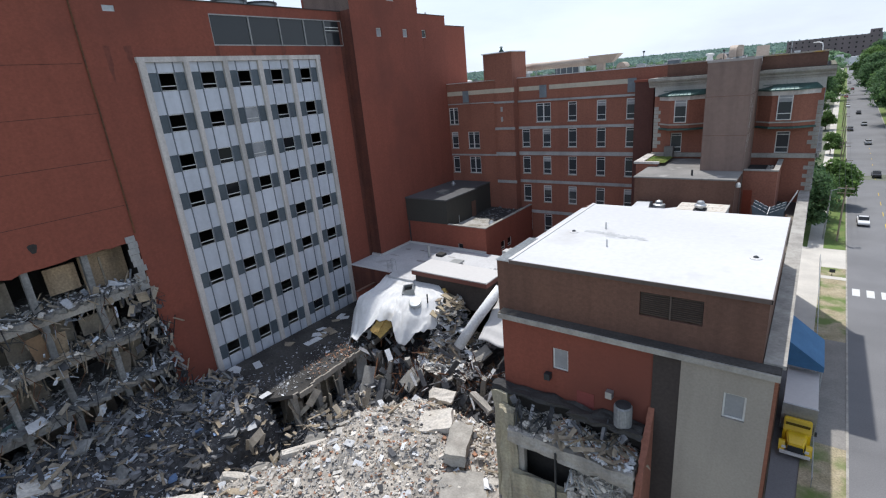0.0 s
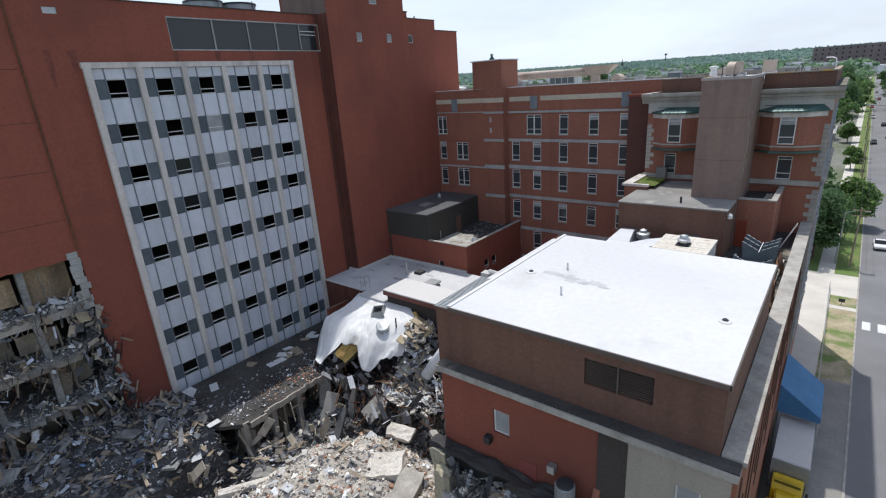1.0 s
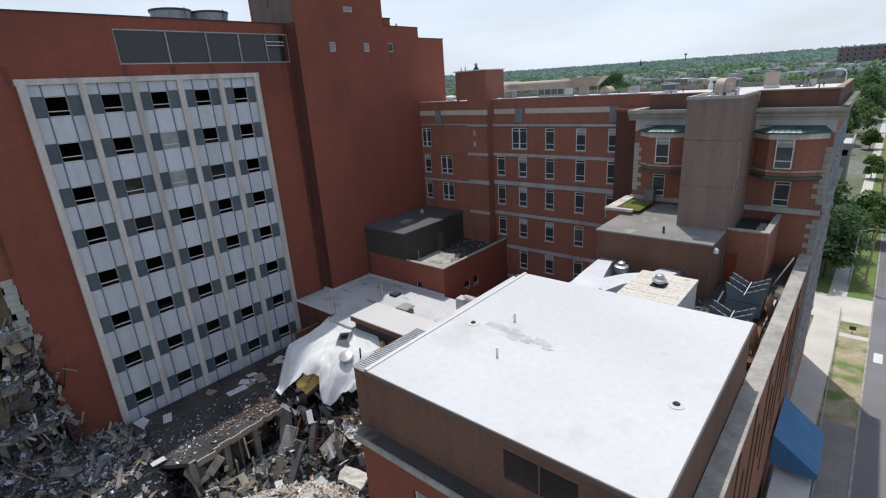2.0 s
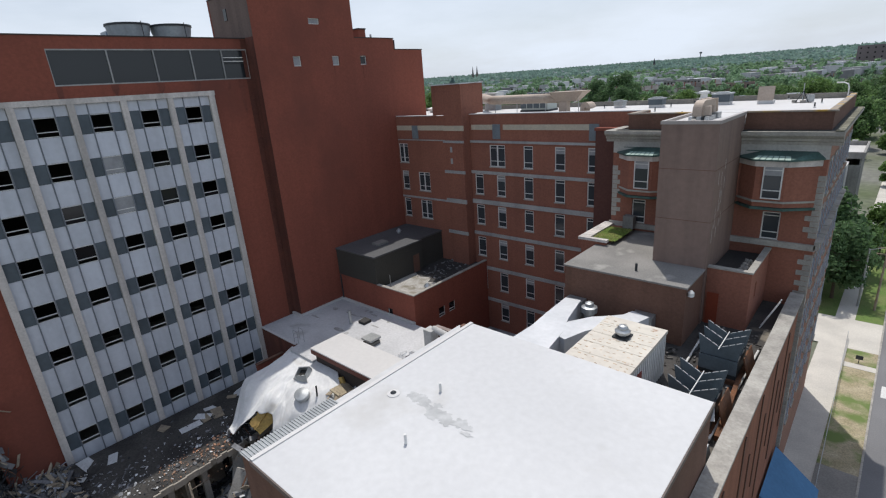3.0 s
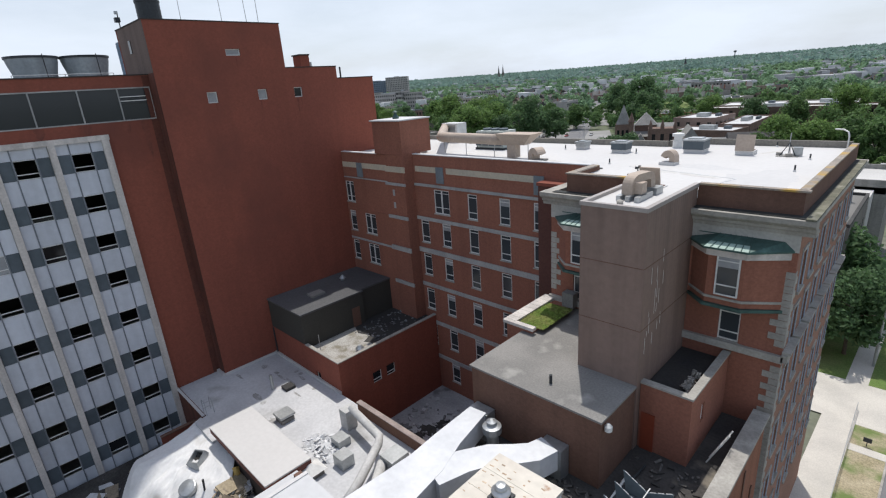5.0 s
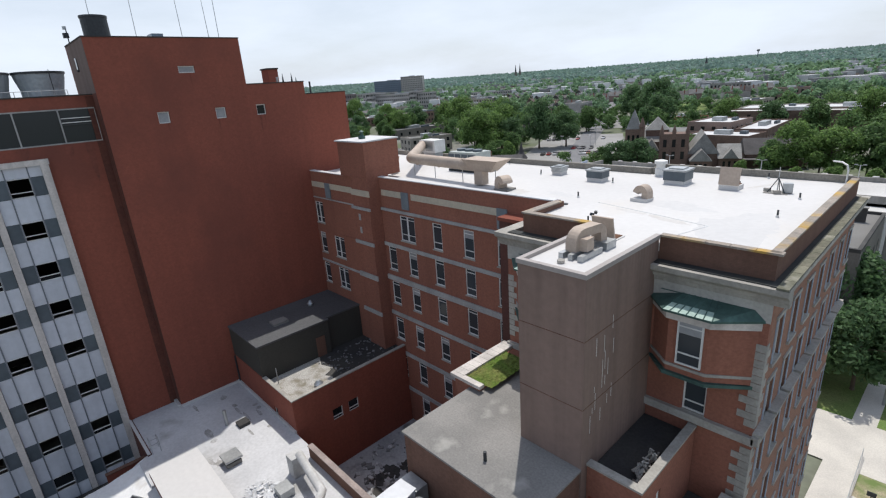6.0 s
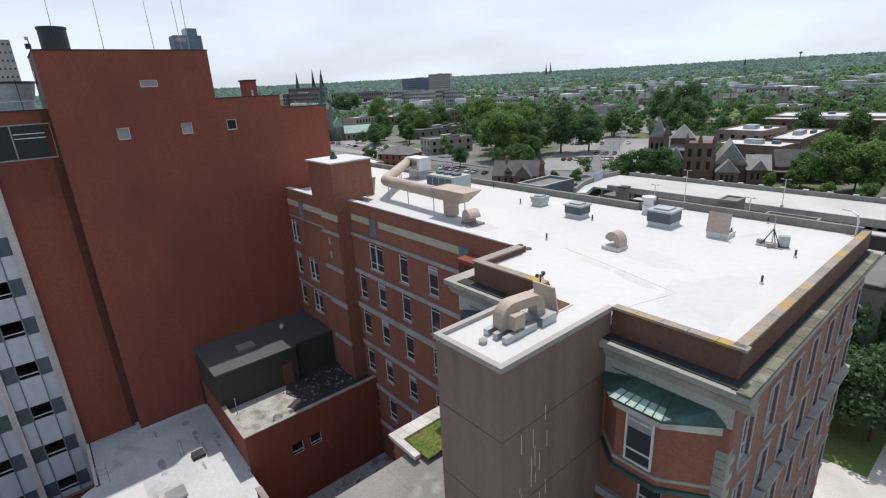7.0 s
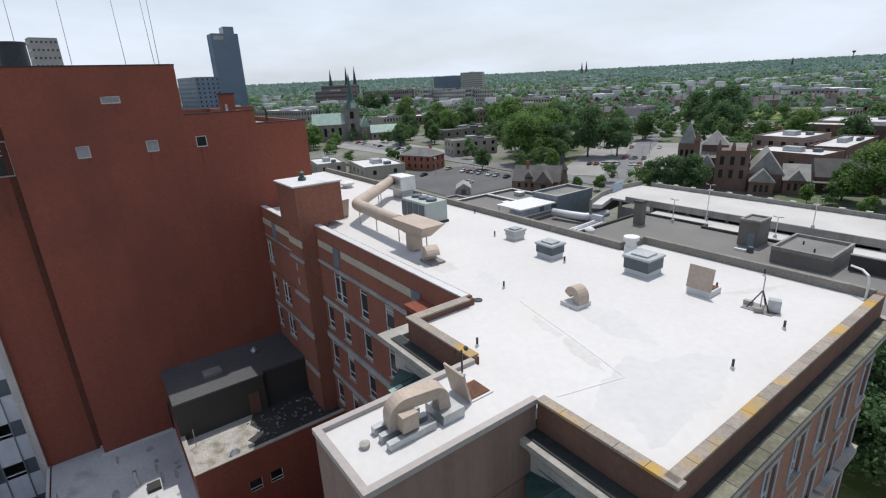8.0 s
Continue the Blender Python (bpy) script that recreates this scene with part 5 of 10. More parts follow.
for q in range(14):
    cx, cy, rx, ry = lr.uniform(-43.5, -33), lr.uniform(42.5, 49.6), lr.uniform(0.2, 0.9), lr.uniform(0.08, 0.3)
    pts = [(cx + rx * math.cos(a) * (1 + 0.7 * noise.noise((math.cos(a) * 2, math.sin(a) * 2, q))), cy + ry * math.sin(a) * (1 + 0.7 * noise.noise((math.cos(a) * 2, math.sin(a) * 2, q + 9)))) for a in (2 * math.pi * i / 22 for i in range(22))]
    part("ponding_stain", prism(bmesh.new(), pts, 11.3005 + 0.0005 * q, 11.301 + 0.0005 * q), M_PONDING, low, "dark ponding stain")
pent = thing("roof_penthouse", "flat white-roofed penthouse with dark red fascia on the low wing", "penthouse", (-30, 41, 11.3))
# Near-black wall colour holds the shade below the penthouse roof.
part("wall", a_box(-34.9, -25.5, 39.6, 42.8, 9.0, 12.0), M_DKBRICK, pent)
part("fascia", a_box(-35.2, -25.2, 39.3, 43.0, 12.02, 12.5), mat("rust_red_trim", (0.20, 0.075, 0.055), (0.15, 0.06, 0.05), 0.7, vary=0.2), pent)
part("roof", a_box(-35.2, -25.2, 39.3, 43.0, 12.5, 12.62), M_WHITE2, pent)
single("roof_vent", tube(bmesh.new(), [(-38.2, 46.4, 11.3), (-38.2, 46.4, 12.9)], 0.16, 10), M_GALV, "grey vent pipe on the low roof", "vent pipe")
lh = thing("ladder_hoops", "thin galvanised ladder hoops at the low roof edge", "ladder", (-39.6, 40.5, 11.3))
for y in (40.35, 41.0):
    part("hoop", tube(bmesh.new(), [(-39.9, y, 11.3), (-39.9, y, 12.5), (-39.8, y, 12.7), (-39.2, y, 12.7), (-39.1, y, 12.5), (-39.1, y, 11.3)], 0.03, 6), M_GALV, lh)
for z in (11.7, 12.2):
    part("rung", tube(bmesh.new(), [(-39.9, 40.35, z), (-39.9, 41.0, z)], 0.025, 6), M_GALV, lh)
v = thing("roof_skylight", "small square roof vent with pale cap on the low roof", "roof vent", (-32.8, 44.8, 11.3))
part("curb", a_box(-33.4, -32.2, 44.2, 45.4, 11.3, 11.65), M_ASPH, v)
part("cap", hexa(bmesh.new(), pose(-32.8, 44.8, 11.95), 1.4, 1.4, 0.2), M_GALV, v)
single("roof_vent", a_box(-37.6, -36.6, 47.0, 48.0, 11.3, 11.6), M_DKROOF, "dark low roof vent on the low roof", "roof vent")
# pipework
M_RUBPIPE = mat("white_lagging", (0.56, 0.56, 0.55), (0.46, 0.46, 0.45), 0.7, big=0.8, fine=5, vary=0.15)
single("pipe_box", a_box(-28.0, -27.0, 47.5, 48.5, 11.3, 13.1), M_RUBPIPE, "white boxed pipe head at the roof edge", "pipe box")
sk = thing("roof_skylight", "small vent with pitched white cap on the low roof", "roof vent", (-25.0, 42.9, 11.3))
part("curb", a_box(-25.6, -24.4, 42.3, 43.5, 11.3, 11.8), M_ASPH, sk)
bm = bmesh.new()
vv = [bm.verts.new(p) for p in ((-25.8, 42.1, 11.8), (-24.2, 42.1, 11.8), (-24.2, 43.7, 11.8), (-25.8, 43.7, 11.8), (-25.0, 42.9, 12.3))]
bm.faces.new(vv[3::-1])
for i in range(4):
    bm.faces.new((vv[i], vv[(i + 1) % 4], vv[4]))
part("cap", bm, M_FRAME, sk)
for i, (x, y) in enumerate(((-26.8, 46.2), (-24.6, 45.0))):
    single("roof_unit", a_box(x, x + 1.2, y - 0.5, y + 0.6, 11.3, 12.0 + 0.3 * i), M_GALV, "small pale rooftop unit beside the ducts", "rooftop unit")
single("roof_pipe", tube(bmesh.new(), [(-27.4, 47.9, 11.9), (-27.3, 48.3, 13.0), (-22.6, 47.6, 13.0), (-22.0, 47.0, 13.0), (-20.2, 43.8, 12.8), (-19.6, 42.0, 12.4)], 0.34, 14), M_RUBPIPE, "thick lagged white pipe across the low roof", "pipe", smooth=True)
single("roof_pipe", tube(bmesh.new(), [(-20.6, 46.2, 12.6), (-18.6, 43.4, 12.2), (-17.4, 41.9, 11.9)], 0.38, 14), M_RUBPIPE, "thick lagged grey pipe on the low roof", "pipe", smooth=True)
nw = thing("roof_parapet", "brown brick parapet with worn pinkish coping on the low roof", "parapet", (-21.5, 49.75, 11.3))
part("wall", a_box(-28.4, -14.4, 49.6, 49.95, 11.301, 12.35), M_BROWN, nw)
part("coping", a_box(-28.45, -14.38, 49.54, 50.01, 12.352, 12.44), mat("pinkish_worn_coping", (0.36, 0.30, 0.275), (0.27, 0.225, 0.21), 0.9, big=0.8, fine=6, vary=0.2), nw)
single("roof_unit", a_box(-20.8, -19.4, 46.2, 47.8, 11.3, 13.2), M_GALV, "pale boxed duct end on the low roof", "rooftop unit")
single("yard", a_box(-31.88, -13.62, 50.25, 63.28, 5.0, 5.5), mat("stained_pale_felt", (0.47, 0.475, 0.48), (0.36, 0.365, 0.37), 0.9, big=0.35, fine=4, vary=0.2, stain=((0.17, 0.17, 0.17), 0.45, 0.56)), "pale stained felted light well floor between the walls", "yard", kind="structure")
bm = bmesh.new()
yr = random.Random(31)
for i in range(140):
    m = Matrix.Translation((yr.uniform(-31.2, -22), yr.uniform(51, 61), 5.53 + yr.random() * 0.1)) @ Euler((yr.uniform(-0.3, 0.3), yr.uniform(-0.3, 0.3), yr.random() * 6)).to_matrix().to_4x4()
    hexa(bm, m, yr.uniform(0.1, 0.7), yr.uniform(0.08, 0.4), yr.uniform(0.04, 0.2))
single("debris", bm, mat("pale_dusty_debris", (0.42, 0.42, 0.42), (0.25, 0.25, 0.255), 0.95, vary=0.3, island=0.6), "scattered pale debris in the light well", "debris", kind="stuff")
M_WETDIRT = mat("black_wet_dirt", (0.035, 0.034, 0.033), (0.07, 0.068, 0.064), 0.8, big=1.2, fine=6, vary=0.3)
for q in range(11):
    cx, cy, rr = yr.uniform(-28.0, -24.2), yr.uniform(53.5, 59.0), yr.uniform(0.35, 1.2)
    pts = [(cx + rr * math.cos(a) * (1 + 0.7 * noise.noise((math.cos(a) * 2, math.sin(a) * 2, q + 40))), cy + 0.7 * rr * math.sin(a) * (1 + 0.7 * noise.noise((math.cos(a) * 2, math.sin(a) * 2, q + 60)))) for a in (2 * math.pi * k / 24 for k in range(24))]
    single("dirt_patch", prism(bmesh.new(), pts, 5.501 + 0.001 * q, 5.503 + 0.001 * q), M_WETDIRT, "dark wet dirt lying in the light well", "dirt", "dirt patches")

# ---- service roof plant ----
mh = thing("plant_house", "beige corrugated plant house with low flat roof", "plant house", (-6.75, 42, 18))
cor = bmesh.new()
for i in range(21):
    y = 38.95 + i * 0.3
    box(cor, -5.06, -4.96, y, y + 0.15, 18.0, 20.7)
box(cor, -8.4, -5.06, 38.9, 45.0, 18.0, 20.7)
part("wall", cor, M_FRAME, mh, "white corrugated siding")
part("roof", a_box(-8.55, -4.9, 38.75, 45.15, 20.7, 20.9), M_BEIGE, mh, "stained beige roof")
sr = random.Random(44)
bm = bmesh.new()
for i in range(13):
    for j in range(9):
        x, y, l = -8.3 + 0.39 * j + sr.uniform(-0.06, 0.06), 39.0 + 0.47 * i + sr.uniform(-0.08, 0.08), sr.uniform(0.08, 0.26)
        if sr.random() < 0.78:
            hexa(bm, pose(x, y, 20.902, 0, 0, sr.uniform(-12, 12)), l, sr.uniform(0.04, 0.09), 0.004)
tagged(part("rust_stains", bm, mat("faint_rust", (0.36, 0.25, 0.16), (0.46, 0.36, 0.26), 0.8, big=2.0, vary=0.25, island=0.25), mh), "rows of small rust stains", kind="stuff")
bm = bmesh.new()
for j in range(4):
    box(bm, -8.55, -4.9, 40.2 + 1.25 * j, 40.23 + 1.25 * j, 20.9, 20.915)
part("roof_seams", bm, M_BEIGE, mh)
part("door", a_box(-4.95, -4.9, 40.2, 41.2, 18.0, 20.2), mat("red_door_paint_2", (0.26, 0.05, 0.035), rough=0.5, vary=0.1), mh, "dark red door")
fan = thing("roof_fan", "round aluminium roof fan on the plant house", "roof fan", (-6.75, 43, 20.9))
part("curb", a_box(-7.2, -6.3, 42.55, 43.45, 20.9, 21.0), M_DKMETAL, fan)
part("hood", lathe(bmesh.new(), -6.75, 43.0, [(0.22, 21.0), (0.22, 21.15), (0.42, 21.15), (0.45, 21.3), (0.3, 21.42), (0.3, 21.5), (0.22, 21.62), (0.05, 21.66)], 18), M_GALV, fan)
vf = thing("roof_vent", "tall round galvanised vent beside the ducts", "roof vent", (-10.9, 47.4, 18))
part("exhaust_pipe", lathe(bmesh.new(), -10.9, 47.4, [(0.35, 18), (0.35, 19.6), (0.55, 19.6), (0.55, 20.0), (0.3, 20.1), (0.3, 20.3), (0.1, 20.4)], 16), M_GALV, vf)


def duct(name, pts, w0, w1, z0, z1, label):
    """A rectangular duct along a plan line, width w0 tapering to w1."""
    bm = bmesh.new()
    rings = []
    for i, (x, y) in enumerate(pts):
        a, b = pts[max(i - 1, 0)], pts[min(i + 1, len(pts) - 1)]
        d = Vector((b[0] - a[0], b[1] - a[1], 0)).normalized()
        s = Vector((d.y, -d.x, 0)) * (w0 + (w1 - w0) * i / (len(pts) - 1)) / 2
        p = Vector((x, y, 0))
        rings.append([bm.verts.new(p + k * s + Vector((0, 0, z))) for k, z in ((-1, z0), (1, z0), (1, z1), (-1, z1))])
    for a, b in zip(rings, rings[1:]):
        for k in range(4):
            bm.faces.new((a[k], a[(k + 1) % 4], b[(k + 1) % 4], b[k]))
    bm.faces.new(rings[0][::-1])
    bm.faces.new(rings[-1])
    return single(name, bm, M_DUCT, label, "air duct")


M_DUCT = mat("white_duct", (0.64, 0.65, 0.67), (0.55, 0.565, 0.585), 0.5, 0.1, big=0.5, fine=3, vary=0.08, bump=0.05)
duct("air_duct", [(-11.6, 37.4), (-11.6, 40.5), (-11.7, 43.0), (-12.1, 45.0), (-12.45, 48.0)], 3.1, 1.15, 18.7, 20.0, "broad white sheet-metal air duct on the service roof")
duct("air_duct", [(-10.9, 42.6), (-10.3, 44.3), (-9.5, 45.6), (-8.6, 46.4), (-7.9, 47.2), (-7.6, 48.2)], 1.7, 1.3, 18.72, 19.985, "curved white air duct branch on the service roof")
for x, y in ((-12.45, 48.3), (-7.5, 48.4)):
    single("duct_end", a_box(x - 0.68, x + 0.68, y - 0.35, y + 0.45, 18.0, 19.9), M_GALV, "galvanised duct drop by the annex wall", "duct end")
M_BAFFLE = mat("dark_blue_grey_panel", (0.125, 0.155, 0.175), (0.095, 0.12, 0.135), 0.5, 0.1, big=0.8, vary=0.15, bump=0.05)
for cx, cy in ((-2.33, 47.2), (-2.35, 41.9)):
    u = thing("cooling_unit", "dark cooling unit with V-shaped wind baffles on the service roof", "cooling unit", (cx, cy, 18), "service roof cooling units")
    part("casing", a_box(cx - 1.0, cx + 1.0, cy - 1.1, cy + 1.1, 18.3, 19.5), M_DKMETAL, u)
    for sx in (-0.5, 0.5):
        part("fan_grille", lathe(bmesh.new(), cx + sx, cy + 0.5, [(0.42, 19.5), (0.42, 19.56), (0.3, 19.58)], 14), M_GALV, u)
    part("base_frame", a_box(cx - 1.15, cx + 1.15, cy - 1.25, cy + 1.25, 18.0, 18.3), M_RUST, u)
    part("front_panel", a_box(cx - 1.0, cx + 1.0, cy - 1.16, cy - 1.102, 18.6, 19.49), M_BAFFLE, u, "dark blue-grey panel")
    for yy in (-1.0, 0.05, 0.95):
        bm = extrude_x(bmesh.new(), [(-0.98, 19.502), (0.98, 19.502), (1.16, 20.72), (0, 20.1), (-1.16, 20.72)], -0.03, 0.03)
        bm.transform(pose(cx, cy + yy, 0, 0, 0, -90))
        ob = part("baffle", bm, M_BAFFLE, u, "blue-grey V-topped wind baffle")
        for s in (-1, 1):
            for k in range(3):
                f = 0.12 + k * 0.31
                a, b = (s * 1.12 * f, 20.12 + 0.6 * f), (s * 1.12 * (f + 0.22), 20.12 + 0.6 * (f + 0.22))
                part("edge_strip", tube(bmesh.new(), [(cx + a[0], cy + yy, a[1]), (cx + b[0], cy + yy, b[1])], 0.02, 5), M_FRAME, ob, "white edge strip")
    part("ridge_bar", tube(bmesh.new(), [(cx, cy - 1.3, 20.12), (cx, cy + 1.25, 20.12)], 0.03, 6), M_FRAME, u, "white ridge bar")
    part("side_panel", hexa(bmesh.new(), pose(cx + 1.35, cy + 0.4, 18.9, 0, -14, 0), 0.06, 1.9, 1.3), M_RUST, u)
single("white_sheet", hexa(bmesh.new(), pose(-2.0, 41.5, 19.1, 35, -12, 10), 1.3, 1.6, 0.05), M_FRAME, "white panel leaning against the cooling unit", "metal sheet")
single("white_sheet", hexa(bmesh.new(), pose(-4.3, 42.0, 18.5, 10, 18, 30), 1.0, 1.2, 0.05), M_FRAME, "white sheet lying beside the cooling unit", "metal sheet")
for i, (a, b) in enumerate((((-4.4, 45.6, 18.15), (-3.9, 51.8, 18.2)), ((-4.1, 44.6, 18.15), (-4.3, 50.5, 18.2)), ((-1.2, 40.2, 18.2), (-1.0, 50.6, 18.2)))):
    single("loose_pipe", tube(bmesh.new(), [a, b], 0.07, 8), M_FRAME if i else M_DKMETAL, "loose pipe lying on the service roof", "pipe")
single("steel_rail", hexa(bmesh.new(), pose(-1.15, 45.2, 18.25, 0, 0, 3), 0.25, 9.5, 0.3), M_RUST, "rusted steel beam on the service roof", "beam")
ld = thing("roof_ladder", "leaning white metal ladder by the parapet", "ladder", (-1.3, 54, 18))
for s in (-0.25, 0.25):
    part("rail", tube(bmesh.new(), [(-1.6, 54.6 + s, 18.0), (-0.65, 54.6 + s, 20.2)], 0.04, 6), M_FRAME, ld)
for k in range(6):
    f = (k + 0.5) / 6
    part("rung", tube(bmesh.new(), [(-1.6 + 0.95 * f, 54.35, 18 + 2.2 * f), (-1.6 + 0.95 * f, 54.85, 18 + 2.2 * f)], 0.025, 6), M_FRAME, ld)
for i in range(5):
    single("parapet_flashing", hexa(bmesh.new(), pose(-0.75, 38.3 + i * 0.4, 18.6, 8, -12, 10 * i), 0.05, 0.7, 1.2), M_GALV, "bent sheet of metal flashing on the roof", "metal sheet") if i == 0 else None
bm = bmesh.new()
for i in range(260):
    x, y = rng.choice(((rng.uniform(-9, -5.2), rng.uniform(45.4, 48.6)), (rng.uniform(-4.8, -0.8), rng.uniform(38, 53))))
    m = Matrix.Translation((x, y, 18.03 + rng.random() * 0.12)) @ Euler((rng.uniform(-0.3, 0.3), rng.uniform(-0.3, 0.3), rng.random() * 6)).to_matrix().to_4x4()
    hexa(bm, m, rng.uniform(0.06, 0.5), rng.uniform(0.04, 0.14), rng.uniform(0.02, 0.09))
single("debris", bm, mat("dark_roof_scraps", (0.16, 0.15, 0.14), (0.09, 0.085, 0.08), 0.95, vary=0.3, island=0.6), "scattered scraps on the service roof", "debris", kind="stuff")

# hall roof details
for x, y, k in ((-12.05, 29.85, 0), (-10.4, 31.25, 1), (-9.2, 27.85, 1), (-1.7, 28.68, 0)):
    if k:
        single("vent_pipe", tube(bmesh.new(), [(x, y, 22.28), (x, y, 22.75)], 0.06, 8), M_FRAME, "short white vent pipe on the hall roof", "vent pipe")
    else:
        d = thing("roof_drain", "round dark roof drain on the hall roof", "roof drain", (x, y, 22.3))
        part("collar", lathe(bmesh.new(), x, y, [(0.3, 22.29), (0.3, 22.33), (0.18, 22.36), (0.16, 22.36)], 14), M_WHITE2, d)
        part("strainer", lathe(bmesh.new(), x, y, [(0.13, 22.3), (0.14, 22.38), (0.07, 22.44)], 12), M_DKMETAL, d)

# old hospital roof plant
RT = 31.75


def curb_box(x, y, w, l, h, cap, label):
    u = thing("roof_ventilator", label, "roof ventilator", (x, y, RT))
    part("curb", a_box(x - w / 2, x + w / 2, y - l / 2, y + l / 2, RT, RT + 0.3), M_WHITE2, u)
    part("louvre_box", a_box(x - w / 2 - 0.05, x + w / 2 + 0.05, y - l / 2 - 0.05, y + l / 2 + 0.05, RT + 0.3, RT + h), M_GPANEL if cap else M_GALV, u)
    bm = bmesh.new()
    hexa(bm, pose(x, y, RT + h + 0.06), w + 0.25, l + 0.25, 0.12)
    hexa(bm, pose(x, y, RT + h + 0.16), w * 0.7, l * 0.7, 0.1)
    part("hood", bm, M_GALV, u)


curb_box(-20.1, 73.5, 0.9, 1.0, 0.62, 0, "small galvanised roof ventilator with low hood")
curb_box(-15.7, 72.4, 1.3, 1.1, 0.85, 1, "grey louvred roof ventilator with flat hood")
curb_box(-10.0, 74.2, 1.5, 1.5, 1.0, 1, "large grey louvred roof ventilator with flat hood")
t = thing("roof_exhaust", "round white exhaust stack by the rear parapet", "exhaust stack", (-12.3, 76.4, RT))
part("exhaust_pipe", lathe(bmesh.new(), -12.3, 76.4, [(0.42, RT), (0.42, RT + 0.6), (0.34, RT + 0.62), (0.34, RT + 1.0), (0.5, RT + 1.02), (0.5, RT + 1.25), (0.2, RT + 1.32)], 18), M_FRAME, t)


def hatch(x, y, w, l, ang, label):
    u = thing("roof_hatch", label, "roof hatch", (x, y, RT))
    part("curb", a_box(x - w / 2, x + w / 2, y - l / 2, y + l / 2, RT, RT + 0.32), M_WHITE2, u)
    part("well", a_box(x - w / 2 + 0.1, x + w / 2 - 0.1, y - l / 2 + 0.1, y + l / 2 - 0.1, RT + 0.32, RT + 0.36), M_RUST, u)
    m = pose(x - w / 2 + 0.15, y - l / 2, RT + 0.35, 0, 0, 90) @ pose(0, 0, 0, 0, ang, 0)
    bm = bmesh.new()
    hexa(bm, m @ pose(0, -w / 2 + 0.15, 0.62), 0.08, w * 1.05, 1.25)
    part("lid", bm, M_TANDUCT, u, "open tan steel lid")


hatch(-6.2, 73.9, 1.25, 1.2, 8, "open roof hatch with raised tan lid")
hatch(-7.0, 58.4, 1.1, 1.1, -14, "open roof hatch with leaning rusty lid on the shaft roof")


def hooded(name, pts, w, h, material, label, category):
    """A rectangular hooded duct swept in an upright plane through plan direction d; pts are (along, z)."""
    (ox, oy), (dx, dy), line = pts
    bm = bmesh.new()
    rings = []
    sx, sy = -dy * w / 2, dx * w / 2
    for i, (u, z) in enumerate(line):
        a, b = line[max(i - 1, 0)], line[min(i + 1, len(line) - 1)]
        tu, tz = b[0] - a[0], b[1] - a[1]
        ln = math.hypot(tu, tz)
        nu, nz = -tz / ln * h / 2, tu / ln * h / 2
        rings.append([bm.verts.new((ox + dx * (u + k * nu) + e * sx, oy + dy * (u + k * nu) + e * sy, z + k * nz)) for e, k in ((-1, -1), (1, -1), (1, 1), (-1, 1))])
    for a, b in zip(rings, rings[1:]):
        for k in range(4):
            bm.faces.new((a[k], a[(k + 1) % 4], b[(k + 1) % 4], b[k]))
    bm.faces.new(rings[0][::-1])
    bm.faces.new(rings[-1])
    return bm


def arc(cu, cz, r, a0, a1, n=9):
    return [(cu + r * math.cos(radians(a0 + (a1 - a0) * i / n)), cz + r * math.sin(radians(a0 + (a1 - a0) * i / n))) for i in range(n + 1)]


g = thing("gooseneck_vent", "tan gooseneck roof vent on a white curb", "roof vent", (-9.7, 67.6, RT))
part("curb", a_box(-10.25, -9.15, 67.1, 68.2, RT, RT + 0.22), M_WHITE2, g)
part("neck", hooded("neck", ((-9.35, 67.65), (-0.9, 0.1), [(0, RT + 0.2)] + arc(0.37, RT + 0.48, 0.37, 180, 10)), 0.75, 0.46, M_TANDUCT, "", ""), M_TANDUCT, g)
# long tan duct with supports
dct = thing("roof_duct", "long tan round roof duct on thin stands", "air duct", (-27, 67.5, RT))
elbow = [(-32.3 - 1.3 * math.sin(t * 0.1 * 1.0), 66.95 + 1.1 * (1 - math.cos(t * 0.1 * 1.0)), RT + 1.66) for t in range(0, 11, 2)]
part("duct", tube(bmesh.new(), [(-23.4, 66.5, RT + 1.62)] + elbow + [(-40.1, 74.9, RT + 1.75)], 0.5, 18), M_TANDUCT, dct, "long tan duct run", smooth=True)
for x, y in ((-25.4, 66.62), (-28.6, 66.78), (-31.8, 66.95)):
    part("joint_band", tube(bmesh.new(), [(x - 0.05, y, RT + 1.63), (x + 0.05, y, RT + 1.63)], 0.53, 18), M_TANDUCT, dct)
bm = bmesh.new()
for z0, z1, w0, w1 in ((RT + 1.25, RT + 2.25, 0.45, 0.95),):
    lo = [bm.verts.new((-22.6 + i * 1.4, 66.55 + j * w0, z0)) for i, j in ((-1, -1), (0.6, -1), (0.6, 1), (-1, 1))]
    hi = [bm.verts.new((-22.6 + i * 2.0, 66.55 + j * w1, z1)) for i, j in ((-1, -1), (0.95, -1), (0.95, 1), (-1, 1))]
    bm.faces.new(lo[::-1])
    bm.faces.new(hi)
    for i in range(4):
        bm.faces.new((lo[i], lo[(i + 1) % 4], hi[(i + 1) % 4], hi[i]))
part("plenum", bm, M_TANDUCT, dct, "flared open duct end")
bm = bmesh.new()
hexa(bm, pose(-23.2, 66.5, RT + 0.7), 0.9, 0.8, 1.2)
part("riser", bm, M_TANDUCT, dct)
for x, y in ((-32.5, 67.0), (-29.4, 66.9), (-25.6, 66.7), (-21.6, 66.5), (-36.6, 71.2), (-37.2, 71.8)):
    part("stand", tube(bmesh.new(), [(x, y, RT), (x, y, RT + 1.4)], 0.04, 6), M_GALV, dct)
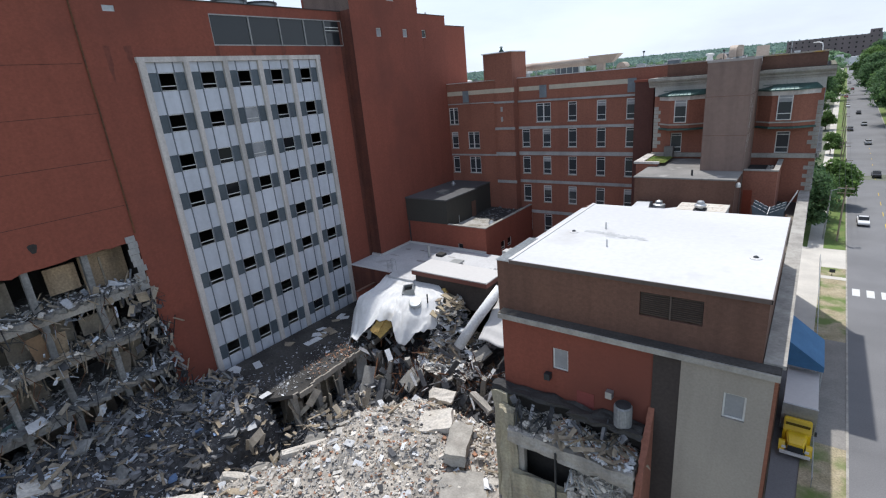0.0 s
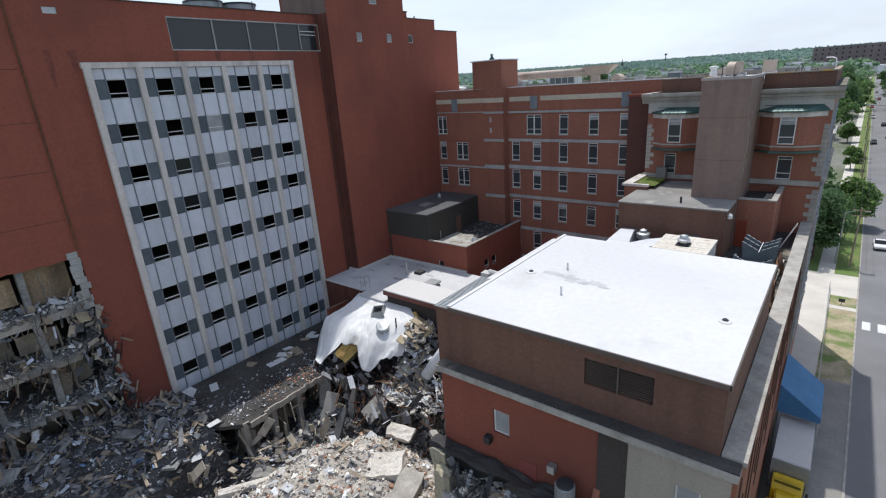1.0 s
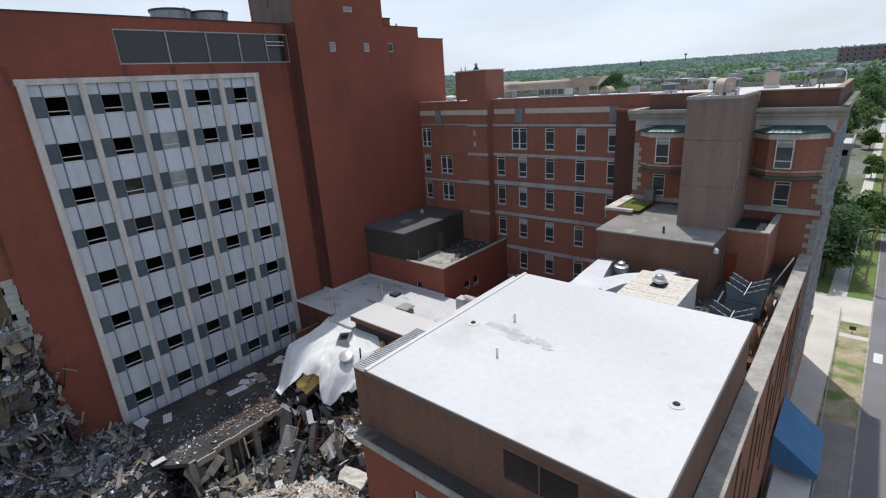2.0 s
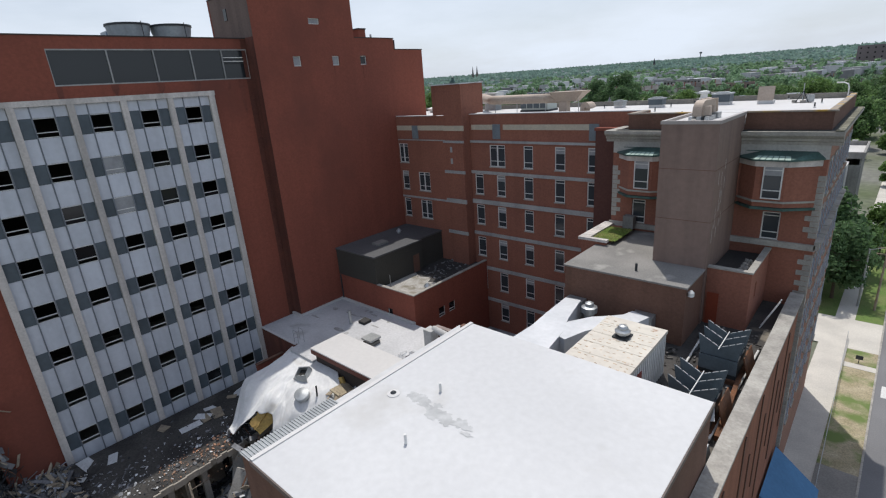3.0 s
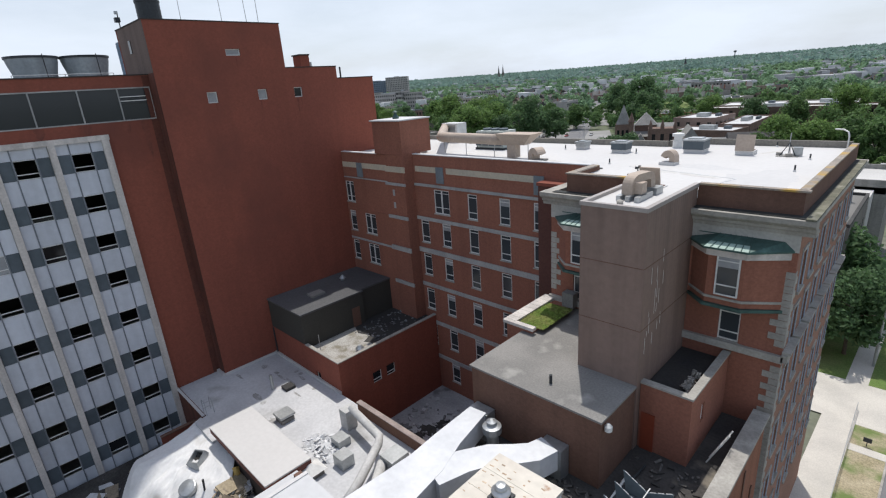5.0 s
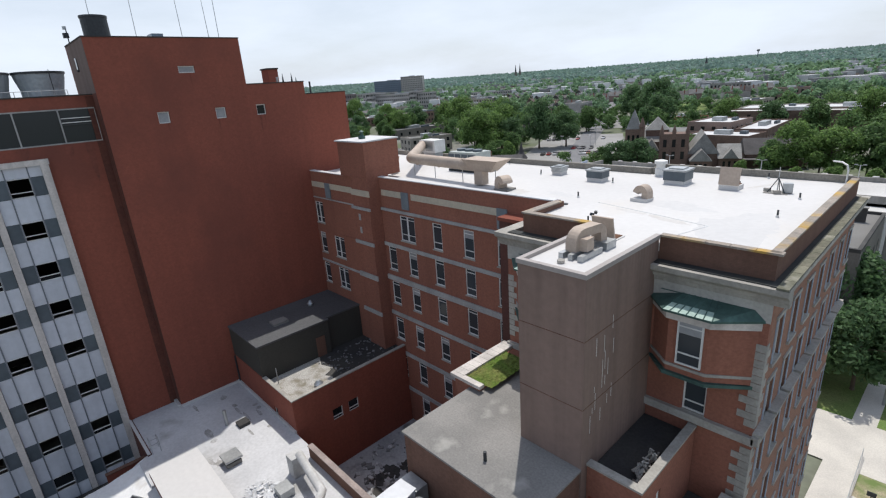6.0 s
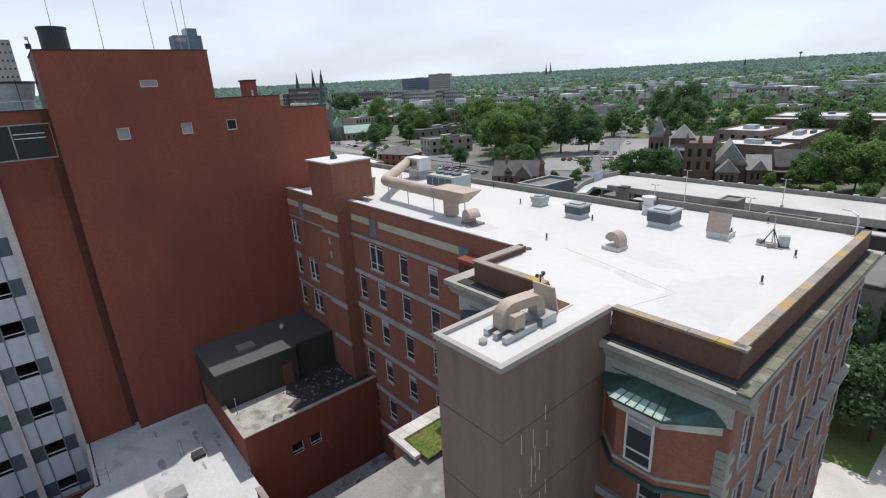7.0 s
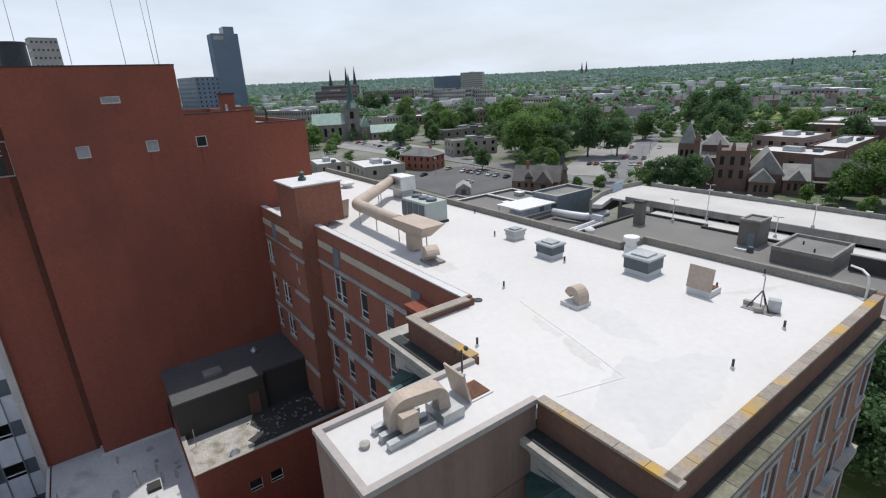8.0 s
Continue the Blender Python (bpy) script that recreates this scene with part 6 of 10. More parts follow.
g2 = thing("gooseneck_vent", "small tan hooded vent below the duct end", "roof vent", (-20.2, 65.9, RT))
part("curb", a_box(-20.9, -19.5, 65.4, 66.5, RT, RT + 0.15), M_ASPH, g2)
part("neck", hooded("v", ((-20.6, 65.95), (0.95, -0.3), [(0, RT + 0.1)] + arc(0.42, RT + 0.5, 0.42, 180, 10)), 0.9, 0.5, None, "", ""), M_TANDUCT, g2)
ac = thing("rooftop_condenser", "pale grey rooftop condenser unit with three fans", "condenser", (-29.4, 71.7, RT))
part("casing", a_box(-31.2, -27.6, 70.6, 72.8, RT + 0.2, RT + 1.9), mat("pale_green_grey_paint", (0.42, 0.46, 0.43), (0.36, 0.40, 0.38), 0.5, vary=0.1), ac)
part("skid", a_box(-31.3, -27.5, 70.5, 72.9, RT, RT + 0.2), M_DKMETAL, ac)
for x in (-30.5, -29.4, -28.3):
    part("fan_guard", lathe(bmesh.new(), x, 71.7, [(0.48, RT + 1.9), (0.48, RT + 2.1), (0.4, RT + 2.12)], 16), M_GPANEL, ac)
for x in (-30.9, -30.0, -29.1, -28.2):
    part("coil_panel", a_box(x - 0.38, x + 0.38, 70.56, 70.6, RT + 0.4, RT + 1.7), M_GPANEL, ac)
ah = thing("air_handler", "white boxy air handler at the duct's far end", "air handler", (-39, 75.5, RT))
part("casing", a_box(-40.3, -37.7, 74.6, 76.3, RT + 0.9, RT + 2.3), M_FRAME, ah)
part("base_frame", a_box(-39.9, -38.0, 74.8, 76.1, RT, RT + 0.9), M_GALV, ah)
part("panel", a_box(-39.2, -38.0, 74.56, 74.597, RT + 1.1, RT + 2.1), M_GALV, ah)
single("lean_board", hexa(bmesh.new(), pose(-35.5, 66.95, RT + 0.85, 0, 12, 8), 0.08, 1.0, 1.7), M_TANDUCT, "tan board leaning at the flue block", "board")
for x, y in ((-48.5, 73.6), (-52.0, 70.2)):
    u = thing("roof_ventilator", "low white mushroom ventilator on the far roof", "roof ventilator", (x, y, RT))
    part("curb", lathe(bmesh.new(), x, y, [(0.55, RT), (0.55, RT + 0.35)], 16), M_WHITE2, u)
    part("hood", lathe(bmesh.new(), x, y, [(0.85, RT + 0.36), (0.9, RT + 0.6), (0.4, RT + 0.75)], 16), M_FRAME, u)
for x, y in ((-1.8, 67.5), (-1.83, 72.5), (-9.8, 61.0), (-13.8, 66.4), (-14.2, 72.1), (-5.1, 78.6), (-21.6, 72.8), (-28.0, 76.2), (-5.9, 74.7)):
    u = thing("vent_pipe", "short black vent pipe with white collar", "vent pipe", (x, y, RT))
    part("collar", lathe(bmesh.new(), x, y, [(0.10, RT), (0.08, RT + 0.12)], 10), M_FRAME, u)
    part("pipe", tube(bmesh.new(), [(x, y, RT + 0.11), (x, y, RT + 0.42)], 0.055, 8), M_DKMETAL, u)
single("roof_drain", lathe(bmesh.new(), -13.5, 64.2, [(0.25, RT), (0.25, RT + 0.05), (0.1, RT + 0.08)], 12), M_DKMETAL, "flat dark roof drain", "roof drain")
# satellite frame with ballast
sf = thing("antenna_mount", "tripod antenna mount with ballast blocks and box", "antenna", (-3.4, 73.9, RT))
part("mast", tube(bmesh.new(), [(-3.4, 73.9, RT), (-3.4, 73.9, RT + 1.7)], 0.03, 6), M_GALV, sf)
for a in (90, 210, 330):
    part("leg", tube(bmesh.new(), [(-3.4 + 0.6 * math.cos(radians(a)), 73.9 + 0.6 * math.sin(radians(a)), RT), (-3.4, 73.9, RT + 1.0)], 0.03, 6), M_DKMETAL, sf)
part("mat", a_box(-4.1, -2.7, 73.4, 74.4, RT, RT + 0.04), M_ASPH, sf)
part("box", hexa(bmesh.new(), pose(-2.85, 74.0, RT + 0.36, 0, 0, 20), 0.55, 0.4, 0.6), M_GALV, sf, "grey steel box")
for k, (dx, dy) in enumerate(((-0.6, 0.1), (0.1, -0.45))):
    part("ballast", hexa(bmesh.new(), pose(-3.4 + dx, 73.9 + dy, RT + 0.14, 0, 0, 30 * k), 0.4, 0.22, 0.2), M_CONC, sf, "concrete ballast block")
lampx = thing("corner_lamp", "curved white lamp arm at the roof corner", "street lamp", (-0.5, 78.6, RT))
part("arm", tube(bmesh.new(), [(-0.5, 78.7, RT), (-0.5, 78.7, RT + 0.9), (-0.6, 78.8, RT + 1.25), (-0.95, 79.1, RT + 1.4), (-1.5, 79.4, RT + 1.4)], 0.06, 8), M_FRAME, lampx)
# exhaust set on the shaft roof
ex = thing("exhaust_fan", "tan looped exhaust duct with fan box on steel rails", "exhaust fan", (-6.7, 55.6, 32))
ST = RZ - 0.08
for x in (-7.25, -6.75, -6.25):
    part("rail", a_box(x - 0.12, x + 0.12, 54.3, 56.1, ST, ST + 0.28), M_GALV, ex)
part("fan_box", hexa(bmesh.new(), pose(-6.55, 55.2, ST + 0.62), 0.62, 0.6, 0.6), M_TANDUCT, ex)
part("loop_duct", hooded("l", ((-6.95, 54.9), (0.15, 0.99), [(0, ST + 0.25), (0, ST + 0.5)] + arc(0.5, ST + 0.6, 0.5, 180, 90, 7) + [(1.4, ST + 1.1)] + arc(1.5, ST + 0.8, 0.3, 90, 0, 5) + [(1.85, ST + 0.4), (1.85, ST + 0.1)]), 0.6, 0.42, None, "", ""), M_TANDUCT, ex)
part("curb", a_box(-7.15, -6.05, 56.35, 57.25, ST, ST + 0.4), M_GALV, ex)
single("roof_vent", lathe(bmesh.new(), -6.9, 53.8, [(0.16, ST), (0.18, ST + 0.15), (0.06, ST + 0.22)], 12), M_STONE, "small round vent cap on the shaft roof", "roof vent")
fl = thing("roof_floodlight", "small floodlights on a post on the shaft roof", "floodlight", (-8.3, 58.9, 32))
part("post", tube(bmesh.new(), [(-8.25, 58.9, ST), (-8.25, 58.9, ST + 1.0)], 0.04, 6), M_DKMETAL, fl)
for s in (-1, 1):
    part("lamp_head", hexa(bmesh.new(), pose(-8.25, 58.9 + s * 0.22, ST + 1.0, 20 * s, 0, 0), 0.13, 0.13, 0.15), M_DKMETAL, fl)

# ---- ground and street ----
def terrain(x, y):
    """The land lies level round the site and rises gently with distance, to fit the horizon in the camera's view."""
    return 0.0205 * max(0.0, math.hypot(x, y - 50) - 110)


def steps(a, b):
    out, s = [0.0], 10.0
    while out[-1] < b:
        out.append(out[-1] + s)
        s *= 1.13
    neg, s = [], 10.0
    v = 0.0
    while v > a:
        v -= s
        neg.append(v)
        s *= 1.13
    return neg[::-1] + out


bm = bmesh.new()
gx, gy2 = steps(-4600, 4600), [y + 50 for y in steps(-4600, 4600)]
grid = [[bm.verts.new((x, y, terrain(x, y) - 0.06)) for x in gx] for y in gy2]
for a, b in zip(grid, grid[1:]):
    for i in range(len(gx) - 1):
        bm.faces.new((a[i], a[i + 1], b[i + 1], b[i]))
single("ground", bm, M_LAND, "wide town ground of grass, lots and earth", "ground", kind="structure", smooth=True)


def edge_x(y):
    """The street's kerb line, slightly turned from the walls."""
    return 6.1 + (y - 74) * 0.0206


def strip(name, d0, d1, y0, y1, z, material, label, category, n=60, top=None):
    bm = bmesh.new()
    prev = None
    for i in range(n + 1):
        y = y0 + (y1 - y0) * i / n
        zz = max(z, terrain(edge_x(y), y) + z)
        row = [bm.verts.new((edge_x(y) + d0, y, zz)), bm.verts.new((edge_x(y) + d1, y, zz)), bm.verts.new((edge_x(y) + d1, y, zz - 0.3)), bm.verts.new((edge_x(y) + d0, y, zz - 0.3))]
        if prev:
            for k in range(4):
                bm.faces.new((prev[k], prev[(k + 1) % 4], row[(k + 1) % 4], row[k]))
        prev = row
    return single(name, bm, material, label, category, kind="structure")


strip("road", 0.0, 11.5, -120, 1500, 0.0, M_ROAD, "worn grey asphalt street", "road", 120)
strip("kerb", -0.18, -0.003, -120, 700, 0.13, M_CONC, "concrete kerb", "kerb", 80)
strip("kerb", 11.503, 11.7, -120, 700, 0.13, M_CONC, "concrete kerb", "kerb", 80)
strip("verge", -3.2, -0.183, 10, 92, 0.10, M_GRASS, "patchy dry grass verge", "verge", 30)
strip("verge", -3.2, -0.183, 101.5, 700, 0.10, M_LAWN, "green grass verge", "verge", 60)
strip("verge", 11.703, 15.0, -120, 700, 0.10, M_LAWN, "green grass verge", "verge", 60)
strip("pavement", -6.2, -3.203, 62, 92, 0.09, M_PAVE, "pale concrete footpath", "pavement", 30)
strip("pavement", -9.5, -0.183, 92, 101.5, 0.09, M_PAVE, "pale concrete driveway apron", "pavement", 10)
strip("pavement", -5.4, -3.203, 101.5, 700, 0.09, M_PAVE, "pale concrete footpath", "pavement", 60)
strip("pavement", -3.2, -0.183, 46, 66.5, 0.104, mat("dark_pavement", (0.27, 0.255, 0.235), (0.21, 0.20, 0.185), 0.92, big=0.3, fine=7, vary=0.2), "dark grey concrete pavement", "pavement", 10)
strip("pavement", 15.003, 17.0, -120, 700, 0.09, M_PAVE, "pale concrete footpath", "pavement", 60)
single("driveway", a_box(0.26, 2.85, 20, 62, -0.3, 0.05), M_ROAD, "dark asphalt loading lane beside the wall", "driveway", kind="structure")
strip("lawn", -14.0, -5.403, 101.5, 143, 0.08, M_LAWN, "shaded green lawn under the trees", "lawn", 20)

# ---- demolition site ----
M_RUB = mat("pale_rubble", (0.63, 0.595, 0.54), (0.50, 0.465, 0.41), 0.95, big=0.5, fine=5, bump=0.3, vary=0.3, island=0.35)
M_RUBR = mat("brick_rubble", (0.40, 0.20, 0.12), (0.36, 0.23, 0.16), 0.95, big=0.5, fine=5, bump=0.3, vary=0.3, island=0.35)
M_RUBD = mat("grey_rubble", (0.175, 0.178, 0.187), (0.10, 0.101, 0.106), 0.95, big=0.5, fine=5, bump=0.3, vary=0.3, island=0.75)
M_RUBW = mat("white_rubble", (0.68, 0.69, 0.70), (0.55, 0.56, 0.57), 0.9, big=0.5, fine=5, bump=0.2, vary=0.2, island=0.25)
M_RUBBL = mat("bluish_white_rubble", (0.60, 0.65, 0.72), (0.44, 0.48, 0.55), 0.9, big=0.5, fine=5, bump=0.2, vary=0.25, island=0.3)
M_BLUESC = mat("blue_plastic_scrap", (0.16, 0.25, 0.42), (0.11, 0.18, 0.32), 0.6, big=0.8, fine=5, bump=0.2, vary=0.2, island=0.3)
M_WOOD = mat("splintered_wood", (0.36, 0.30, 0.22), (0.24, 0.20, 0.15), 0.9, big=0.8, fine=6, bump=0.2, vary=0.3, island=0.3)
M_DIRT = mat("rubble_dust", (0.52, 0.48, 0.42), (0.34, 0.31, 0.275), 0.98, big=0.35, fine=3.0, bump=0.6, vary=0.4)


def smooth01(t):
    t = min(1.0, max(0.0, t))
    return t * t * (3 - 2 * t)


def heap(x, y):
    """Height of the rubble."""
    wedge = x - (-31.0 + 0.30 * (y - 18))
    plateau = 4.6 * smooth01((wedge + 0.6) / 1.6) * smooth01((32.0 - y) / 5.0) * smooth01((y + 6) / 10) * smooth01((-4.5 - x) / 8.5)
    plateau += 0.8 * math.exp(-((x + 24) / 5) ** 2 - ((y - 23) / 5) ** 2)
    west = 4.9 * smooth01((-36.0 - x) / 9.5) * smooth01((23.5 - y) / 5) + 1.2 * smooth01((-34.5 - x) / 4) * smooth01((19 - y) / 4)
    west += 2.0 * math.exp(-((x + 34.2) / 2.2) ** 2) * smooth01((y - 19) / 3) * smooth01((34 - y) / 3) + (0.9 * noise.noise((x * 0.45, y * 0.45, 12)) + 0.6 * noise.noise((x * 1.2, y * 1.2, 2))) * smooth01((-31 - x) / 3)
    north = 3.4 * smooth01((y - 31.0) / 6.0) * smooth01((x + 40) / 4)
    rough = 0.75 * noise.noise((x * 0.28, y * 0.28, 0)) + 0.45 * noise.noise((x * 0.8, y * 0.8, 3)) + 0.2 * noise.noise((x * 2.2, y * 2.2, 7))
    ramp = 6.5 * smooth01((21.8 - y) / 1.6) * smooth01((y - 10) / 7.5) * smooth01((-36.0 - x) / 2.4)
    rim = smooth01((-4.2 - x) / 3.0) * smooth01((y + 17.5) / 4.0)
    return max(0.15, (1.1 + plateau + west + north + rough) * rim, (ramp + 0.7 * rough) * rim) - 0.25 * (1 - rim)


# Sunlit side of the site; steers where rubble colours are pale or dark.
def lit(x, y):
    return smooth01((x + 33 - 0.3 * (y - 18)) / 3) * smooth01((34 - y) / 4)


bm = bmesh.new()
nx, ny = 190, 190
hv = [[bm.verts.new((x, y, heap(x, y))) for x in (-47.5 + 43.4 * i / nx for i in range(nx + 1))] for y in (-18 + 59 * j / ny for j in range(ny + 1))]
for a, b in zip(hv, hv[1:]):
    for i in range(nx):
        bm.faces.new((a[i], a[i + 1], b[i + 1], b[i]))
bmx = mesh_of("rubble_bed", bm, M_DIRT)
# Darker bed where lit is low: the shade is put into its colour.
bmx.materials.append(mat("shade_dark_debris", (0.115, 0.114, 0.117), (0.065, 0.065, 0.068), 0.98, big=0.6, fine=3.0, bump=0.6, vary=0.5))
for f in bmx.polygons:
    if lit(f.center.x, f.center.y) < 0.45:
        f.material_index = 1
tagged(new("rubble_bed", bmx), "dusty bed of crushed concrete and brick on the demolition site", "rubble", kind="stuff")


def chunks(name, count, region, size, material, label, seed, flat=0.5, lift=0.05, long=1.0):
    r = random.Random(seed)
    V, F = [], []
    base = ((0, 3, 2, 1), (4, 5, 6, 7), (0, 1, 5, 4), (1, 2, 6, 5), (2, 3, 7, 6), (3, 0, 4, 7))
    while len(F) < count * 6:
        x, y = r.uniform(region[0], region[1]), r.uniform(region[2], region[3])
        keep = region[4](x, y) if len(region) > 4 else 1.0
        if r.random() > keep:
            continue
        s = size[0] * (size[1] / size[0]) ** (r.random() ** 2.2)
        sx, sy, sz = s * r.uniform(0.7, 1.3) * long, s * r.uniform(0.5, 1.0), s * flat * r.uniform(0.4, 1.2)
        z = (region[5](x, y) if len(region) > 5 else heap(x, y)) + lift + sz * 0.2
        m = Matrix.Translation((x, y, z)) @ Euler((r.gauss(0, 0.45), r.gauss(0, 0.45), r.random() * 6.3)).to_matrix().to_4x4()
        k = len(V)
        for q in range(8):
            i, j, h = ((-1, -1), (1, -1), (1, 1), (-1, 1))[q % 4] + ((-1, 1)[q // 4],)
            V.append(m @ Vector((i * sx / 2 * r.uniform(0.65, 1.1), j * sy / 2 * r.uniform(0.65, 1.1), h * sz / 2 * r.uniform(0.6, 1.1))))
        F += [tuple(k + c for c in q) for q in base]
    me = bpy.data.meshes.new(name)
    me.from_pydata(V, [], F)
    me.materials.append(material)
    return tagged(new(name, me), label, "rubble", kind="stuff")


SITE = (-47, -14.6, -12, 37)
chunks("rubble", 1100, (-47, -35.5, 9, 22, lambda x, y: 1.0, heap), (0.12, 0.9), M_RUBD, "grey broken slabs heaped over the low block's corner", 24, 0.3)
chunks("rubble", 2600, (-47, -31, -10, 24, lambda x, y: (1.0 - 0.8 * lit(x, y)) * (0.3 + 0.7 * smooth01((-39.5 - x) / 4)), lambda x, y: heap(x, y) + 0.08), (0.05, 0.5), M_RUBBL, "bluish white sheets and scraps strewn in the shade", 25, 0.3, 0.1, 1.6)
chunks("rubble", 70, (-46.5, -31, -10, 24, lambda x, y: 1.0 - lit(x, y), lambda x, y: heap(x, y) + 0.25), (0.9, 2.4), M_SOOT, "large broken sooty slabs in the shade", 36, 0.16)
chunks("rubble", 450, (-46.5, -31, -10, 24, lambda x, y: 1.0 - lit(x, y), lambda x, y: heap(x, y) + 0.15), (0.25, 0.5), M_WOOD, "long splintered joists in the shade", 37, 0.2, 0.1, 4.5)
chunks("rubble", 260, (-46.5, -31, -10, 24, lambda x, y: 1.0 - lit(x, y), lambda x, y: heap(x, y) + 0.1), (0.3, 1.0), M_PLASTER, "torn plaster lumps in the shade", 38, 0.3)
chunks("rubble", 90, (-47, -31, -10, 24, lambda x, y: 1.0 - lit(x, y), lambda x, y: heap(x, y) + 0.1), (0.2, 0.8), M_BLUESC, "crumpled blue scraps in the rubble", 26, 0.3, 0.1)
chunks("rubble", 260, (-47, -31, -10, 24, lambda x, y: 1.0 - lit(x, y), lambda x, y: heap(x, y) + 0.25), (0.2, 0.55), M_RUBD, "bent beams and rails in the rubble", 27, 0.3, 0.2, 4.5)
chunks("rubble", 1500, (-14.6, -5.0, -9, 20.4, lambda x, y: smooth01((-5 - x) / 4), heap), (0.08, 0.5), M_RUB, "broken pale rubble spilling past the hall", 28, 0.6)
chunks("rubble", 500, (-14.6, -5.0, -9, 20.4, lambda x, y: smooth01((-5 - x) / 4), heap), (0.08, 0.5), M_RUBR, "broken brick rubble spilling past the hall", 29, 0.6)
chunks("rubble", 17000, SITE + (lambda x, y: 0.12 + lit(x, y),), (0.04, 0.22), M_RUB, "small broken concrete fragments", 16, 0.7)
chunks("rubble", 11000, SITE + (lambda x, y: 0.5 + 0.3 * lit(x, y),), (0.05, 0.26), M_RUBD, "small grey fragments", 17, 0.7)
chunks("rubble", 5000, SITE + (lambda x, y: 0.6,), (0.04, 0.2), M_RUBW, "small white fragments", 18, 0.4)
chunks("rubble", 4200, SITE + (lambda x, y: 0.22 + lit(x, y),), (0.09, 0.7), M_RUB, "broken pale concrete rubble", 11)
chunks("rubble", 4200, SITE + (lambda x, y: 0.06 + lit(x, y),), (0.06, 0.36), M_RUBR, "broken red and orange brick rubble", 12)
# Dark grey pieces gather where lit is low, deepening the painted shade.
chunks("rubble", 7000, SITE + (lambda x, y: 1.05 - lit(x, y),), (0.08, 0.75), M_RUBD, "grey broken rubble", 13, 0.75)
chunks("rubble", 2600, SITE + (lambda x, y: 0.6,), (0.08, 0.85), M_RUBW, "white plaster and board fragments", 14, 0.12)
chunks("rubble", 1200, SITE + (lambda x, y: 1.1 - 0.7 * lit(x, y),), (0.12, 0.6), M_WOOD, "splintered boards and laths", 15, 0.18, 0.15, 3.2)

# roof of the low block before the curtain wall, with its broken edge
lb = thing("broken_low_block", "low block with dusty dark roof and torn open side", "building", (-41, 29, 0))


def broken_x(y):
    return -36.0 - 0.05 * (y - 22) + 0.55 * noise.noise((y * 0.5, 0, 2)) + 0.3 * noise.noise((y * 1.9, 0, 5)) - 7.5 * smooth01((22.5 - y) / 5.5)


bm = bmesh.new()
n = 44
ys = [17.4 + 22.6 * i / n for i in range(n + 1)]
A = [bm.verts.new((broken_x(y), y, 6.2 - 0.5 * smooth01((22 - y) / 4))) for y in ys]
B = [bm.verts.new((broken_x(y) - 0.15, y, 5.75 - 0.5 * smooth01((22 - y) / 4))) for y in ys]
C = [bm.verts.new((-45.75, y, 6.45)) for y in ys]
D = [bm.verts.new((-45.75, y, 5.9)) for y in ys]
for i in range(n):
    bm.faces.new((A[i], A[i + 1], B[i + 1], B[i]))
    bm.faces.new((A[i], C[i], C[i + 1], A[i + 1]))
    bm.faces.new((B[i], B[i + 1], D[i + 1], D[i]))
part("roof_slab", bm, mat("dusty_black_roof", (0.036, 0.034, 0.033), (0.075, 0.071, 0.066), 0.95, big=0.35, fine=6, vary=0.4, bump=0.3), lb, "dusty dark roof slab")
bm = bmesh.new()
for i in range(n):
    y = ys[i]
    if y > 22:
        hexa(bm, Matrix.Translation((broken_x(y) + 0.06, y + 0.26, 5.95)) @ Euler((0, 0, 0.3 * noise.noise((y, 1, 1)))).to_matrix().to_4x4(), 0.16, 0.56, 0.55)
part("roof_edge", bm, M_TAN, lb, "pale broken roof edge")
for i, y in enumerate((19.5, 22.4, 25.3, 28.2, 31.0, 33.8)):
    x = broken_x(y) - 0.8
    part("column", hexa(bmesh.new(), pose(x, y, 3.4, rng.uniform(-4, 4), rng.uniform(-4, 4), 0), 0.5, 0.5, 4.9), M_CONC, lb, "broken concrete column")
    if i < 5:
        part("partition", a_box(x - 3.5 + rng.random(), x - 3.3 + rng.random() + 0.4, y + 0.4, y + 2.5, 1.0, 5.6 - rng.random()), M_PLASTER, lb, "exposed plaster partition")
        if i % 2 == 0:
            part("partition", a_box(x - 2.2, x - 0.2, y + 1.3, y + 1.45, 1.0, 5.2), M_PLASTER, lb, "torn plaster partition")
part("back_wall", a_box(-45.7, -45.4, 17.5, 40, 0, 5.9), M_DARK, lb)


chunks("rubble", 1500, (-45.6, -36.6, 17.4, 34, lambda x, y: 0.25 + 0.75 * smooth01((25 - y) / 5), lambda x, y: 6.3 if x < broken_x(y) else heap(x, y)), (0.06, 0.45), M_RUBD, "grey debris over the low roof", 21, 0.3, 0.0)
chunks("rubble", 600, (-45.4, -36.6, 18, 36, lambda x, y: 0.7, lambda x, y: 6.3 if x < broken_x(y) else heap(x, y)), (0.05, 0.4), M_RUBW, "white scraps strewn over the low roof", 22, 0.15, 0.0)
chunks("rubble", 200, (-39.0, -36.0, 25, 31.5, lambda x, y: 1.0, lambda x, y: 6.25 if x < broken_x(y) else 5.0), (0.05, 0.3), M_RUBR, "brick fragments along the broken roof edge", 23, 0.5, 0.05)
for i in range(16):
    x, y = rng.uniform(-45, -38), rng.uniform(19, 36)
    s = rng.uniform(0.5, 1.3)
    single("board", hexa(bmesh.new(), pose(x, y, 6.42, rng.uniform(-6, 6), rng.uniform(-6, 6), rng.uniform(0, 180)), s * 1.5, s * 0.8, 0.04), M_RUBW if i % 3 else M_WOOD,
           "pale loose board lying on the low roof", "board", "loose boards on the low roof")

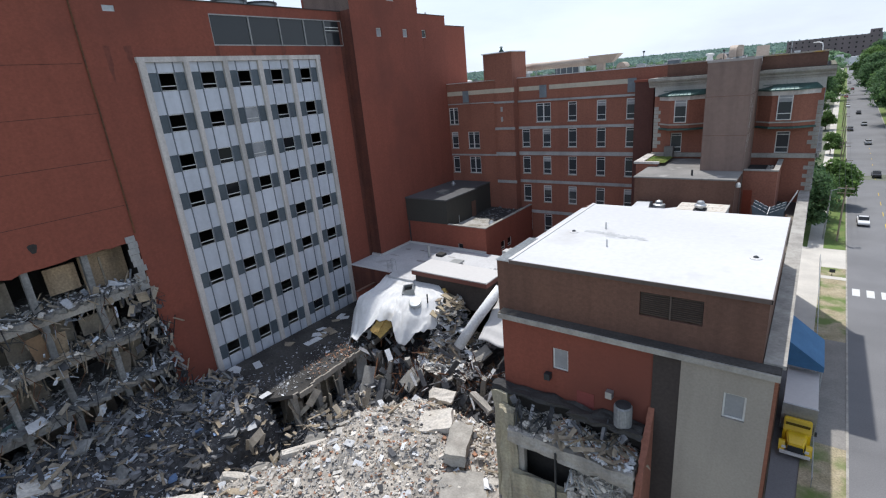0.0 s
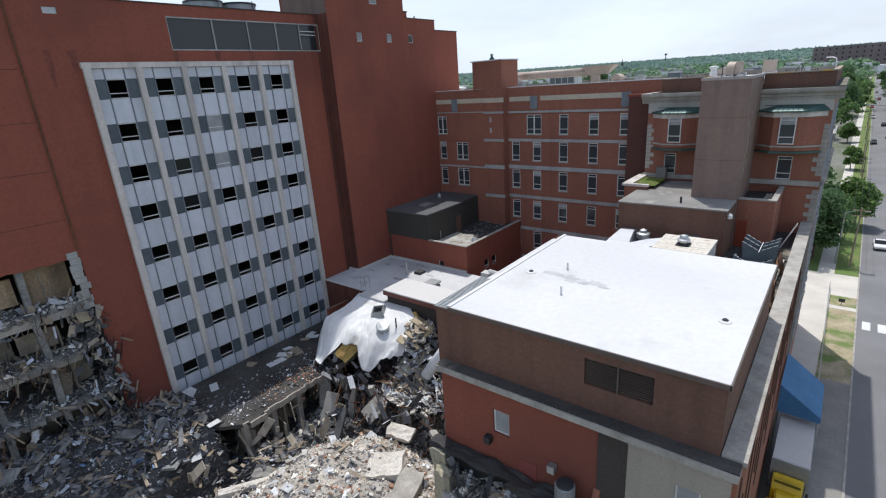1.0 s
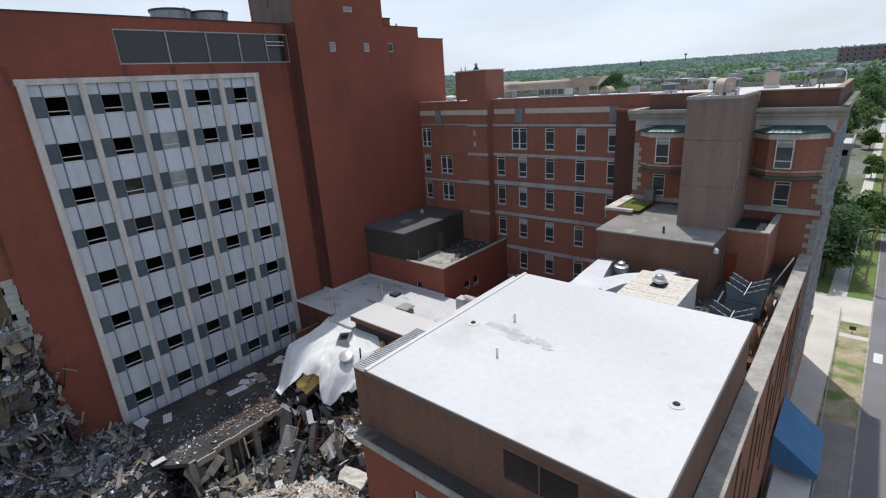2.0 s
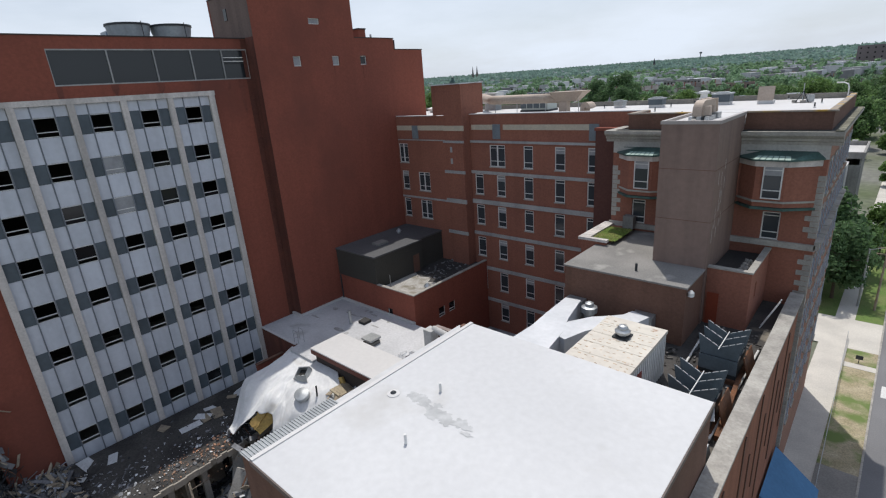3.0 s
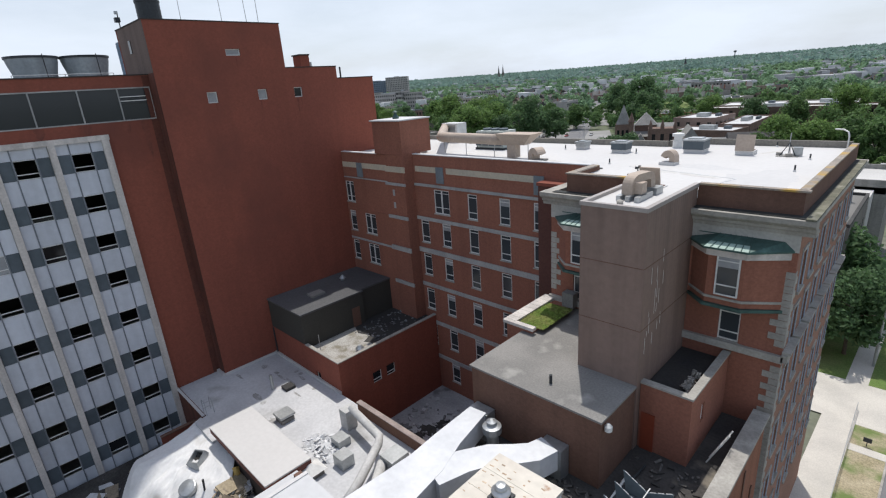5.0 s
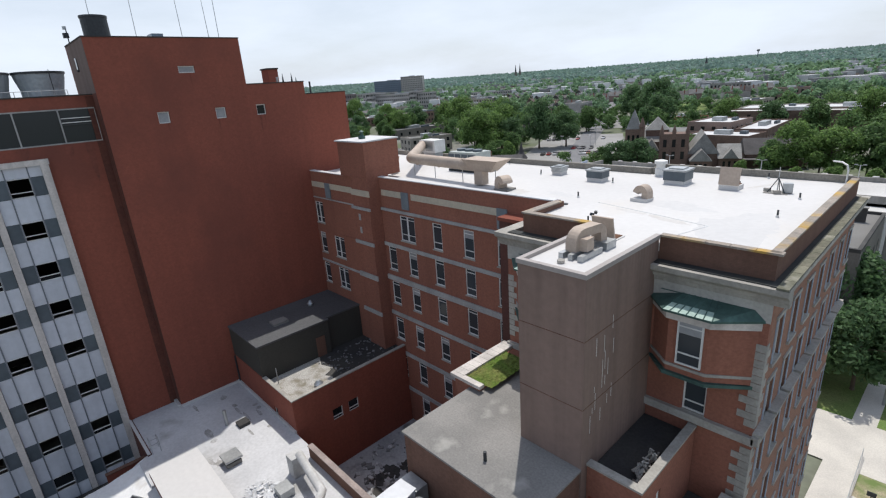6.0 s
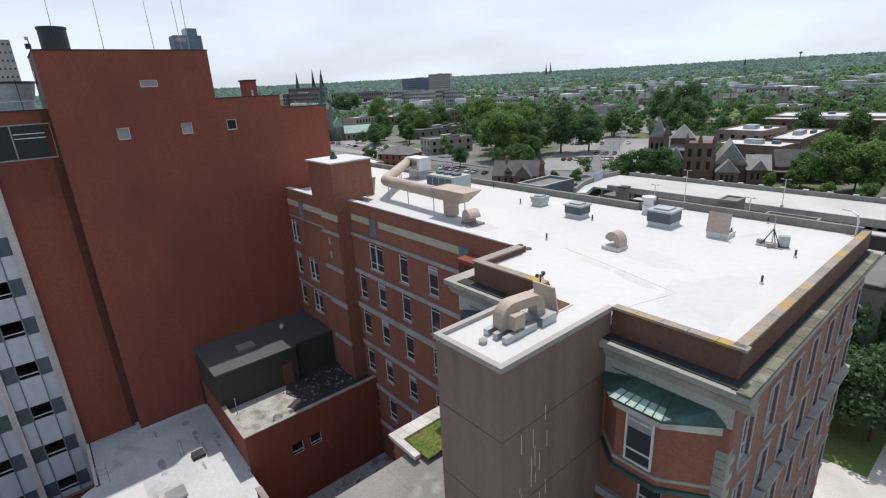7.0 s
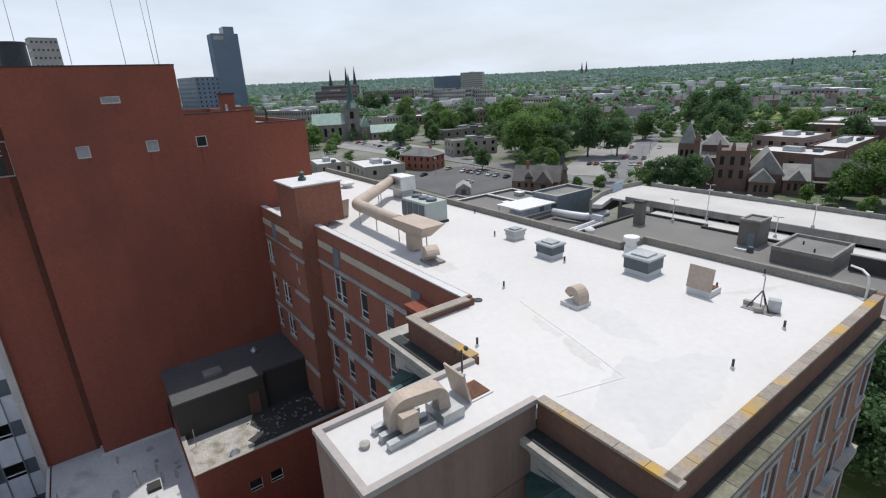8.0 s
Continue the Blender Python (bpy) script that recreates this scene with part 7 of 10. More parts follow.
# large slabs and blocks on the heap
for i, (x, y, z, rx, ry, rz, a, b, c) in enumerate((
        (-21.8, 25.2, 5.9, 6, -4, 32, 2.7, 2.2, 0.7), (-18.9, 24.2, 6.0, -5, 8, 24, 1.6, 3.9, 0.95), (-16.6, 21.2, 5.6, 4, 10, 40, 3.2, 3.0, 0.35),
        (-24.5, 29.6, 5.4, 14, 5, 15, 2.3, 1.3, 0.35), (-20.8, 30.4, 5.5, -10, 12, -20, 2.6, 0.7, 0.4), (-17.0, 29.5, 5.2, 10, 4, 25, 2.4, 1.6, 0.4),
        (-30.4, 19.2, 4.5, 5, 12, 74, 5.2, 0.55, 1.3), (-29.2, 23.6, 4.9, 0, 6, 72, 3.8, 0.5, 1.0), (-32.9, 21.2, 2.9, 42, 10, 30, 1.7, 1.6, 0.25),
        (-31.6, 14.2, 4.2, 10, 30, 60, 4.0, 0.6, 0.7), (-26.2, 12.5, 5.2, 8, 4, 10, 2.2, 1.5, 0.4), (-39.5, 13.5, 3.6, 15, -10, 20, 2.2, 1.2, 0.25),
        (-36.2, 11.0, 3.3, 10, 14, 60, 2.8, 0.9, 0.25), (-41.5, 8.5, 4.4, -16, 10, 35, 2.4, 1.5, 0.2), (-34.6, 16.6, 2.8, 8, -20, 5, 2.0, 1.1, 0.3),
        (-43.0, 4.5, 4.6, 20, 8, 70, 2.6, 1.4, 0.2), (-37.5, 5.8, 3.4, 6, 12, 20, 2.4, 1.3, 0.3), (-33.4, 7.5, 2.6, 12, 4, 55, 1.8, 1.4, 0.3))):
    bm = bmesh.new()
    hexa(bm, pose(x, y, max(z, heap(x, y) + c * 0.25), rx, ry, rz), a, b, c)
    bmesh.ops.subdivide_edges(bm, edges=bm.edges, cuts=3, use_grid_fill=True)
    for v in bm.verts:
        v.co += 0.15 * noise.noise_vector(v.co * 1.9) + 0.06 * noise.noise_vector(v.co * 7)
    single("concrete_slab", bm, M_CONC if i % 3 else M_RUB, "broken concrete slab lying on the rubble heap", "concrete slab", "broken slabs on the heap")

# standing stumps and leaning slabs under the torn low roof
for i, (x, y, h, rx, ry) in enumerate(((-35.2, 32.6, 6.2, 4, 3), (-33.2, 31.6, 5.4, -6, 4), (-30.8, 32.9, 6.4, 3, -5), (-28.4, 33.6, 5.2, 5, 6), (-25.8, 34.2, 5.6, -3, 8),
                                       (-23.0, 34.0, 6.0, 6, -6), (-20.4, 33.5, 5.4, -4, 5), (-17.2, 33.0, 5.8, 4, -3), (-15.4, 31.0, 5.2, 2, 5))):
    bm = bmesh.new()
    hexa(bm, pose(x, y, 0.9 + h * 0.4, rx * 2, ry * 2, 20 * i), 0.55, 0.45, h * 0.8)
    bmesh.ops.subdivide_edges(bm, edges=bm.edges, cuts=3, use_grid_fill=True)
    for v in bm.verts:
        v.co += 0.12 * noise.noise_vector(v.co * 1.7)
    single("concrete_stump", bm, M_CONC, "broken concrete column stump standing in the rubble", "concrete column", "column stumps")
for i, (x, y, z, rx, ry, rz, a, b) in enumerate(((-34.4, 29.6, 4.4, 58, 12, 30, 1.8, 4.6), (-32.0, 28.8, 4.0, 50, -6, 10, 1.1, 4.8), (-36.5, 31.0, 5.0, 64, 8, 55, 1.6, 3.6),
                                               (-29.8, 31.6, 5.6, 46, 20, -15, 2.4, 3.0), (-27.4, 35.6, 7.0, 30, -12, 20, 2.2, 3.2), (-24.4, 36.2, 7.2, 35, 14, -30, 1.8, 2.6), (-19.8, 36.0, 6.6, 28, 6, 10, 2.6, 2.4))):
    single("fallen_slab", hexa(bmesh.new(), pose(x, y, z - 1.1, rx, ry, rz), a * 0.7, b * 0.85, 0.25), M_CONC if i != 1 else M_RUBD, "fallen grey slab leaning against the broken roof", "concrete slab", "leaning slabs")

# collapsed white roof membrane
def curve(pts, t):
    """Smooth broken line through (t, value) pairs."""
    for (a, p), (b, q) in zip(pts, pts[1:]):
        if t <= b:
            f = smooth01((t - a) / (b - a))
            return p + (q - p) * f
    return pts[-1][1]


M_DRAPE = mat("draped_white_membrane", (0.74, 0.74, 0.735), (0.66, 0.66, 0.655), 0.92, big=0.3, fine=4, bump=0.12, vary=0.08, spec=0.15, stain=((0.48, 0.46, 0.42), 0.5, 0.62))
bm = bmesh.new()
nu, nv = 110, 100
gr = []
for j in range(nv + 1):
    v = j / nv
    row = []
    for i in range(nu + 1):
        u = i / nu
        fy = curve(((0, 31.2), (0.16, 31.3), (0.34, 33.3), (0.46, 33.9), (0.66, 32.9), (0.82, 34.6), (1, 35.8)), u)
        fz = curve(((0, 6.8), (0.16, 7.1), (0.36, 8.8), (0.48, 8.6), (0.66, 6.8), (0.82, 7.7), (1, 7.9)), u)
        xl, xr = curve(((0, -39.9), (0.6, -39.7), (1, -38.7)), v), curve(((0, -32.4), (0.5, -29.9), (1, -29.2)), v)
        y = 40.5 + (fy - 40.5) * v + 0.25 * v * noise.noise((u * 7, 3, 0))
        top = 10.95 + 0.25 * u - 0.45 * smooth01(v / 0.7) - 0.35 * u * v
        z = top + (fz - top) * smooth01((v - 0.66) / 0.34) ** 1.1 * (1 - smooth01((u - 0.15) / 0.2)) + (fz - top) * v ** 3.8 * smooth01((u - 0.15) / 0.2)
        z -= 1.3 * smooth01((0.09 - u) / 0.09) * smooth01(v * 2.0)
        z += 0.45 * v * noise.noise((u * 5, v * 4, 2)) + 0.55 * v * v * (0.35 - abs(noise.noise((u * 11 + 1.5 * v, v * 3.2, 4)))) + 0.30 * v * (0.3 - abs(noise.noise((u * 19 - 2 * v, v * 6, 8))))
        row.append(bm.verts.new((xl + (xr - xl) * u, y, z)))
    gr.append(row)
for a, b in zip(gr, gr[1:]):
    for i in range(nu):
        bm.faces.new((a[i], a[i + 1], b[i + 1], b[i]))
bm.normal_update()
bmesh.ops.solidify(bm, geom=bm.faces[:], thickness=0.06)
single("collapsed_roof", bm, M_DRAPE, "draped white roof membrane sagging over collapsed rubble", "roof membrane", smooth=True)
un = thing("buried_vent", "tilted round roof vent on the sagging membrane", "roof vent", (-32.4, 36.3, 9.2))
m = pose(-32.4, 36.2, 10.05, 20, 15, 0)
bm = lathe(bmesh.new(), 0, 0, [(0.5, -0.7), (0.5, -0.2), (0.62, -0.18), (0.62, 0.02), (0.5, 0.05), (0.5, 0.2), (0.66, 0.22), (0.66, 0.55), (0.6, 0.58), (0.12, 0.64)], 20)
bm.transform(m)
part("drum", bm, M_GALV, un)
bm = bmesh.new()
vm = pose(-34.5, 37.7, 10.85, 28, -12, 20)
for i, j, sx, sy in ((0, -0.6, 1.3, 0.1), (0, 0.6, 1.3, 0.1), (-0.6, 0, 0.1, 1.1), (0.6, 0, 0.1, 1.1)):
    hexa(bm, vm @ pose(i, j, 0), sx, sy, 0.5)
part("frame", bm, M_GALV, un, "tilted square vent curb")
# Near-black plate paints the shade inside the open vent curb.
part("opening", hexa(bmesh.new(), vm @ pose(0, 0, -0.15), 1.08, 1.08, 0.1), M_DARK, un)
part("lid", hexa(bmesh.new(), vm @ pose(0.35, -0.75, 0.15, 55, 0, 0), 1.2, 0.9, 0.06), M_GALV, un, "thrown-open vent lid")
single("vent_pipe", tube(bmesh.new(), [(-31.2, 36.8, 8.6), (-31.3, 37.0, 11.2)], 0.08, 8), M_DKMETAL, "black standing vent pipe in the collapsed roof", "vent pipe")
single("vent_flap", hexa(bmesh.new(), pose(-38.6, 36.65, 10.45, 10, -10, 30), 0.9, 0.7, 0.15), M_GALV, "small grey vent flap on the sagging membrane", "roof vent")
M_FOAM = mat("yellow_insulation", (0.55, 0.38, 0.12), (0.42, 0.28, 0.10), 0.95, big=1.0, fine=5, vary=0.25, bump=0.3)
for i, (x, y, z, a) in enumerate(((-35.4, 33.3, 8.3, 20), (-34.9, 33.5, 7.9, 50), (-30.3, 38.9, 10.2, -30))):
    bm = hexa(bmesh.new(), pose(x, y, z, 50, a, 20 * i), 0.9, 2.0, 0.3)
    bmesh.ops.subdivide_edges(bm, edges=bm.edges, cuts=3, use_grid_fill=True)
    for v in bm.verts:
        v.co += 0.12 * noise.noise_vector(v.co * 3)
    single("insulation_block", bm, M_FOAM, "torn yellow insulation block under the membrane", "insulation")
M_BOARD = mat("tan_insulation_board", (0.47, 0.40, 0.28), (0.36, 0.30, 0.21), 0.95, big=0.9, fine=6, vary=0.25, island=0.2)
for i, (x, y, z, rx, ry, rz, a, b) in enumerate(((-29.6, 38.5, 10.7, -18, 24, 12, 1.1, 2.4), (-29.2, 37.0, 10.0, -24, 30, 6, 0.9, 2.2), (-28.6, 38.2, 10.1, -30, 38, -10, 0.7, 2.0), (-29.9, 36.2, 9.6, -10, 34, 20, 0.8, 1.7), (-28.2, 36.6, 9.2, -34, 44, 0, 0.6, 1.9))):
    single("insulation_board", hexa(bmesh.new(), pose(x, y, z, rx, ry, rz), a, b, 0.09), M_BOARD, "torn tan insulation board at the edge of the membrane", "board", "torn insulation boards")
bt = bmesh.new()
for i in range(13):
    a = radians(-70 + 13 * i)
    tube(bt, [(-28.5, 37.5, 9.6), (-28.5 + 1.5 * math.sin(a) * 0.8, 37.5 + 1.5 * math.cos(a), 10.1 + 0.5 * math.cos(a))], 0.035, 5)
single("roof_battens", bt, M_BOARD, "fan of splayed tan roof battens", "battens", kind="stuff")
single("fallen_duct", tube(bmesh.new(), [(-23.9, 39.8, 12.2), (-25.4, 37.7, 9.5), (-26.9, 35.9, 6.6)], 0.5, 14, 0.56), M_RUBW, "fallen pale lagged pipe sloping into the rubble", "pipe", smooth=True)
bm = bmesh.new()
bmesh.ops.create_grid(bm, x_segments=24, y_segments=24, size=1)
for v in bm.verts:
    x, y = v.co.x, v.co.y
    v.co = Vector((-19.6 + 4.9 * x, 38.6 + 2.6 * y + 0.5 * noise.noise((x * 3, 1, 1)) * (1 - y), 9.8 + 1.4 * y - 0.3 * (1 - y) * (1 + 0.3 * x) + 0.25 * noise.noise((x * 2, y * 3, 6))))
bm.normal_update()
bmesh.ops.solidify(bm, geom=bm.faces[:], thickness=0.06)
single("collapsed_roof", bm, M_WHITE2, "sagging white membrane strip beside the hall", "roof membrane", smooth=True)
def TORN(x, y):
    """The torn face under the roof: a steep drop from roof height to the rubble."""
    return 5.2 + 4.7 * (1 - 0.85 * smooth01((x + 28.6) / 1.6)) * smooth01((y - 34.6 - 0.6 * noise.noise((x * 0.7, 0, 9))) / 2.6) + 0.6 * noise.noise((x, y, 1))


chunks("rubble", 900, (-30.4, -24, 32.5, 39.4, lambda x, y: 1.0 - 0.7 * smooth01((x + 28.6) / 1.6), lambda x, y: TORN(x, y)), (0.12, 0.8), M_RUB, "broken boards and concrete below the torn roof", 31, 0.35)
chunks("rubble", 110, (-30.4, -26.5, 33.5, 39.2, lambda x, y: 1.0, lambda x, y: TORN(x, y) + 0.3), (0.2, 0.8), M_WOOD, "splintered laths below the torn roof", 32, 0.15, 0.3, 2.6)
chunks("rubble", 900, (-39, -14.6, 30, 36, lambda x, y: 1.0, lambda x, y: heap(x, y) + 0.1), (0.15, 1.1), M_RUBD, "large grey lumps at the foot of the torn roof", 33, 0.25)
chunks("rubble", 900, (-30.4, -24, 33, 39.4, lambda x, y: 1.0 - 0.5 * smooth01((x + 28.6) / 1.6), lambda x, y: TORN(x, y) - 0.1), (0.15, 0.9), M_RUBD, "dark torn lumps below the torn roof", 34, 0.4)
chunks("rubble", 420, (-30.4, -25, 33, 39.4, lambda x, y: 1.0 - 0.8 * smooth01((x + 28.6) / 1.6), lambda x, y: TORN(x, y) + 0.1), (0.15, 0.8), M_RUBW, "white board scraps below the torn roof", 35, 0.12, 0.2, 1.6)


def sticks(name, count, spot, length, thick, material, label, seed):
    """A tangle of thin straight bars, each standing or hanging at a random lean about spots."""
    r = random.Random(seed)
    V, F = [], []
    base = ((0, 3, 2, 1), (4, 5, 6, 7), (0, 1, 5, 4), (1, 2, 6, 5), (2, 3, 7, 6), (3, 0, 4, 7))
    for _ in range(count):
        l, w = r.uniform(*length), r.uniform(*thick)
        m = Matrix.Translation(spot(r)) @ Euler((r.gauss(0, 0.6), r.gauss(0, 0.6), r.random() * 6.3)).to_matrix().to_4x4()
        k = len(V)
        V += [m @ Vector((i * w / 2, j * w * (r.uniform(0.3, 0.6) if w < 0.14 else 0.05), h * l / 2)) for h in (-1, 1) for i, j in ((-1, -1), (1, -1), (1, 1), (-1, 1))]
        F += [tuple(k + c for c in q) for q in base]
    me = bpy.data.meshes.new(name)
    me.from_pydata(V, [], F)
    me.materials.append(material)
    return tagged(new(name, me), label, "debris", kind="stuff")


def torn_face(r):
    z = r.choice((17.2, 13.3, 9.4, 5.6)) + r.uniform(-0.9, 1.6)
    return Vector((WING_X + r.uniform(-1.2, 0.6) + (18 - z) * 0.11, r.uniform(-13, 16.8), z))


def torn_roof(r):
    return Vector((r.uniform(-39, -15), r.uniform(30.5, 36), r.uniform(3.2, 6.6)))


def wing_end(r):
    z = r.uniform(4.5, 17.5)
    return Vector((WING_X + r.uniform(-0.5, 0.4) + (18 - z) * 0.10, 15.9 + r.gauss(0, 0.6) + (17.5 - z) * 0.06, z))


sticks("bent_pipes", 90, wing_end, (0.6, 2.4), (0.03, 0.07), M_DKMETAL, "bent dark bars along the torn wall end", 82)
sticks("torn_boards", 90, wing_end, (0.3, 1.2), (0.12, 0.5), M_RUBD, "torn grey boards along the torn wall end", 83)
sticks("torn_boards", 60, wing_end, (0.3, 1.2), (0.12, 0.45), M_PLASTER, "torn plaster boards along the torn wall end", 84)
sticks("bent_studs", 260, torn_face, (0.5, 2.2), (0.04, 0.10), M_WOOD, "splintered studs hanging from torn floors", 71)
sticks("bent_pipes", 260, torn_face, (0.8, 2.8), (0.03, 0.07), M_DKMETAL, "bent dark pipes hanging from torn floors", 72)
sticks("torn_boards", 120, torn_face, (0.4, 1.5), (0.2, 0.6), M_PLASTER, "torn plaster boards hanging from torn floors", 73)
sticks("torn_boards", 220, torn_face, (0.3, 1.1), (0.12, 0.4), M_RUBBL, "bluish white sheets hanging from torn floors", 81)
sticks("torn_boards", 60, torn_face, (0.4, 1.2), (0.15, 0.5), M_RUBD, "torn grey boards hanging from torn floors", 74)
sticks("bent_pipes", 120, torn_roof, (0.8, 2.6), (0.04, 0.10), M_RUST, "bent rusty bars over the rubble", 75)
sticks("torn_boards", 80, torn_roof, (0.5, 1.8), (0.2, 0.7), M_RUBD, "torn grey boards over the rubble", 76)
sticks("torn_boards", 60, torn_roof, (0.5, 1.6), (0.2, 0.6), M_RUBW, "torn white boards over the rubble", 77)
sticks("torn_boards", 60, lambda r: Vector((r.uniform(-40, -32), r.uniform(17, 31), r.uniform(2.2, 5.2))), (0.5, 1.9), (0.2, 0.8), M_PLASTER, "torn boards heaped before the low block", 78)
sticks("bent_pipes", 120, lambda r: Vector((r.uniform(-45.6, -42), r.uniform(11, 16.5), r.uniform(4, 8.0))), (0.8, 3.0), (0.03, 0.06), M_DKMETAL, "tangle of dark bars at the wing's torn foot", 79)
# hanging reinforcement and cables
bm = bmesh.new()
for i in range(150):
    if i < 90:
        x, y, z = WING_X + rng.uniform(0.1, 1.8), rng.uniform(-12, 16.6), rng.choice((17.8, 14.0, 9.9, 6.0)) + rng.uniform(-0.3, 0.3)
    else:
        x, y, z = rng.uniform(-38, -16), rng.uniform(31, 36), rng.uniform(4.5, 7.5)
    l = rng.uniform(0.6, 2.6)
    tube(bm, [(x, y, z), (x + 0.3 * l * rng.uniform(0, 1), y + rng.uniform(-0.4, 0.4) * l, z - 0.5 * l), (x + 0.4 * l * rng.uniform(0, 1), y + rng.uniform(-0.6, 0.6) * l, z - l)], 0.025, 5)
single("reinforcement_bars", bm, M_RUST, "bent rusty bars and cables hanging from torn floors", "reinforcement", kind="stuff")
for k, z in enumerate((18.1, 14.2, 10.1, 6.1)):
    chunks("rubble", 700, (-50.5, WING_X + 0.7 + 0.3 * k, -14, 16.2, lambda x, y: 1.0, lambda x, y, z=z: z + 0.05 + 0.5 * max(0, noise.noise((x * 0.6, y * 0.6, z)))), (0.07, 0.5), (M_RUB, M_RUB, M_RUBD, M_RUB)[k], "broken debris heaped on a torn floor", 40 + k, 0.35)
    chunks("rubble", 850, (-49.5, WING_X + 0.8 + 0.3 * k, -14, 16.2, lambda x, y: 1.0, lambda x, y, z=z: z + 0.15 + 0.5 * max(0, noise.noise((x * 0.6, y * 0.6, z)))), (0.06, 0.3), M_RUBW, "white scraps on a torn floor", 80 + k, 0.2)
    chunks("rubble", 110, (-49.5, WING_X + 0.9 + 0.3 * k, -14, 16.2, lambda x, y: 1.0, lambda x, y, z=z: z + 0.15), (0.15, 0.8), M_WOOD if k % 2 else M_RUBW, "boards and scraps on a torn floor", 50 + k, 0.15, 0.1, 2.4)
for i in range(24):
    z = rng.choice((17.7, 13.8, 9.7, 5.7))
    y = rng.uniform(-12, 16.3)
    single("hanging_panel", hexa(bmesh.new(), pose(WING_X + rng.uniform(0.2, 1.8), y, z - rng.uniform(0.2, 1.4), rng.uniform(-25, 25), rng.uniform(-35, 35), rng.uniform(-30, 30)), 0.06, rng.uniform(0.3, 0.9), rng.uniform(0.5, 1.4)),
           rng.choice((M_PLASTER, M_PLASTER, M_RUBW, M_RUBD, M_GALV)), "torn wall panel hanging from a broken floor", "wall panel", "hanging panels")

# broken storeys below the hall's south wall
bs = thing("broken_annex", "torn open concrete annex below the brick wall", "building", (-9.5, 21, 0))
M_CREAMC = mat("cream_painted_concrete", (0.47, 0.43, 0.31), (0.38, 0.35, 0.27), 0.9, big=0.5, fine=6, vary=0.25, streak=0.35)


def torn(bm, x0, x1, y0, y1, z0, z1, cuts=4, amp=0.14):
    box(bm, x0, x1, y0, y1, z0, z1)
    bmesh.ops.subdivide_edges(bm, edges=bm.edges, cuts=cuts, use_grid_fill=True)
    for v in bm.verts:
        v.co += amp * noise.noise_vector(v.co * 1.3) + amp * 0.5 * noise.noise_vector(v.co * 4.1)
    return bm


part("roof_strip", torn(bmesh.new(), -14.4, -9.2, 22.35, 23.1, 14.05, 14.32, 7, 0.2), M_DKROOF, bs, "torn black roof strip")
part("roof_strip", torn(bmesh.new(), -9.25, -5.3, 22.0, 23.1, 14.0, 14.3, 7, 0.2), M_DKROOF, bs, "torn black roof strip")
part("end_wall", torn(bmesh.new(), -14.3, -13.2, 22.2, 23.1, 1.0, 14.05, 7, 0.2), M_CREAMC, bs, "cream painted broken wall")
part("end_wall", torn(bmesh.new(), -13.5, -12.4, 21.5, 22.3, 1.0, 13.3, 7, 0.26), M_CREAMC, bs, "cream painted broken wall")
part("spandrel", torn(bmesh.new(), -12.6, -8.7, 21.25, 21.6, 1.0, 9.3, 7, 0.22), M_CREAMC, bs, "cream painted broken wall")
part("floor_slab", torn(bmesh.new(), -12.6, -5.4, 21.3, 23.1, 12.0, 12.35, 6, 0.12), M_CONC, bs, "broken floor slab")
part("edge_beam", torn(bmesh.new(), -12.7, -9.4, 21.05, 21.4, 11.6, 12.5, 6, 0.12), M_CONC, bs, "grey concrete edge beam")
part("edge_beam", torn(bmesh.new(), -9.5, -5.4, 21.0, 21.35, 11.5, 12.5, 6, 0.16), M_CONC, bs, "grey concrete edge beam")
part("floor_slab", torn(bmesh.new(), -12.6, -5.3, 21.4, 23.1, 7.6, 7.95), M_CONC, bs)
bm = bmesh.new()
extrude_x(bm, [(20.9, 1.0), (23.15, 1.0), (23.15, 15.4), (22.8, 14.7), (22.4, 14.3), (22.0, 13.5), (21.6, 13.0), (21.1, 11.9), (20.9, 9.5)], -5.3, -5.0)
bmesh.ops.subdivide_edges(bm, edges=bm.edges, cuts=2)
for v in bm.verts:
    v.co += Vector((0.12, 0.22, 0.28)) * noise.noise((v.co.x * 2, v.co.y * 1.7, v.co.z * 1.9)) * (1.0 if v.co.y < 23 else 0.0)
part("side_wall", bm, M_BRICK2, bs, "torn brick side wall")
part("back_wall", a_box(-13.8, -5.4, 22.9, 23.19, 1.0, 14.05), M_DARK, bs)
part("standpipe", tube(bmesh.new(), [(-9.6, 20.98, 1.0), (-9.6, 20.98, 12.1)], 0.06, 8), M_DKMETAL, bs, "thin grey pipe")
for x in (-12.2, -8.4, -5.7):
    part("column", torn(bmesh.new(), x - 0.2, x + 0.2, 21.7, 22.1, 7.9, 11.8, 3, 0.08), M_CONC, bs)


def annex_heap(x, y):
    return 12.45 + 0.95 * smooth01((y - 21.4) / 1.4) * (0.5 + 0.5 * noise.noise((x * 0.8, y, 7))) + 0.4 * math.exp(-((x + 9) / 1.2) ** 2)


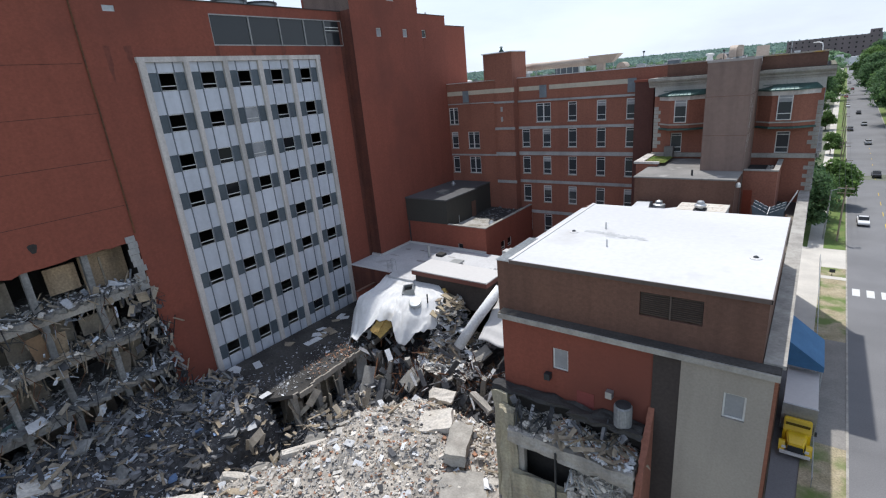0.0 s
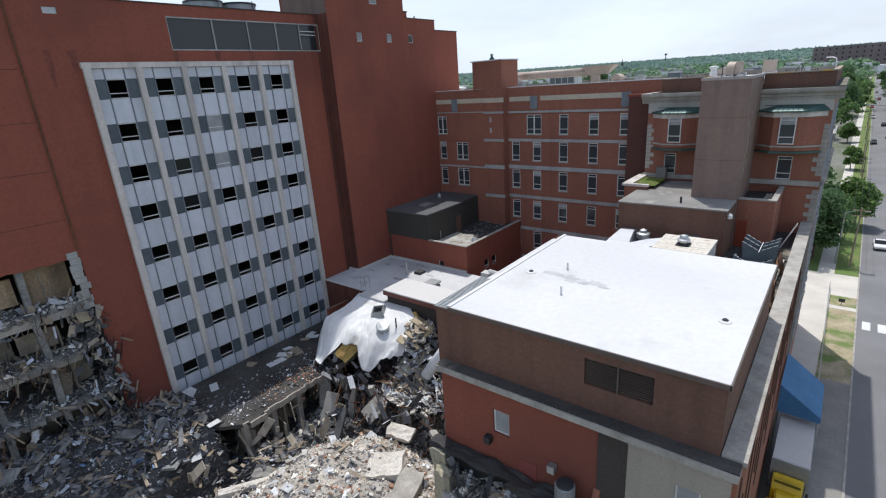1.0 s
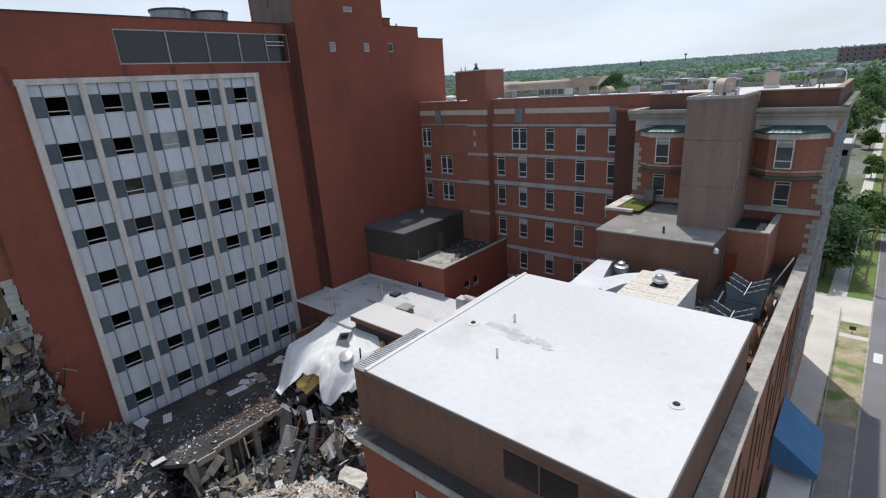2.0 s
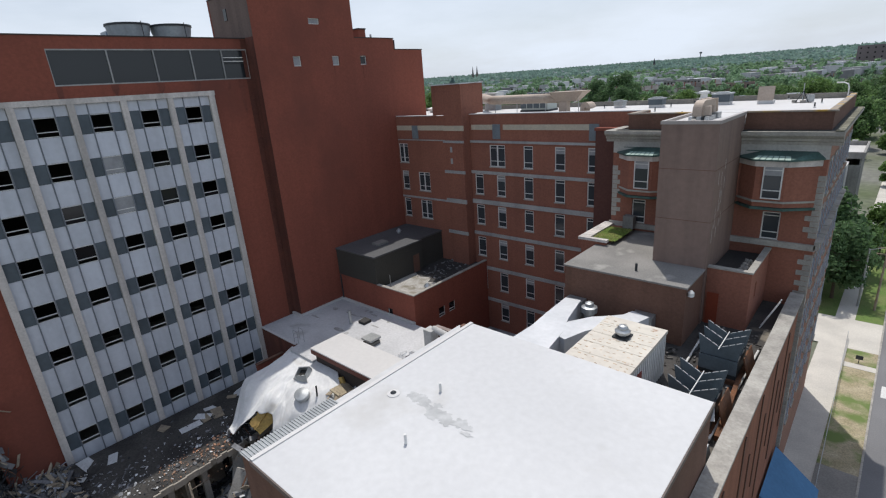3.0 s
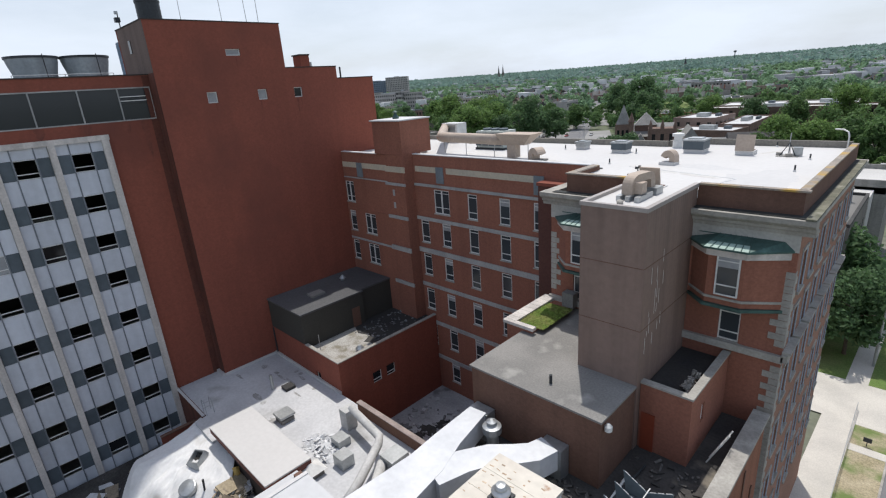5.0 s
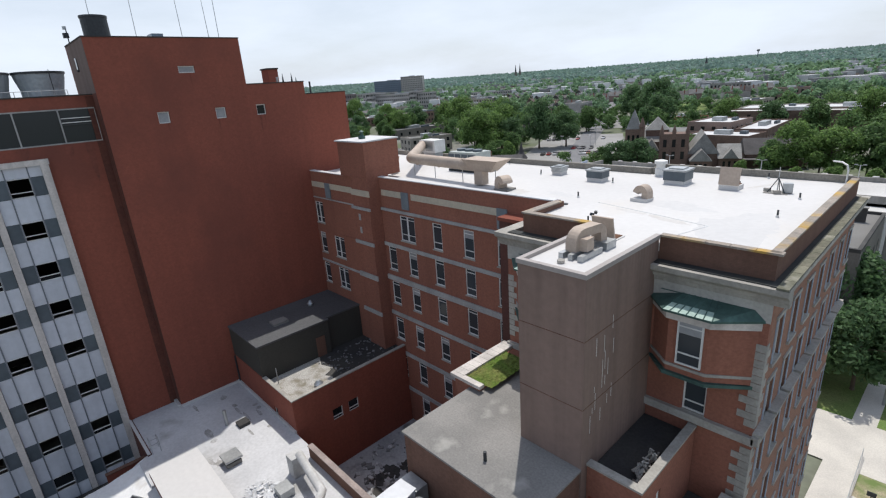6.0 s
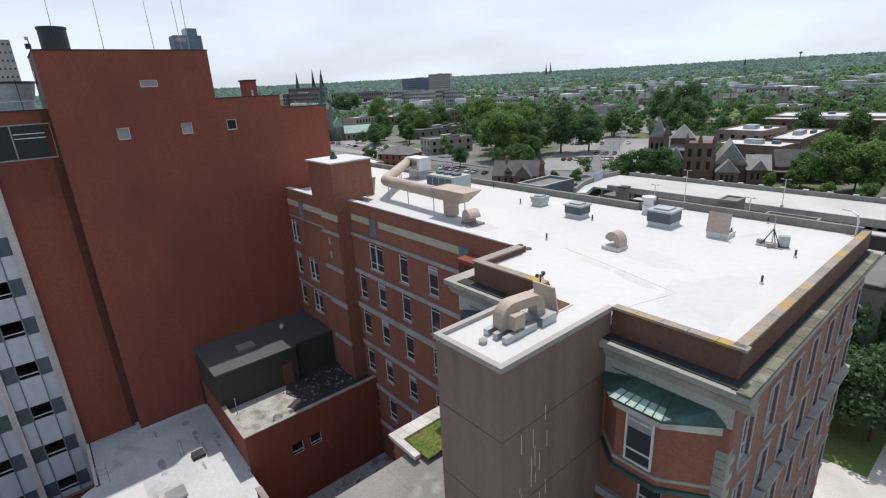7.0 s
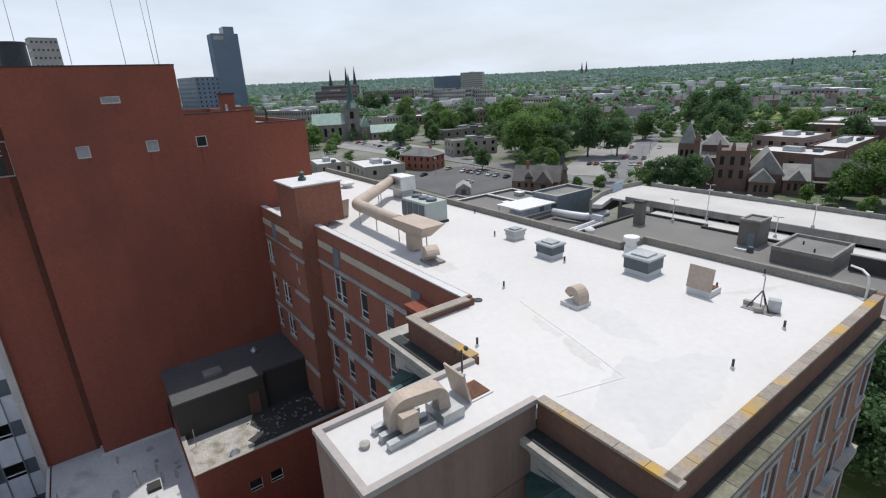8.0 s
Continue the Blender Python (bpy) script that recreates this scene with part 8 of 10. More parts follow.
# Debris here has pale colours that stand in for direct sun.
chunks("rubble", 330, (-9.9, -5.7, 21.2, 22.6, lambda x, y: 1.0, annex_heap), (0.06, 0.3), M_RUBR, "brick rubble heaped on the broken floor", 61)
chunks("rubble", 620, (-10.3, -5.5, 21.1, 22.4, lambda x, y: 1.0, lambda x, y: annex_heap(x, y) + 0.05), (0.06, 0.36), M_RUBW, "plaster fragments on the broken floor", 62, 0.35)
chunks("rubble", 420, (-12.4, -5.5, 21.2, 22.9, lambda x, y: 1.0, annex_heap), (0.08, 0.42), M_RUB, "torn lumps under the roof strip, paled as if sunlit", 64, 0.4)
chunks("rubble", 30, (-10.5, -5.6, 21.1, 22.3, lambda x, y: 1.0, lambda x, y: annex_heap(x, y) + 0.15), (0.3, 0.5), M_WOOD, "splintered laths on the broken floor", 65, 0.12, 0.1, 4.0)
chunks("rubble", 900, (-8.9, -5.2, 20.2, 22.0, lambda x, y: 1.0, lambda x, y: 4.0 + 6.6 * smooth01((y - 19.6) / 2.0) + 0.5 * noise.noise((x, y, 4))), (0.10, 0.7), M_RUB, "debris slumped from the broken floor, paled as if sunlit", 63, 0.4)
sticks("bent_pipes", 60, lambda r: Vector((r.uniform(-12.6, -6), r.uniform(21.1, 22.4), r.uniform(11.6, 14.1))), (0.4, 1.7), (0.02, 0.06), M_DKMETAL, "bent dark bars hanging in the torn annex", 66)
sticks("torn_boards", 34, lambda r: Vector((r.uniform(-12.8, -6), r.uniform(21.4, 22.5), r.uniform(12.4, 14.0))), (0.4, 1.2), (0.15, 0.4), M_RUBD, "torn grey sheets hanging in the annex", 67)
sticks("bent_pipes", 40, lambda r: Vector((r.uniform(-8.8, -5.6), r.uniform(20.8, 21.6), r.uniform(9, 11.4))), (0.5, 1.8), (0.03, 0.08), M_GALV, "bent bars in the slumped debris", 68)
ac2 = thing("air_conditioner", "round grey air conditioner on the torn roof strip", "air conditioner", (-6.4, 22.5, 14.35))
part("casing", lathe(bmesh.new(), -6.4, 22.5, [(0.45, 14.3), (0.47, 14.4), (0.47, 15.45), (0.42, 15.52), (0.1, 15.52)], 20), mat("grey_louvred_metal", (0.30, 0.31, 0.32), (0.24, 0.25, 0.26), 0.5, 0.2, wave=0.12, bump=0.4), ac2)
part("grille", lathe(bmesh.new(), -6.4, 22.5, [(0.4, 15.53), (0.4, 15.57), (0.3, 15.59), (0.08, 15.6)], 20), M_DKMETAL, ac2)

chunks("rubble", 260, (-29.5, -24.5, 43.6, 46.6, lambda x, y: max(0.0, 1 - ((x + 27) / 2.4) ** 2 - ((y - 45) / 1.5) ** 2), lambda x, y: 11.3), (0.12, 0.9), M_RUBW, "torn white membrane scraps heaped on the low roof", 91, 0.2, 0.02)

# ---- street things ----
aw = thing("loading_canopy", "blue canvas canopy over the loading dock", "canopy", (1.7, 54, 0))
bm = bmesh.new()
P8 = [(0.22, 51.4, 6.7), (3.3, 51.2, 4.6), (3.3, 57.0, 4.6), (0.22, 57.6, 6.7)]
lo = [bm.verts.new((x, y, z)) for x, y, z in P8]
bm.faces.new(lo)
l2 = [bm.verts.new((3.3, 51.2, 4.1)), bm.verts.new((3.3, 57.0, 4.1)), bm.verts.new((0.22, 51.4, 4.1)), bm.verts.new((0.22, 57.6, 4.1))]
bm.faces.new((lo[1], l2[0], l2[1], lo[2]))
bm.faces.new((lo[0], l2[2], l2[0], lo[1]))
bm.faces.new((lo[3], lo[2], l2[1], l2[3]))
bm.normal_update()
bmesh.ops.solidify(bm, geom=bm.faces[:], thickness=0.04)
part("cover", bm, M_BLUE, aw)
for y in (51.4, 54.1, 56.8):
    part("post", tube(bmesh.new(), [(3.2, y, 0.05), (3.2, y, 4.2)], 0.06, 8), M_GALV, aw)
M_YEL = mat("yellow_truck_paint", (0.72, 0.50, 0.015), (0.66, 0.45, 0.015), 0.35, big=1.0, vary=0.06, bump=0.0, spec=0.5)
M_TYRE = mat("tyre_rubber", (0.02, 0.02, 0.02), rough=0.85, vary=0.2)
trk = thing("box_truck", "yellow cab box truck with white cargo box parked at the dock", "truck", (1.83, 48, 0.05))
part("cargo_box", a_box(0.62, 3.05, 45.5, 52.0, 1.05, 3.55), M_WHITE2, trk, "white cargo box")
part("box_trim", a_box(0.58, 3.09, 45.42, 45.6, 1.0, 3.6), M_GALV, trk)
part("chassis", a_box(1.2, 2.5, 43.2, 51.8, 0.6, 1.0), M_DKMETAL, trk)
bm = bmesh.new()
extrude_x(bm, [(44.3, 0.6), (45.35, 0.6), (45.35, 2.5), (44.95, 2.56), (44.35, 1.7)], 0.85, 2.83)
bmesh.ops.bevel(bm, geom=bm.edges[:], offset=0.08, segments=2, affect="EDGES")
part("cab", bm, M_YEL, trk, "yellow cab")
bm = bmesh.new()
v = [bm.verts.new(p) for p in ((1.25, 42.95, 0.7), (2.43, 42.95, 0.7), (2.65, 44.4, 0.7), (1.03, 44.4, 0.7), (1.32, 43.0, 1.35), (2.36, 43.0, 1.35), (2.6, 44.4, 1.72), (1.08, 44.4, 1.72))]
for q in ((0, 3, 2, 1), (4, 5, 6, 7), (0, 1, 5, 4), (1, 2, 6, 5), (2, 3, 7, 6), (3, 0, 4, 7)):
    bm.faces.new([v[i] for i in q])
bmesh.ops.bevel(bm, geom=bm.edges[:], offset=0.09, segments=3, affect="EDGES")
part("hood", bm, M_YEL, trk, "sloping yellow hood")
part("windscreen", hexa(bmesh.new(), pose(1.84, 44.60, 2.12, -55, 0, 0), 1.7, 0.98, 0.03), M_GLASS, trk)
for x in (0.77, 2.91):
    part("side_window", a_box(x - 0.015, x + 0.015, 44.7, 45.15, 1.6, 2.3), M_GLASS, trk)
    bm = extrude_x(bmesh.new(), [(43.5 + 0.62 * math.cos(radians(a)), 0.55 + 0.62 * math.sin(radians(a))) for a in range(0, 181, 20)] + [(43.5 + 0.5 * math.cos(radians(a)), 0.55 + 0.5 * math.sin(radians(a))) for a in range(180, -1, -20)], 0.68 if x < 1 else 2.55, 1.13 if x < 1 else 3.0)
    part("fender", bm, M_YEL, trk)
    part("headlight", hexa(bmesh.new(), pose(1.05 if x < 1 else 2.63, 42.88, 1.0), 0.3, 0.08, 0.2), M_FRAME, trk)
    part("mirror", hexa(bmesh.new(), pose(0.6 if x < 1 else 3.08, 44.4, 1.95), 0.16, 0.1, 0.4), M_DKMETAL, trk)
part("grille", a_box(1.3, 2.38, 42.84, 42.9, 0.7, 1.25), M_DKMETAL, trk)
part("bumper", a_box(0.78, 2.9, 42.7, 42.88, 0.45, 0.68), M_FRAME, trk)
wh = lathe(bmesh.new(), 0, 0, [(0.2, -0.13), (0.42, -0.13), (0.46, -0.08), (0.46, 0.08), (0.42, 0.13), (0.2, 0.13)], 20)
wh.transform(pose(0, 0, 0, 0, 90, 0))
whm = mesh_of("wheel", wh, M_TYRE)
for x in (0.9, 2.78):
    for y in (43.5, 49.8):
        w = share("wheel", whm, trk, (x, y, 0.51))
        r2 = lathe(bmesh.new(), 0, 0, [(0.05, -0.14), (0.2, -0.14), (0.2, 0.14), (0.05, 0.14)], 14)
        r2.transform(pose(x, y, 0.51, 0, 90, 0))
        part("rim", r2, M_GALV, w)


def car_proto(name, paint, glassy, label, pickup=False):
    """A parked or waiting car, nose to +y, built at the origin."""
    c = thing(name, label, "car", (0, 0, 0), "cars")
    bm = bmesh.new()
    extrude_x(bm, [(-2.25, 0.35), (2.2, 0.35), (2.3, 0.6), (2.15, 0.82), (1.0, 0.95), (-1.9, 0.97), (-2.3, 0.85)], -0.88, 0.88)
    bmesh.ops.bevel(bm, geom=bm.edges[:], offset=0.06, segments=1, affect="EDGES")
    part("body", bm, paint, c)
    bm = bmesh.new()
    pr = [(1.0, 0.95), (0.35, 1.45), (-1.0 if not pickup else -0.5, 1.48), (-1.75 if not pickup else -0.7, 0.97)]
    lo = [bm.verts.new((s * 0.8, y, z)) for s in (-1,) for y, z in pr] + [bm.verts.new((s * 0.8, y, z)) for s in (1,) for y, z in pr]
    for i in range(4):
        bm.faces.new((lo[i], lo[(i + 1) % 4], lo[4 + (i + 1) % 4], lo[4 + i]))
    bm.faces.new(lo[:4])
    bm.faces.new(lo[4:])
    part("glasshouse", bm, M_GLASS, c)
    part("roof", a_box(-0.7, 0.7, -0.95 if not pickup else -0.45, 0.3, 1.47, 1.51), paint, c)
    for x in (-0.8, 0.8):
        for y in (-1.4, 1.4):
            w = lathe(bmesh.new(), 0, 0, [(0.1, -0.1), (0.31, -0.1), (0.33, 0), (0.31, 0.1), (0.1, 0.1)], 14)
            w.transform(pose(x, y, 0.33, 0, 90, 0))
            part("wheel", w, M_TYRE, c)
    return c


def paint_mat(name, c):
    return mat(name, c, tuple(k * 0.93 for k in c), 0.3, 0.0, big=1.5, vary=0.04, bump=0.0, spec=0.5)


CARS = [car_proto("car", paint_mat("white_car_paint", (0.7, 0.7, 0.7)), True, "white car on the street", True), car_proto("car", paint_mat("dark_car_paint", (0.02, 0.02, 0.025)), True, "dark car on the street"),
        car_proto("car", paint_mat("silver_car_paint", (0.38, 0.39, 0.4)), True, "silver car on the street"), car_proto("car", paint_mat("red_car_paint", (0.3, 0.02, 0.02)), True, "red car on the street")]


def put_car(k, x, y, turn):
    return copy_thing(CARS[k], pose(x, y, terrain(x, y) + 0.02, 0, 0, turn))


for c, (x, y, tr) in zip(CARS, ((9.4, 119.5, 180), (13.9, 166, 0), (14.5, 217, 0), (16.0, 430, 0))):
    c.matrix_basis = pose(x, y, terrain(x, y) + 0.02, 0, 0, tr)
for k, x, y, tr in ((1, 10.6, 248, 180), (2, 15.2, 262, 0), (1, 14.8, 300, 0), (0, 11.5, 330, 180), (3, 11.8, 380, 180), (2, 15.8, 485, 0)):
    put_car(k, x, y, tr)
# crossing bars and lane marks
bar = mesh_of("crossing_bar", a_box(-0.42, 0.42, -1.3, 1.3, 0.0, 0.006), M_LINE)
for i in range(7):
    tagged(share("crossing_bar", bar, None, (edge_x(83) + 0.95 + i * 1.55, 83.1, 0.001), -1.2), "white painted crossing bar on the street", "crossing mark", "crossing bars", "structure")
dash = mesh_of("lane_dash", a_box(-0.07, 0.07, -1.6, 1.6, 0.0, 0.006), M_YLINE)
for i in range(24):
    y = 20 + i * 9.0
    if abs(y - 83) > 6:
        tagged(share("lane_dash", dash, None, (edge_x(y) + 5.7, y, max(0, terrain(6, y)) + 0.004), -1.2), "yellow dashed lane mark on the street", "lane mark", "lane marks", "structure")


def pole(x, y, h, lamp, label):
    z = max(0.05, terrain(x, y))
    u = thing("utility_pole" if not lamp else "street_lamp", label, "utility pole" if not lamp else "street lamp", (x, y, z), "street poles")
    part("pole", tube(bmesh.new(), [(x, y, z), (x + 0.05, y, z + h)], 0.16, 8, 0.11), M_WOOD if not lamp else M_GALV, u)
    if lamp:
        part("arm", tube(bmesh.new(), [(x + 0.05, y, z + h - 0.1), (x + 1.4, y, z + h + 0.35), (x + 2.6, y, z + h + 0.4)], 0.05, 6), M_GALV, u)
        part("lamp_head", hexa(bmesh.new(), pose(x + 2.8, y, z + h + 0.36), 0.7, 0.3, 0.16), M_FRAME, u)
    else:
        for k in (0.4, 1.3):
            part("crossarm", a_box(x - 1.1, x + 1.2, y - 0.06, y + 0.06, z + h - k - 0.1, z + h - k), M_WOOD, u)


pole(3.4, 107, 9.0, True, "grey street lamp with curved arm on the pavement")
for i, y in enumerate((106.5, 134, 160, 188, 220, 258, 300)):
    pole(5.3 + (y - 105) * 0.02, y, 10.0, False, "weathered wooden utility pole on the verge")
wires = bmesh.new()
for dx in (-0.9, 0.0, 0.9):
    pts = []
    for y in range(106, 301, 6):
        x = 5.3 + (y - 105) * 0.02 + dx
        pts.append((x, y, max(0.05, terrain(x, y)) + 9.75 - 0.4 * math.sin(math.pi * ((y - 106) % 28) / 28)))
    tube(wires, pts, 0.018, 4)
single("overhead_cables", wires, M_DKMETAL, "thin overhead cables along the street", "cables", kind="stuff")
fn = thing("handrail", "grey pipe handrail along the loading lane", "handrail", (3.0, 70, 0))
for i in range(24):
    y = 40 + i * 2.4
    part("post", tube(bmesh.new(), [(3.05, y, 0.0), (3.05, y, 1.05)], 0.03, 6), M_GALV, fn)
part("rail", tube(bmesh.new(), [(3.05, 40, 1.05), (3.05, 95.2, 1.05)], 0.03, 6), M_GALV, fn)
part("rail", tube(bmesh.new(), [(3.05, 40, 0.55), (3.05, 95.2, 0.55)], 0.025, 6), M_GALV, fn)
sg = thing("lawn_sign", "small dark sign on two posts in the verge", "sign", (4.6, 88.5, 0.1))
part("board", a_box(4.2, 4.9, 88.46, 88.54, 0.6, 1.1), M_DKMETAL, sg)
part("post", tube(bmesh.new(), [(4.55, 88.5, 0.05), (4.55, 88.5, 0.65)], 0.04, 6), M_DKMETAL, sg)
single("footpath", a_box(3.2, 6.3, 86.9, 88.1, -0.1, 0.125), M_PAVE, "narrow concrete path across the verge", "pavement", kind="structure")

# ---- neighbouring blocks ----
M_GREYB = mat("grey_brick", (0.20, 0.185, 0.165), (0.15, 0.14, 0.125), 0.92, big=0.2, fine=5, vary=0.2)
M_GARAGE = mat("grey_concrete_block", (0.30, 0.29, 0.27), (0.24, 0.235, 0.22), 0.9, big=0.2, fine=4, vary=0.15, streak=0.2)
M_DECKW = mat("pale_parking_deck", (0.55, 0.54, 0.52), (0.46, 0.45, 0.43), 0.9, big=0.1, fine=3, vary=0.12)
M_ROOFG = mat("gravel_roof", (0.23, 0.225, 0.215), (0.17, 0.168, 0.16), 0.95, big=0.15, fine=4, vary=0.2)
M_ANROOF = mat("dark_gravel_roof", (0.19, 0.185, 0.175), (0.165, 0.161, 0.153), 0.95, big=0.15, fine=4, vary=0.12)
M_ANPAR = mat("dark_felted_parapet", (0.075, 0.073, 0.07), (0.055, 0.054, 0.052), 0.95, big=0.4, fine=6, vary=0.25)
an = thing("north_annex", "flat-roofed grey block behind the old hospital", "building", (-26, 130, 0))
part("wall", prism(bmesh.new(), [(-50, 115), (-2.3, 115), (-2.3, 137.3), (-36.3, 137.3), (-36.3, 138.8), (-50, 138.8)], 0, 15.9), M_GREYB, an)
part("roof", prism(bmesh.new(), [(-49.6, 115.4), (-2.7, 115.4), (-2.7, 136.9), (-36.7, 136.9), (-36.7, 138.4), (-49.6, 138.4)], 15.9, 16.0), M_ANROOF, an, "grey gravel roof")
part("low_roof", a_box(-50, -2.3, 138.81, 145.2, 0, 15.4), M_DECKW, an, "white lower roof strip")
for a in ((-50, -2.3, 115, 115.4), (-50, -36.3, 138.4, 138.8), (-36.3, -2.3, 136.9, 137.3), (-36.7, -36.3, 136.9, 138.4), (-50, -49.6, 115.4, 138.4), (-2.7, -2.3, 115.4, 136.9)):
    part("parapet", a_box(*a, 15.9, 16.35), M_ANPAR, an)
    part("coping", a_box(a[0] - 0.03, a[1] + 0.03, a[2] - 0.03, a[3] + 0.03, 16.352, 16.42), M_ANPAR, an)
for y0 in (118, 122, 126, 130, 134):
    for z in (4, 8, 12):
        part("window", a_box(-2.33, -2.27, y0 - 0.6, y0 + 0.6, z - 0.9, z + 0.9), M_GLASS, an)
st = part("stair_head", a_box(-28.4, -25.4, 132.2, 136.2, 16.0, 20.0), M_GREYB, an, "grey brick stair head")
for a in ((-28.45, -25.35, 132.15, 132.45), (-28.45, -25.35, 135.95, 136.25), (-28.45, -28.15, 132.45, 135.95), (-25.65, -25.35, 132.45, 135.95)):
    part("coping", a_box(*a, 20.002, 20.35), M_GARAGE, st)
part("roof", a_box(-28.1, -25.7, 132.5, 135.9, 20.002, 20.06), M_ROOFG, st)
part("door", a_box(-26.9, -25.8, 132.10, 132.19, 16.0, 18.3), M_BLUEGREY, st, "blue-grey steel door")
pr = part("plant_room", a_box(-21.6, -14.2, 127.2, 136.2, 16.0, 17.9), M_GREYB, an, "low walled plant room")
part("roof", a_box(-21.3, -14.5, 127.5, 135.9, 17.902, 17.98), M_ROOFG, pr)
for a in ((-21.65, -14.15, 127.15, 127.5), (-21.65, -14.15, 135.9, 136.25), (-21.65, -21.3, 127.5, 135.9), (-14.5, -14.15, 127.5, 135.9)):
    part("parapet", a_box(*a, 17.902, 18.45), M_GARAGE, pr)
for x, y in ((-19.3, 132.4), (-17.0, 129.6)):
    part("vent", tube(bmesh.new(), [(x, y, 17.95), (x, y, 18.5)], 0.12, 8), M_DKMETAL, pr)
part("yard_wall", a_box(-13.2, -4.0, 131.0, 131.4, 16.0, 18.2), M_ANPAR, an, "dark wall round a sunken yard")
part("yard_coping", a_box(-13.3, -3.9, 130.9, 131.5, 18.202, 18.34), M_GARAGE, an)
part("chimney", a_box(-46.7, -45.1, 131.0, 132.5, 16.0, 20.3), M_GREYB, an, "square grey chimney")
part("chimney_cap", a_box(-46.85, -44.95, 130.85, 132.65, 20.302, 20.55), M_ANPAR, an)
part("curb", a_box(-27.4, -25.6, 128.9, 129.3, 16.0, 16.35), M_FRAME, an)
part("vent", a_box(-25.5, -24.8, 129.0, 129.8, 16.0, 16.9), M_GPANEL, an)
part("skylight", lathe(bmesh.new(), -49.0, 121.0, [(0.01, 16.9), (0.55, 16.85), (0.9, 16.5), (0.9, 16.0)], 14), M_FRAME, an)

pd = thing("parking_deck", "long pale rooftop parking deck with low walls and lamps", "parking garage", (-30, 154, 0))
part("deck", a_box(-62, -0.4, 145.6, 162.6, 15.9, 16.3), M_DECKW, pd, "sunlit concrete deck")
part("wall", a_box(-60, -0.4, 145.6, 145.9, 0, 14.6), M_GARAGE, pd)
part("wall", a_box(-0.7, -0.4, 145.9, 162.3, 0, 15.9), M_GARAGE, pd)
part("wall", a_box(-62, -0.4, 162.3, 162.6, 0, 15.9), M_GARAGE, pd)
for a in ((-58, -0.4, 145.2, 145.6), (-62.4, -0.4, 162.6, 163.0), (-0.4, 0.0, 145.2, 163.0)):
    part("parapet", a_box(*a, 15.9, 17.2), M_GARAGE, pd)
for i in range(15):
    part("post_cap", a_box(-60.6 + 4.1 * i, -59.6 + 4.1 * i, 162.45, 163.1, 17.202, 17.45), M_DECKW, pd)
for i in range(14):
    part("pillar", a_box(-59.8 + 3.9 * i, -59.2 + 3.9 * i, 145.6, 146.0, 14.6, 15.9), M_GARAGE, pd)
part("ramp", prism(bmesh.new(), [(-62.01, 162.6), (-62.01, 145.6), (-59.6, 139.0), (-61.4, 137.8), (-64.4, 145.5), (-66.0, 155.0), (-65.2, 162.6)], 15.3, 16.2), M_DECKW, pd, "curving pale ramp")
part("ramp_wall", prism(bmesh.new(), [(-61.41, 137.7), (-64.42, 145.5), (-66.02, 155.0), (-65.2, 163.0), (-65.6, 163.0), (-66.4, 155.0), (-64.8, 145.3), (-61.8, 137.5)], 12.0, 17.3), M_GARAGE, pd, "curving grey ramp wall")
part("wall_panel", prism(bmesh.new(), [(-65.25, 150.6), (-65.05, 150.6), (-65.95, 155.8), (-66.15, 155.8)], 16.2, 18.3), M_PALEBLUE, pd, "faded blue panel")
for x, y, z0, z1 in ((-39.6, 144.8, 15.4, 22.4), (-22.3, 145.4, 17.2, 22.3), (-7.5, 145.4, 17.2, 22.3), (-42.4, 137.4, 16.0, 20.3), (-26.4, 142.0, 15.4, 19.0)):
    u = thing("deck_lamp", "twin-headed lamp post by the parking deck", "lamp post", (x, y, z0), "parking deck lamps")
    part("foot", a_box(x - 0.22, x + 0.22, y - 0.22, y + 0.22, z0, z0 + 0.5), M_DECKW, u)
    part("post", tube(bmesh.new(), [(x, y, z0 + 0.5), (x, y, z1)], 0.085, 8, 0.06), M_FRAME, u)
    part("arm", a_box(x - 0.55, x + 0.55, y - 0.04, y + 0.04, z1 - 0.05, z1 + 0.02), M_GALV, u)
    for k in (-1, 1):
        part("lamp_head", a_box(x + k * 0.6 - 0.25, x + k * 0.6 + 0.25, y - 0.12, y + 0.12, z1 + 0.022, z1 + 0.12), M_GALV, u)


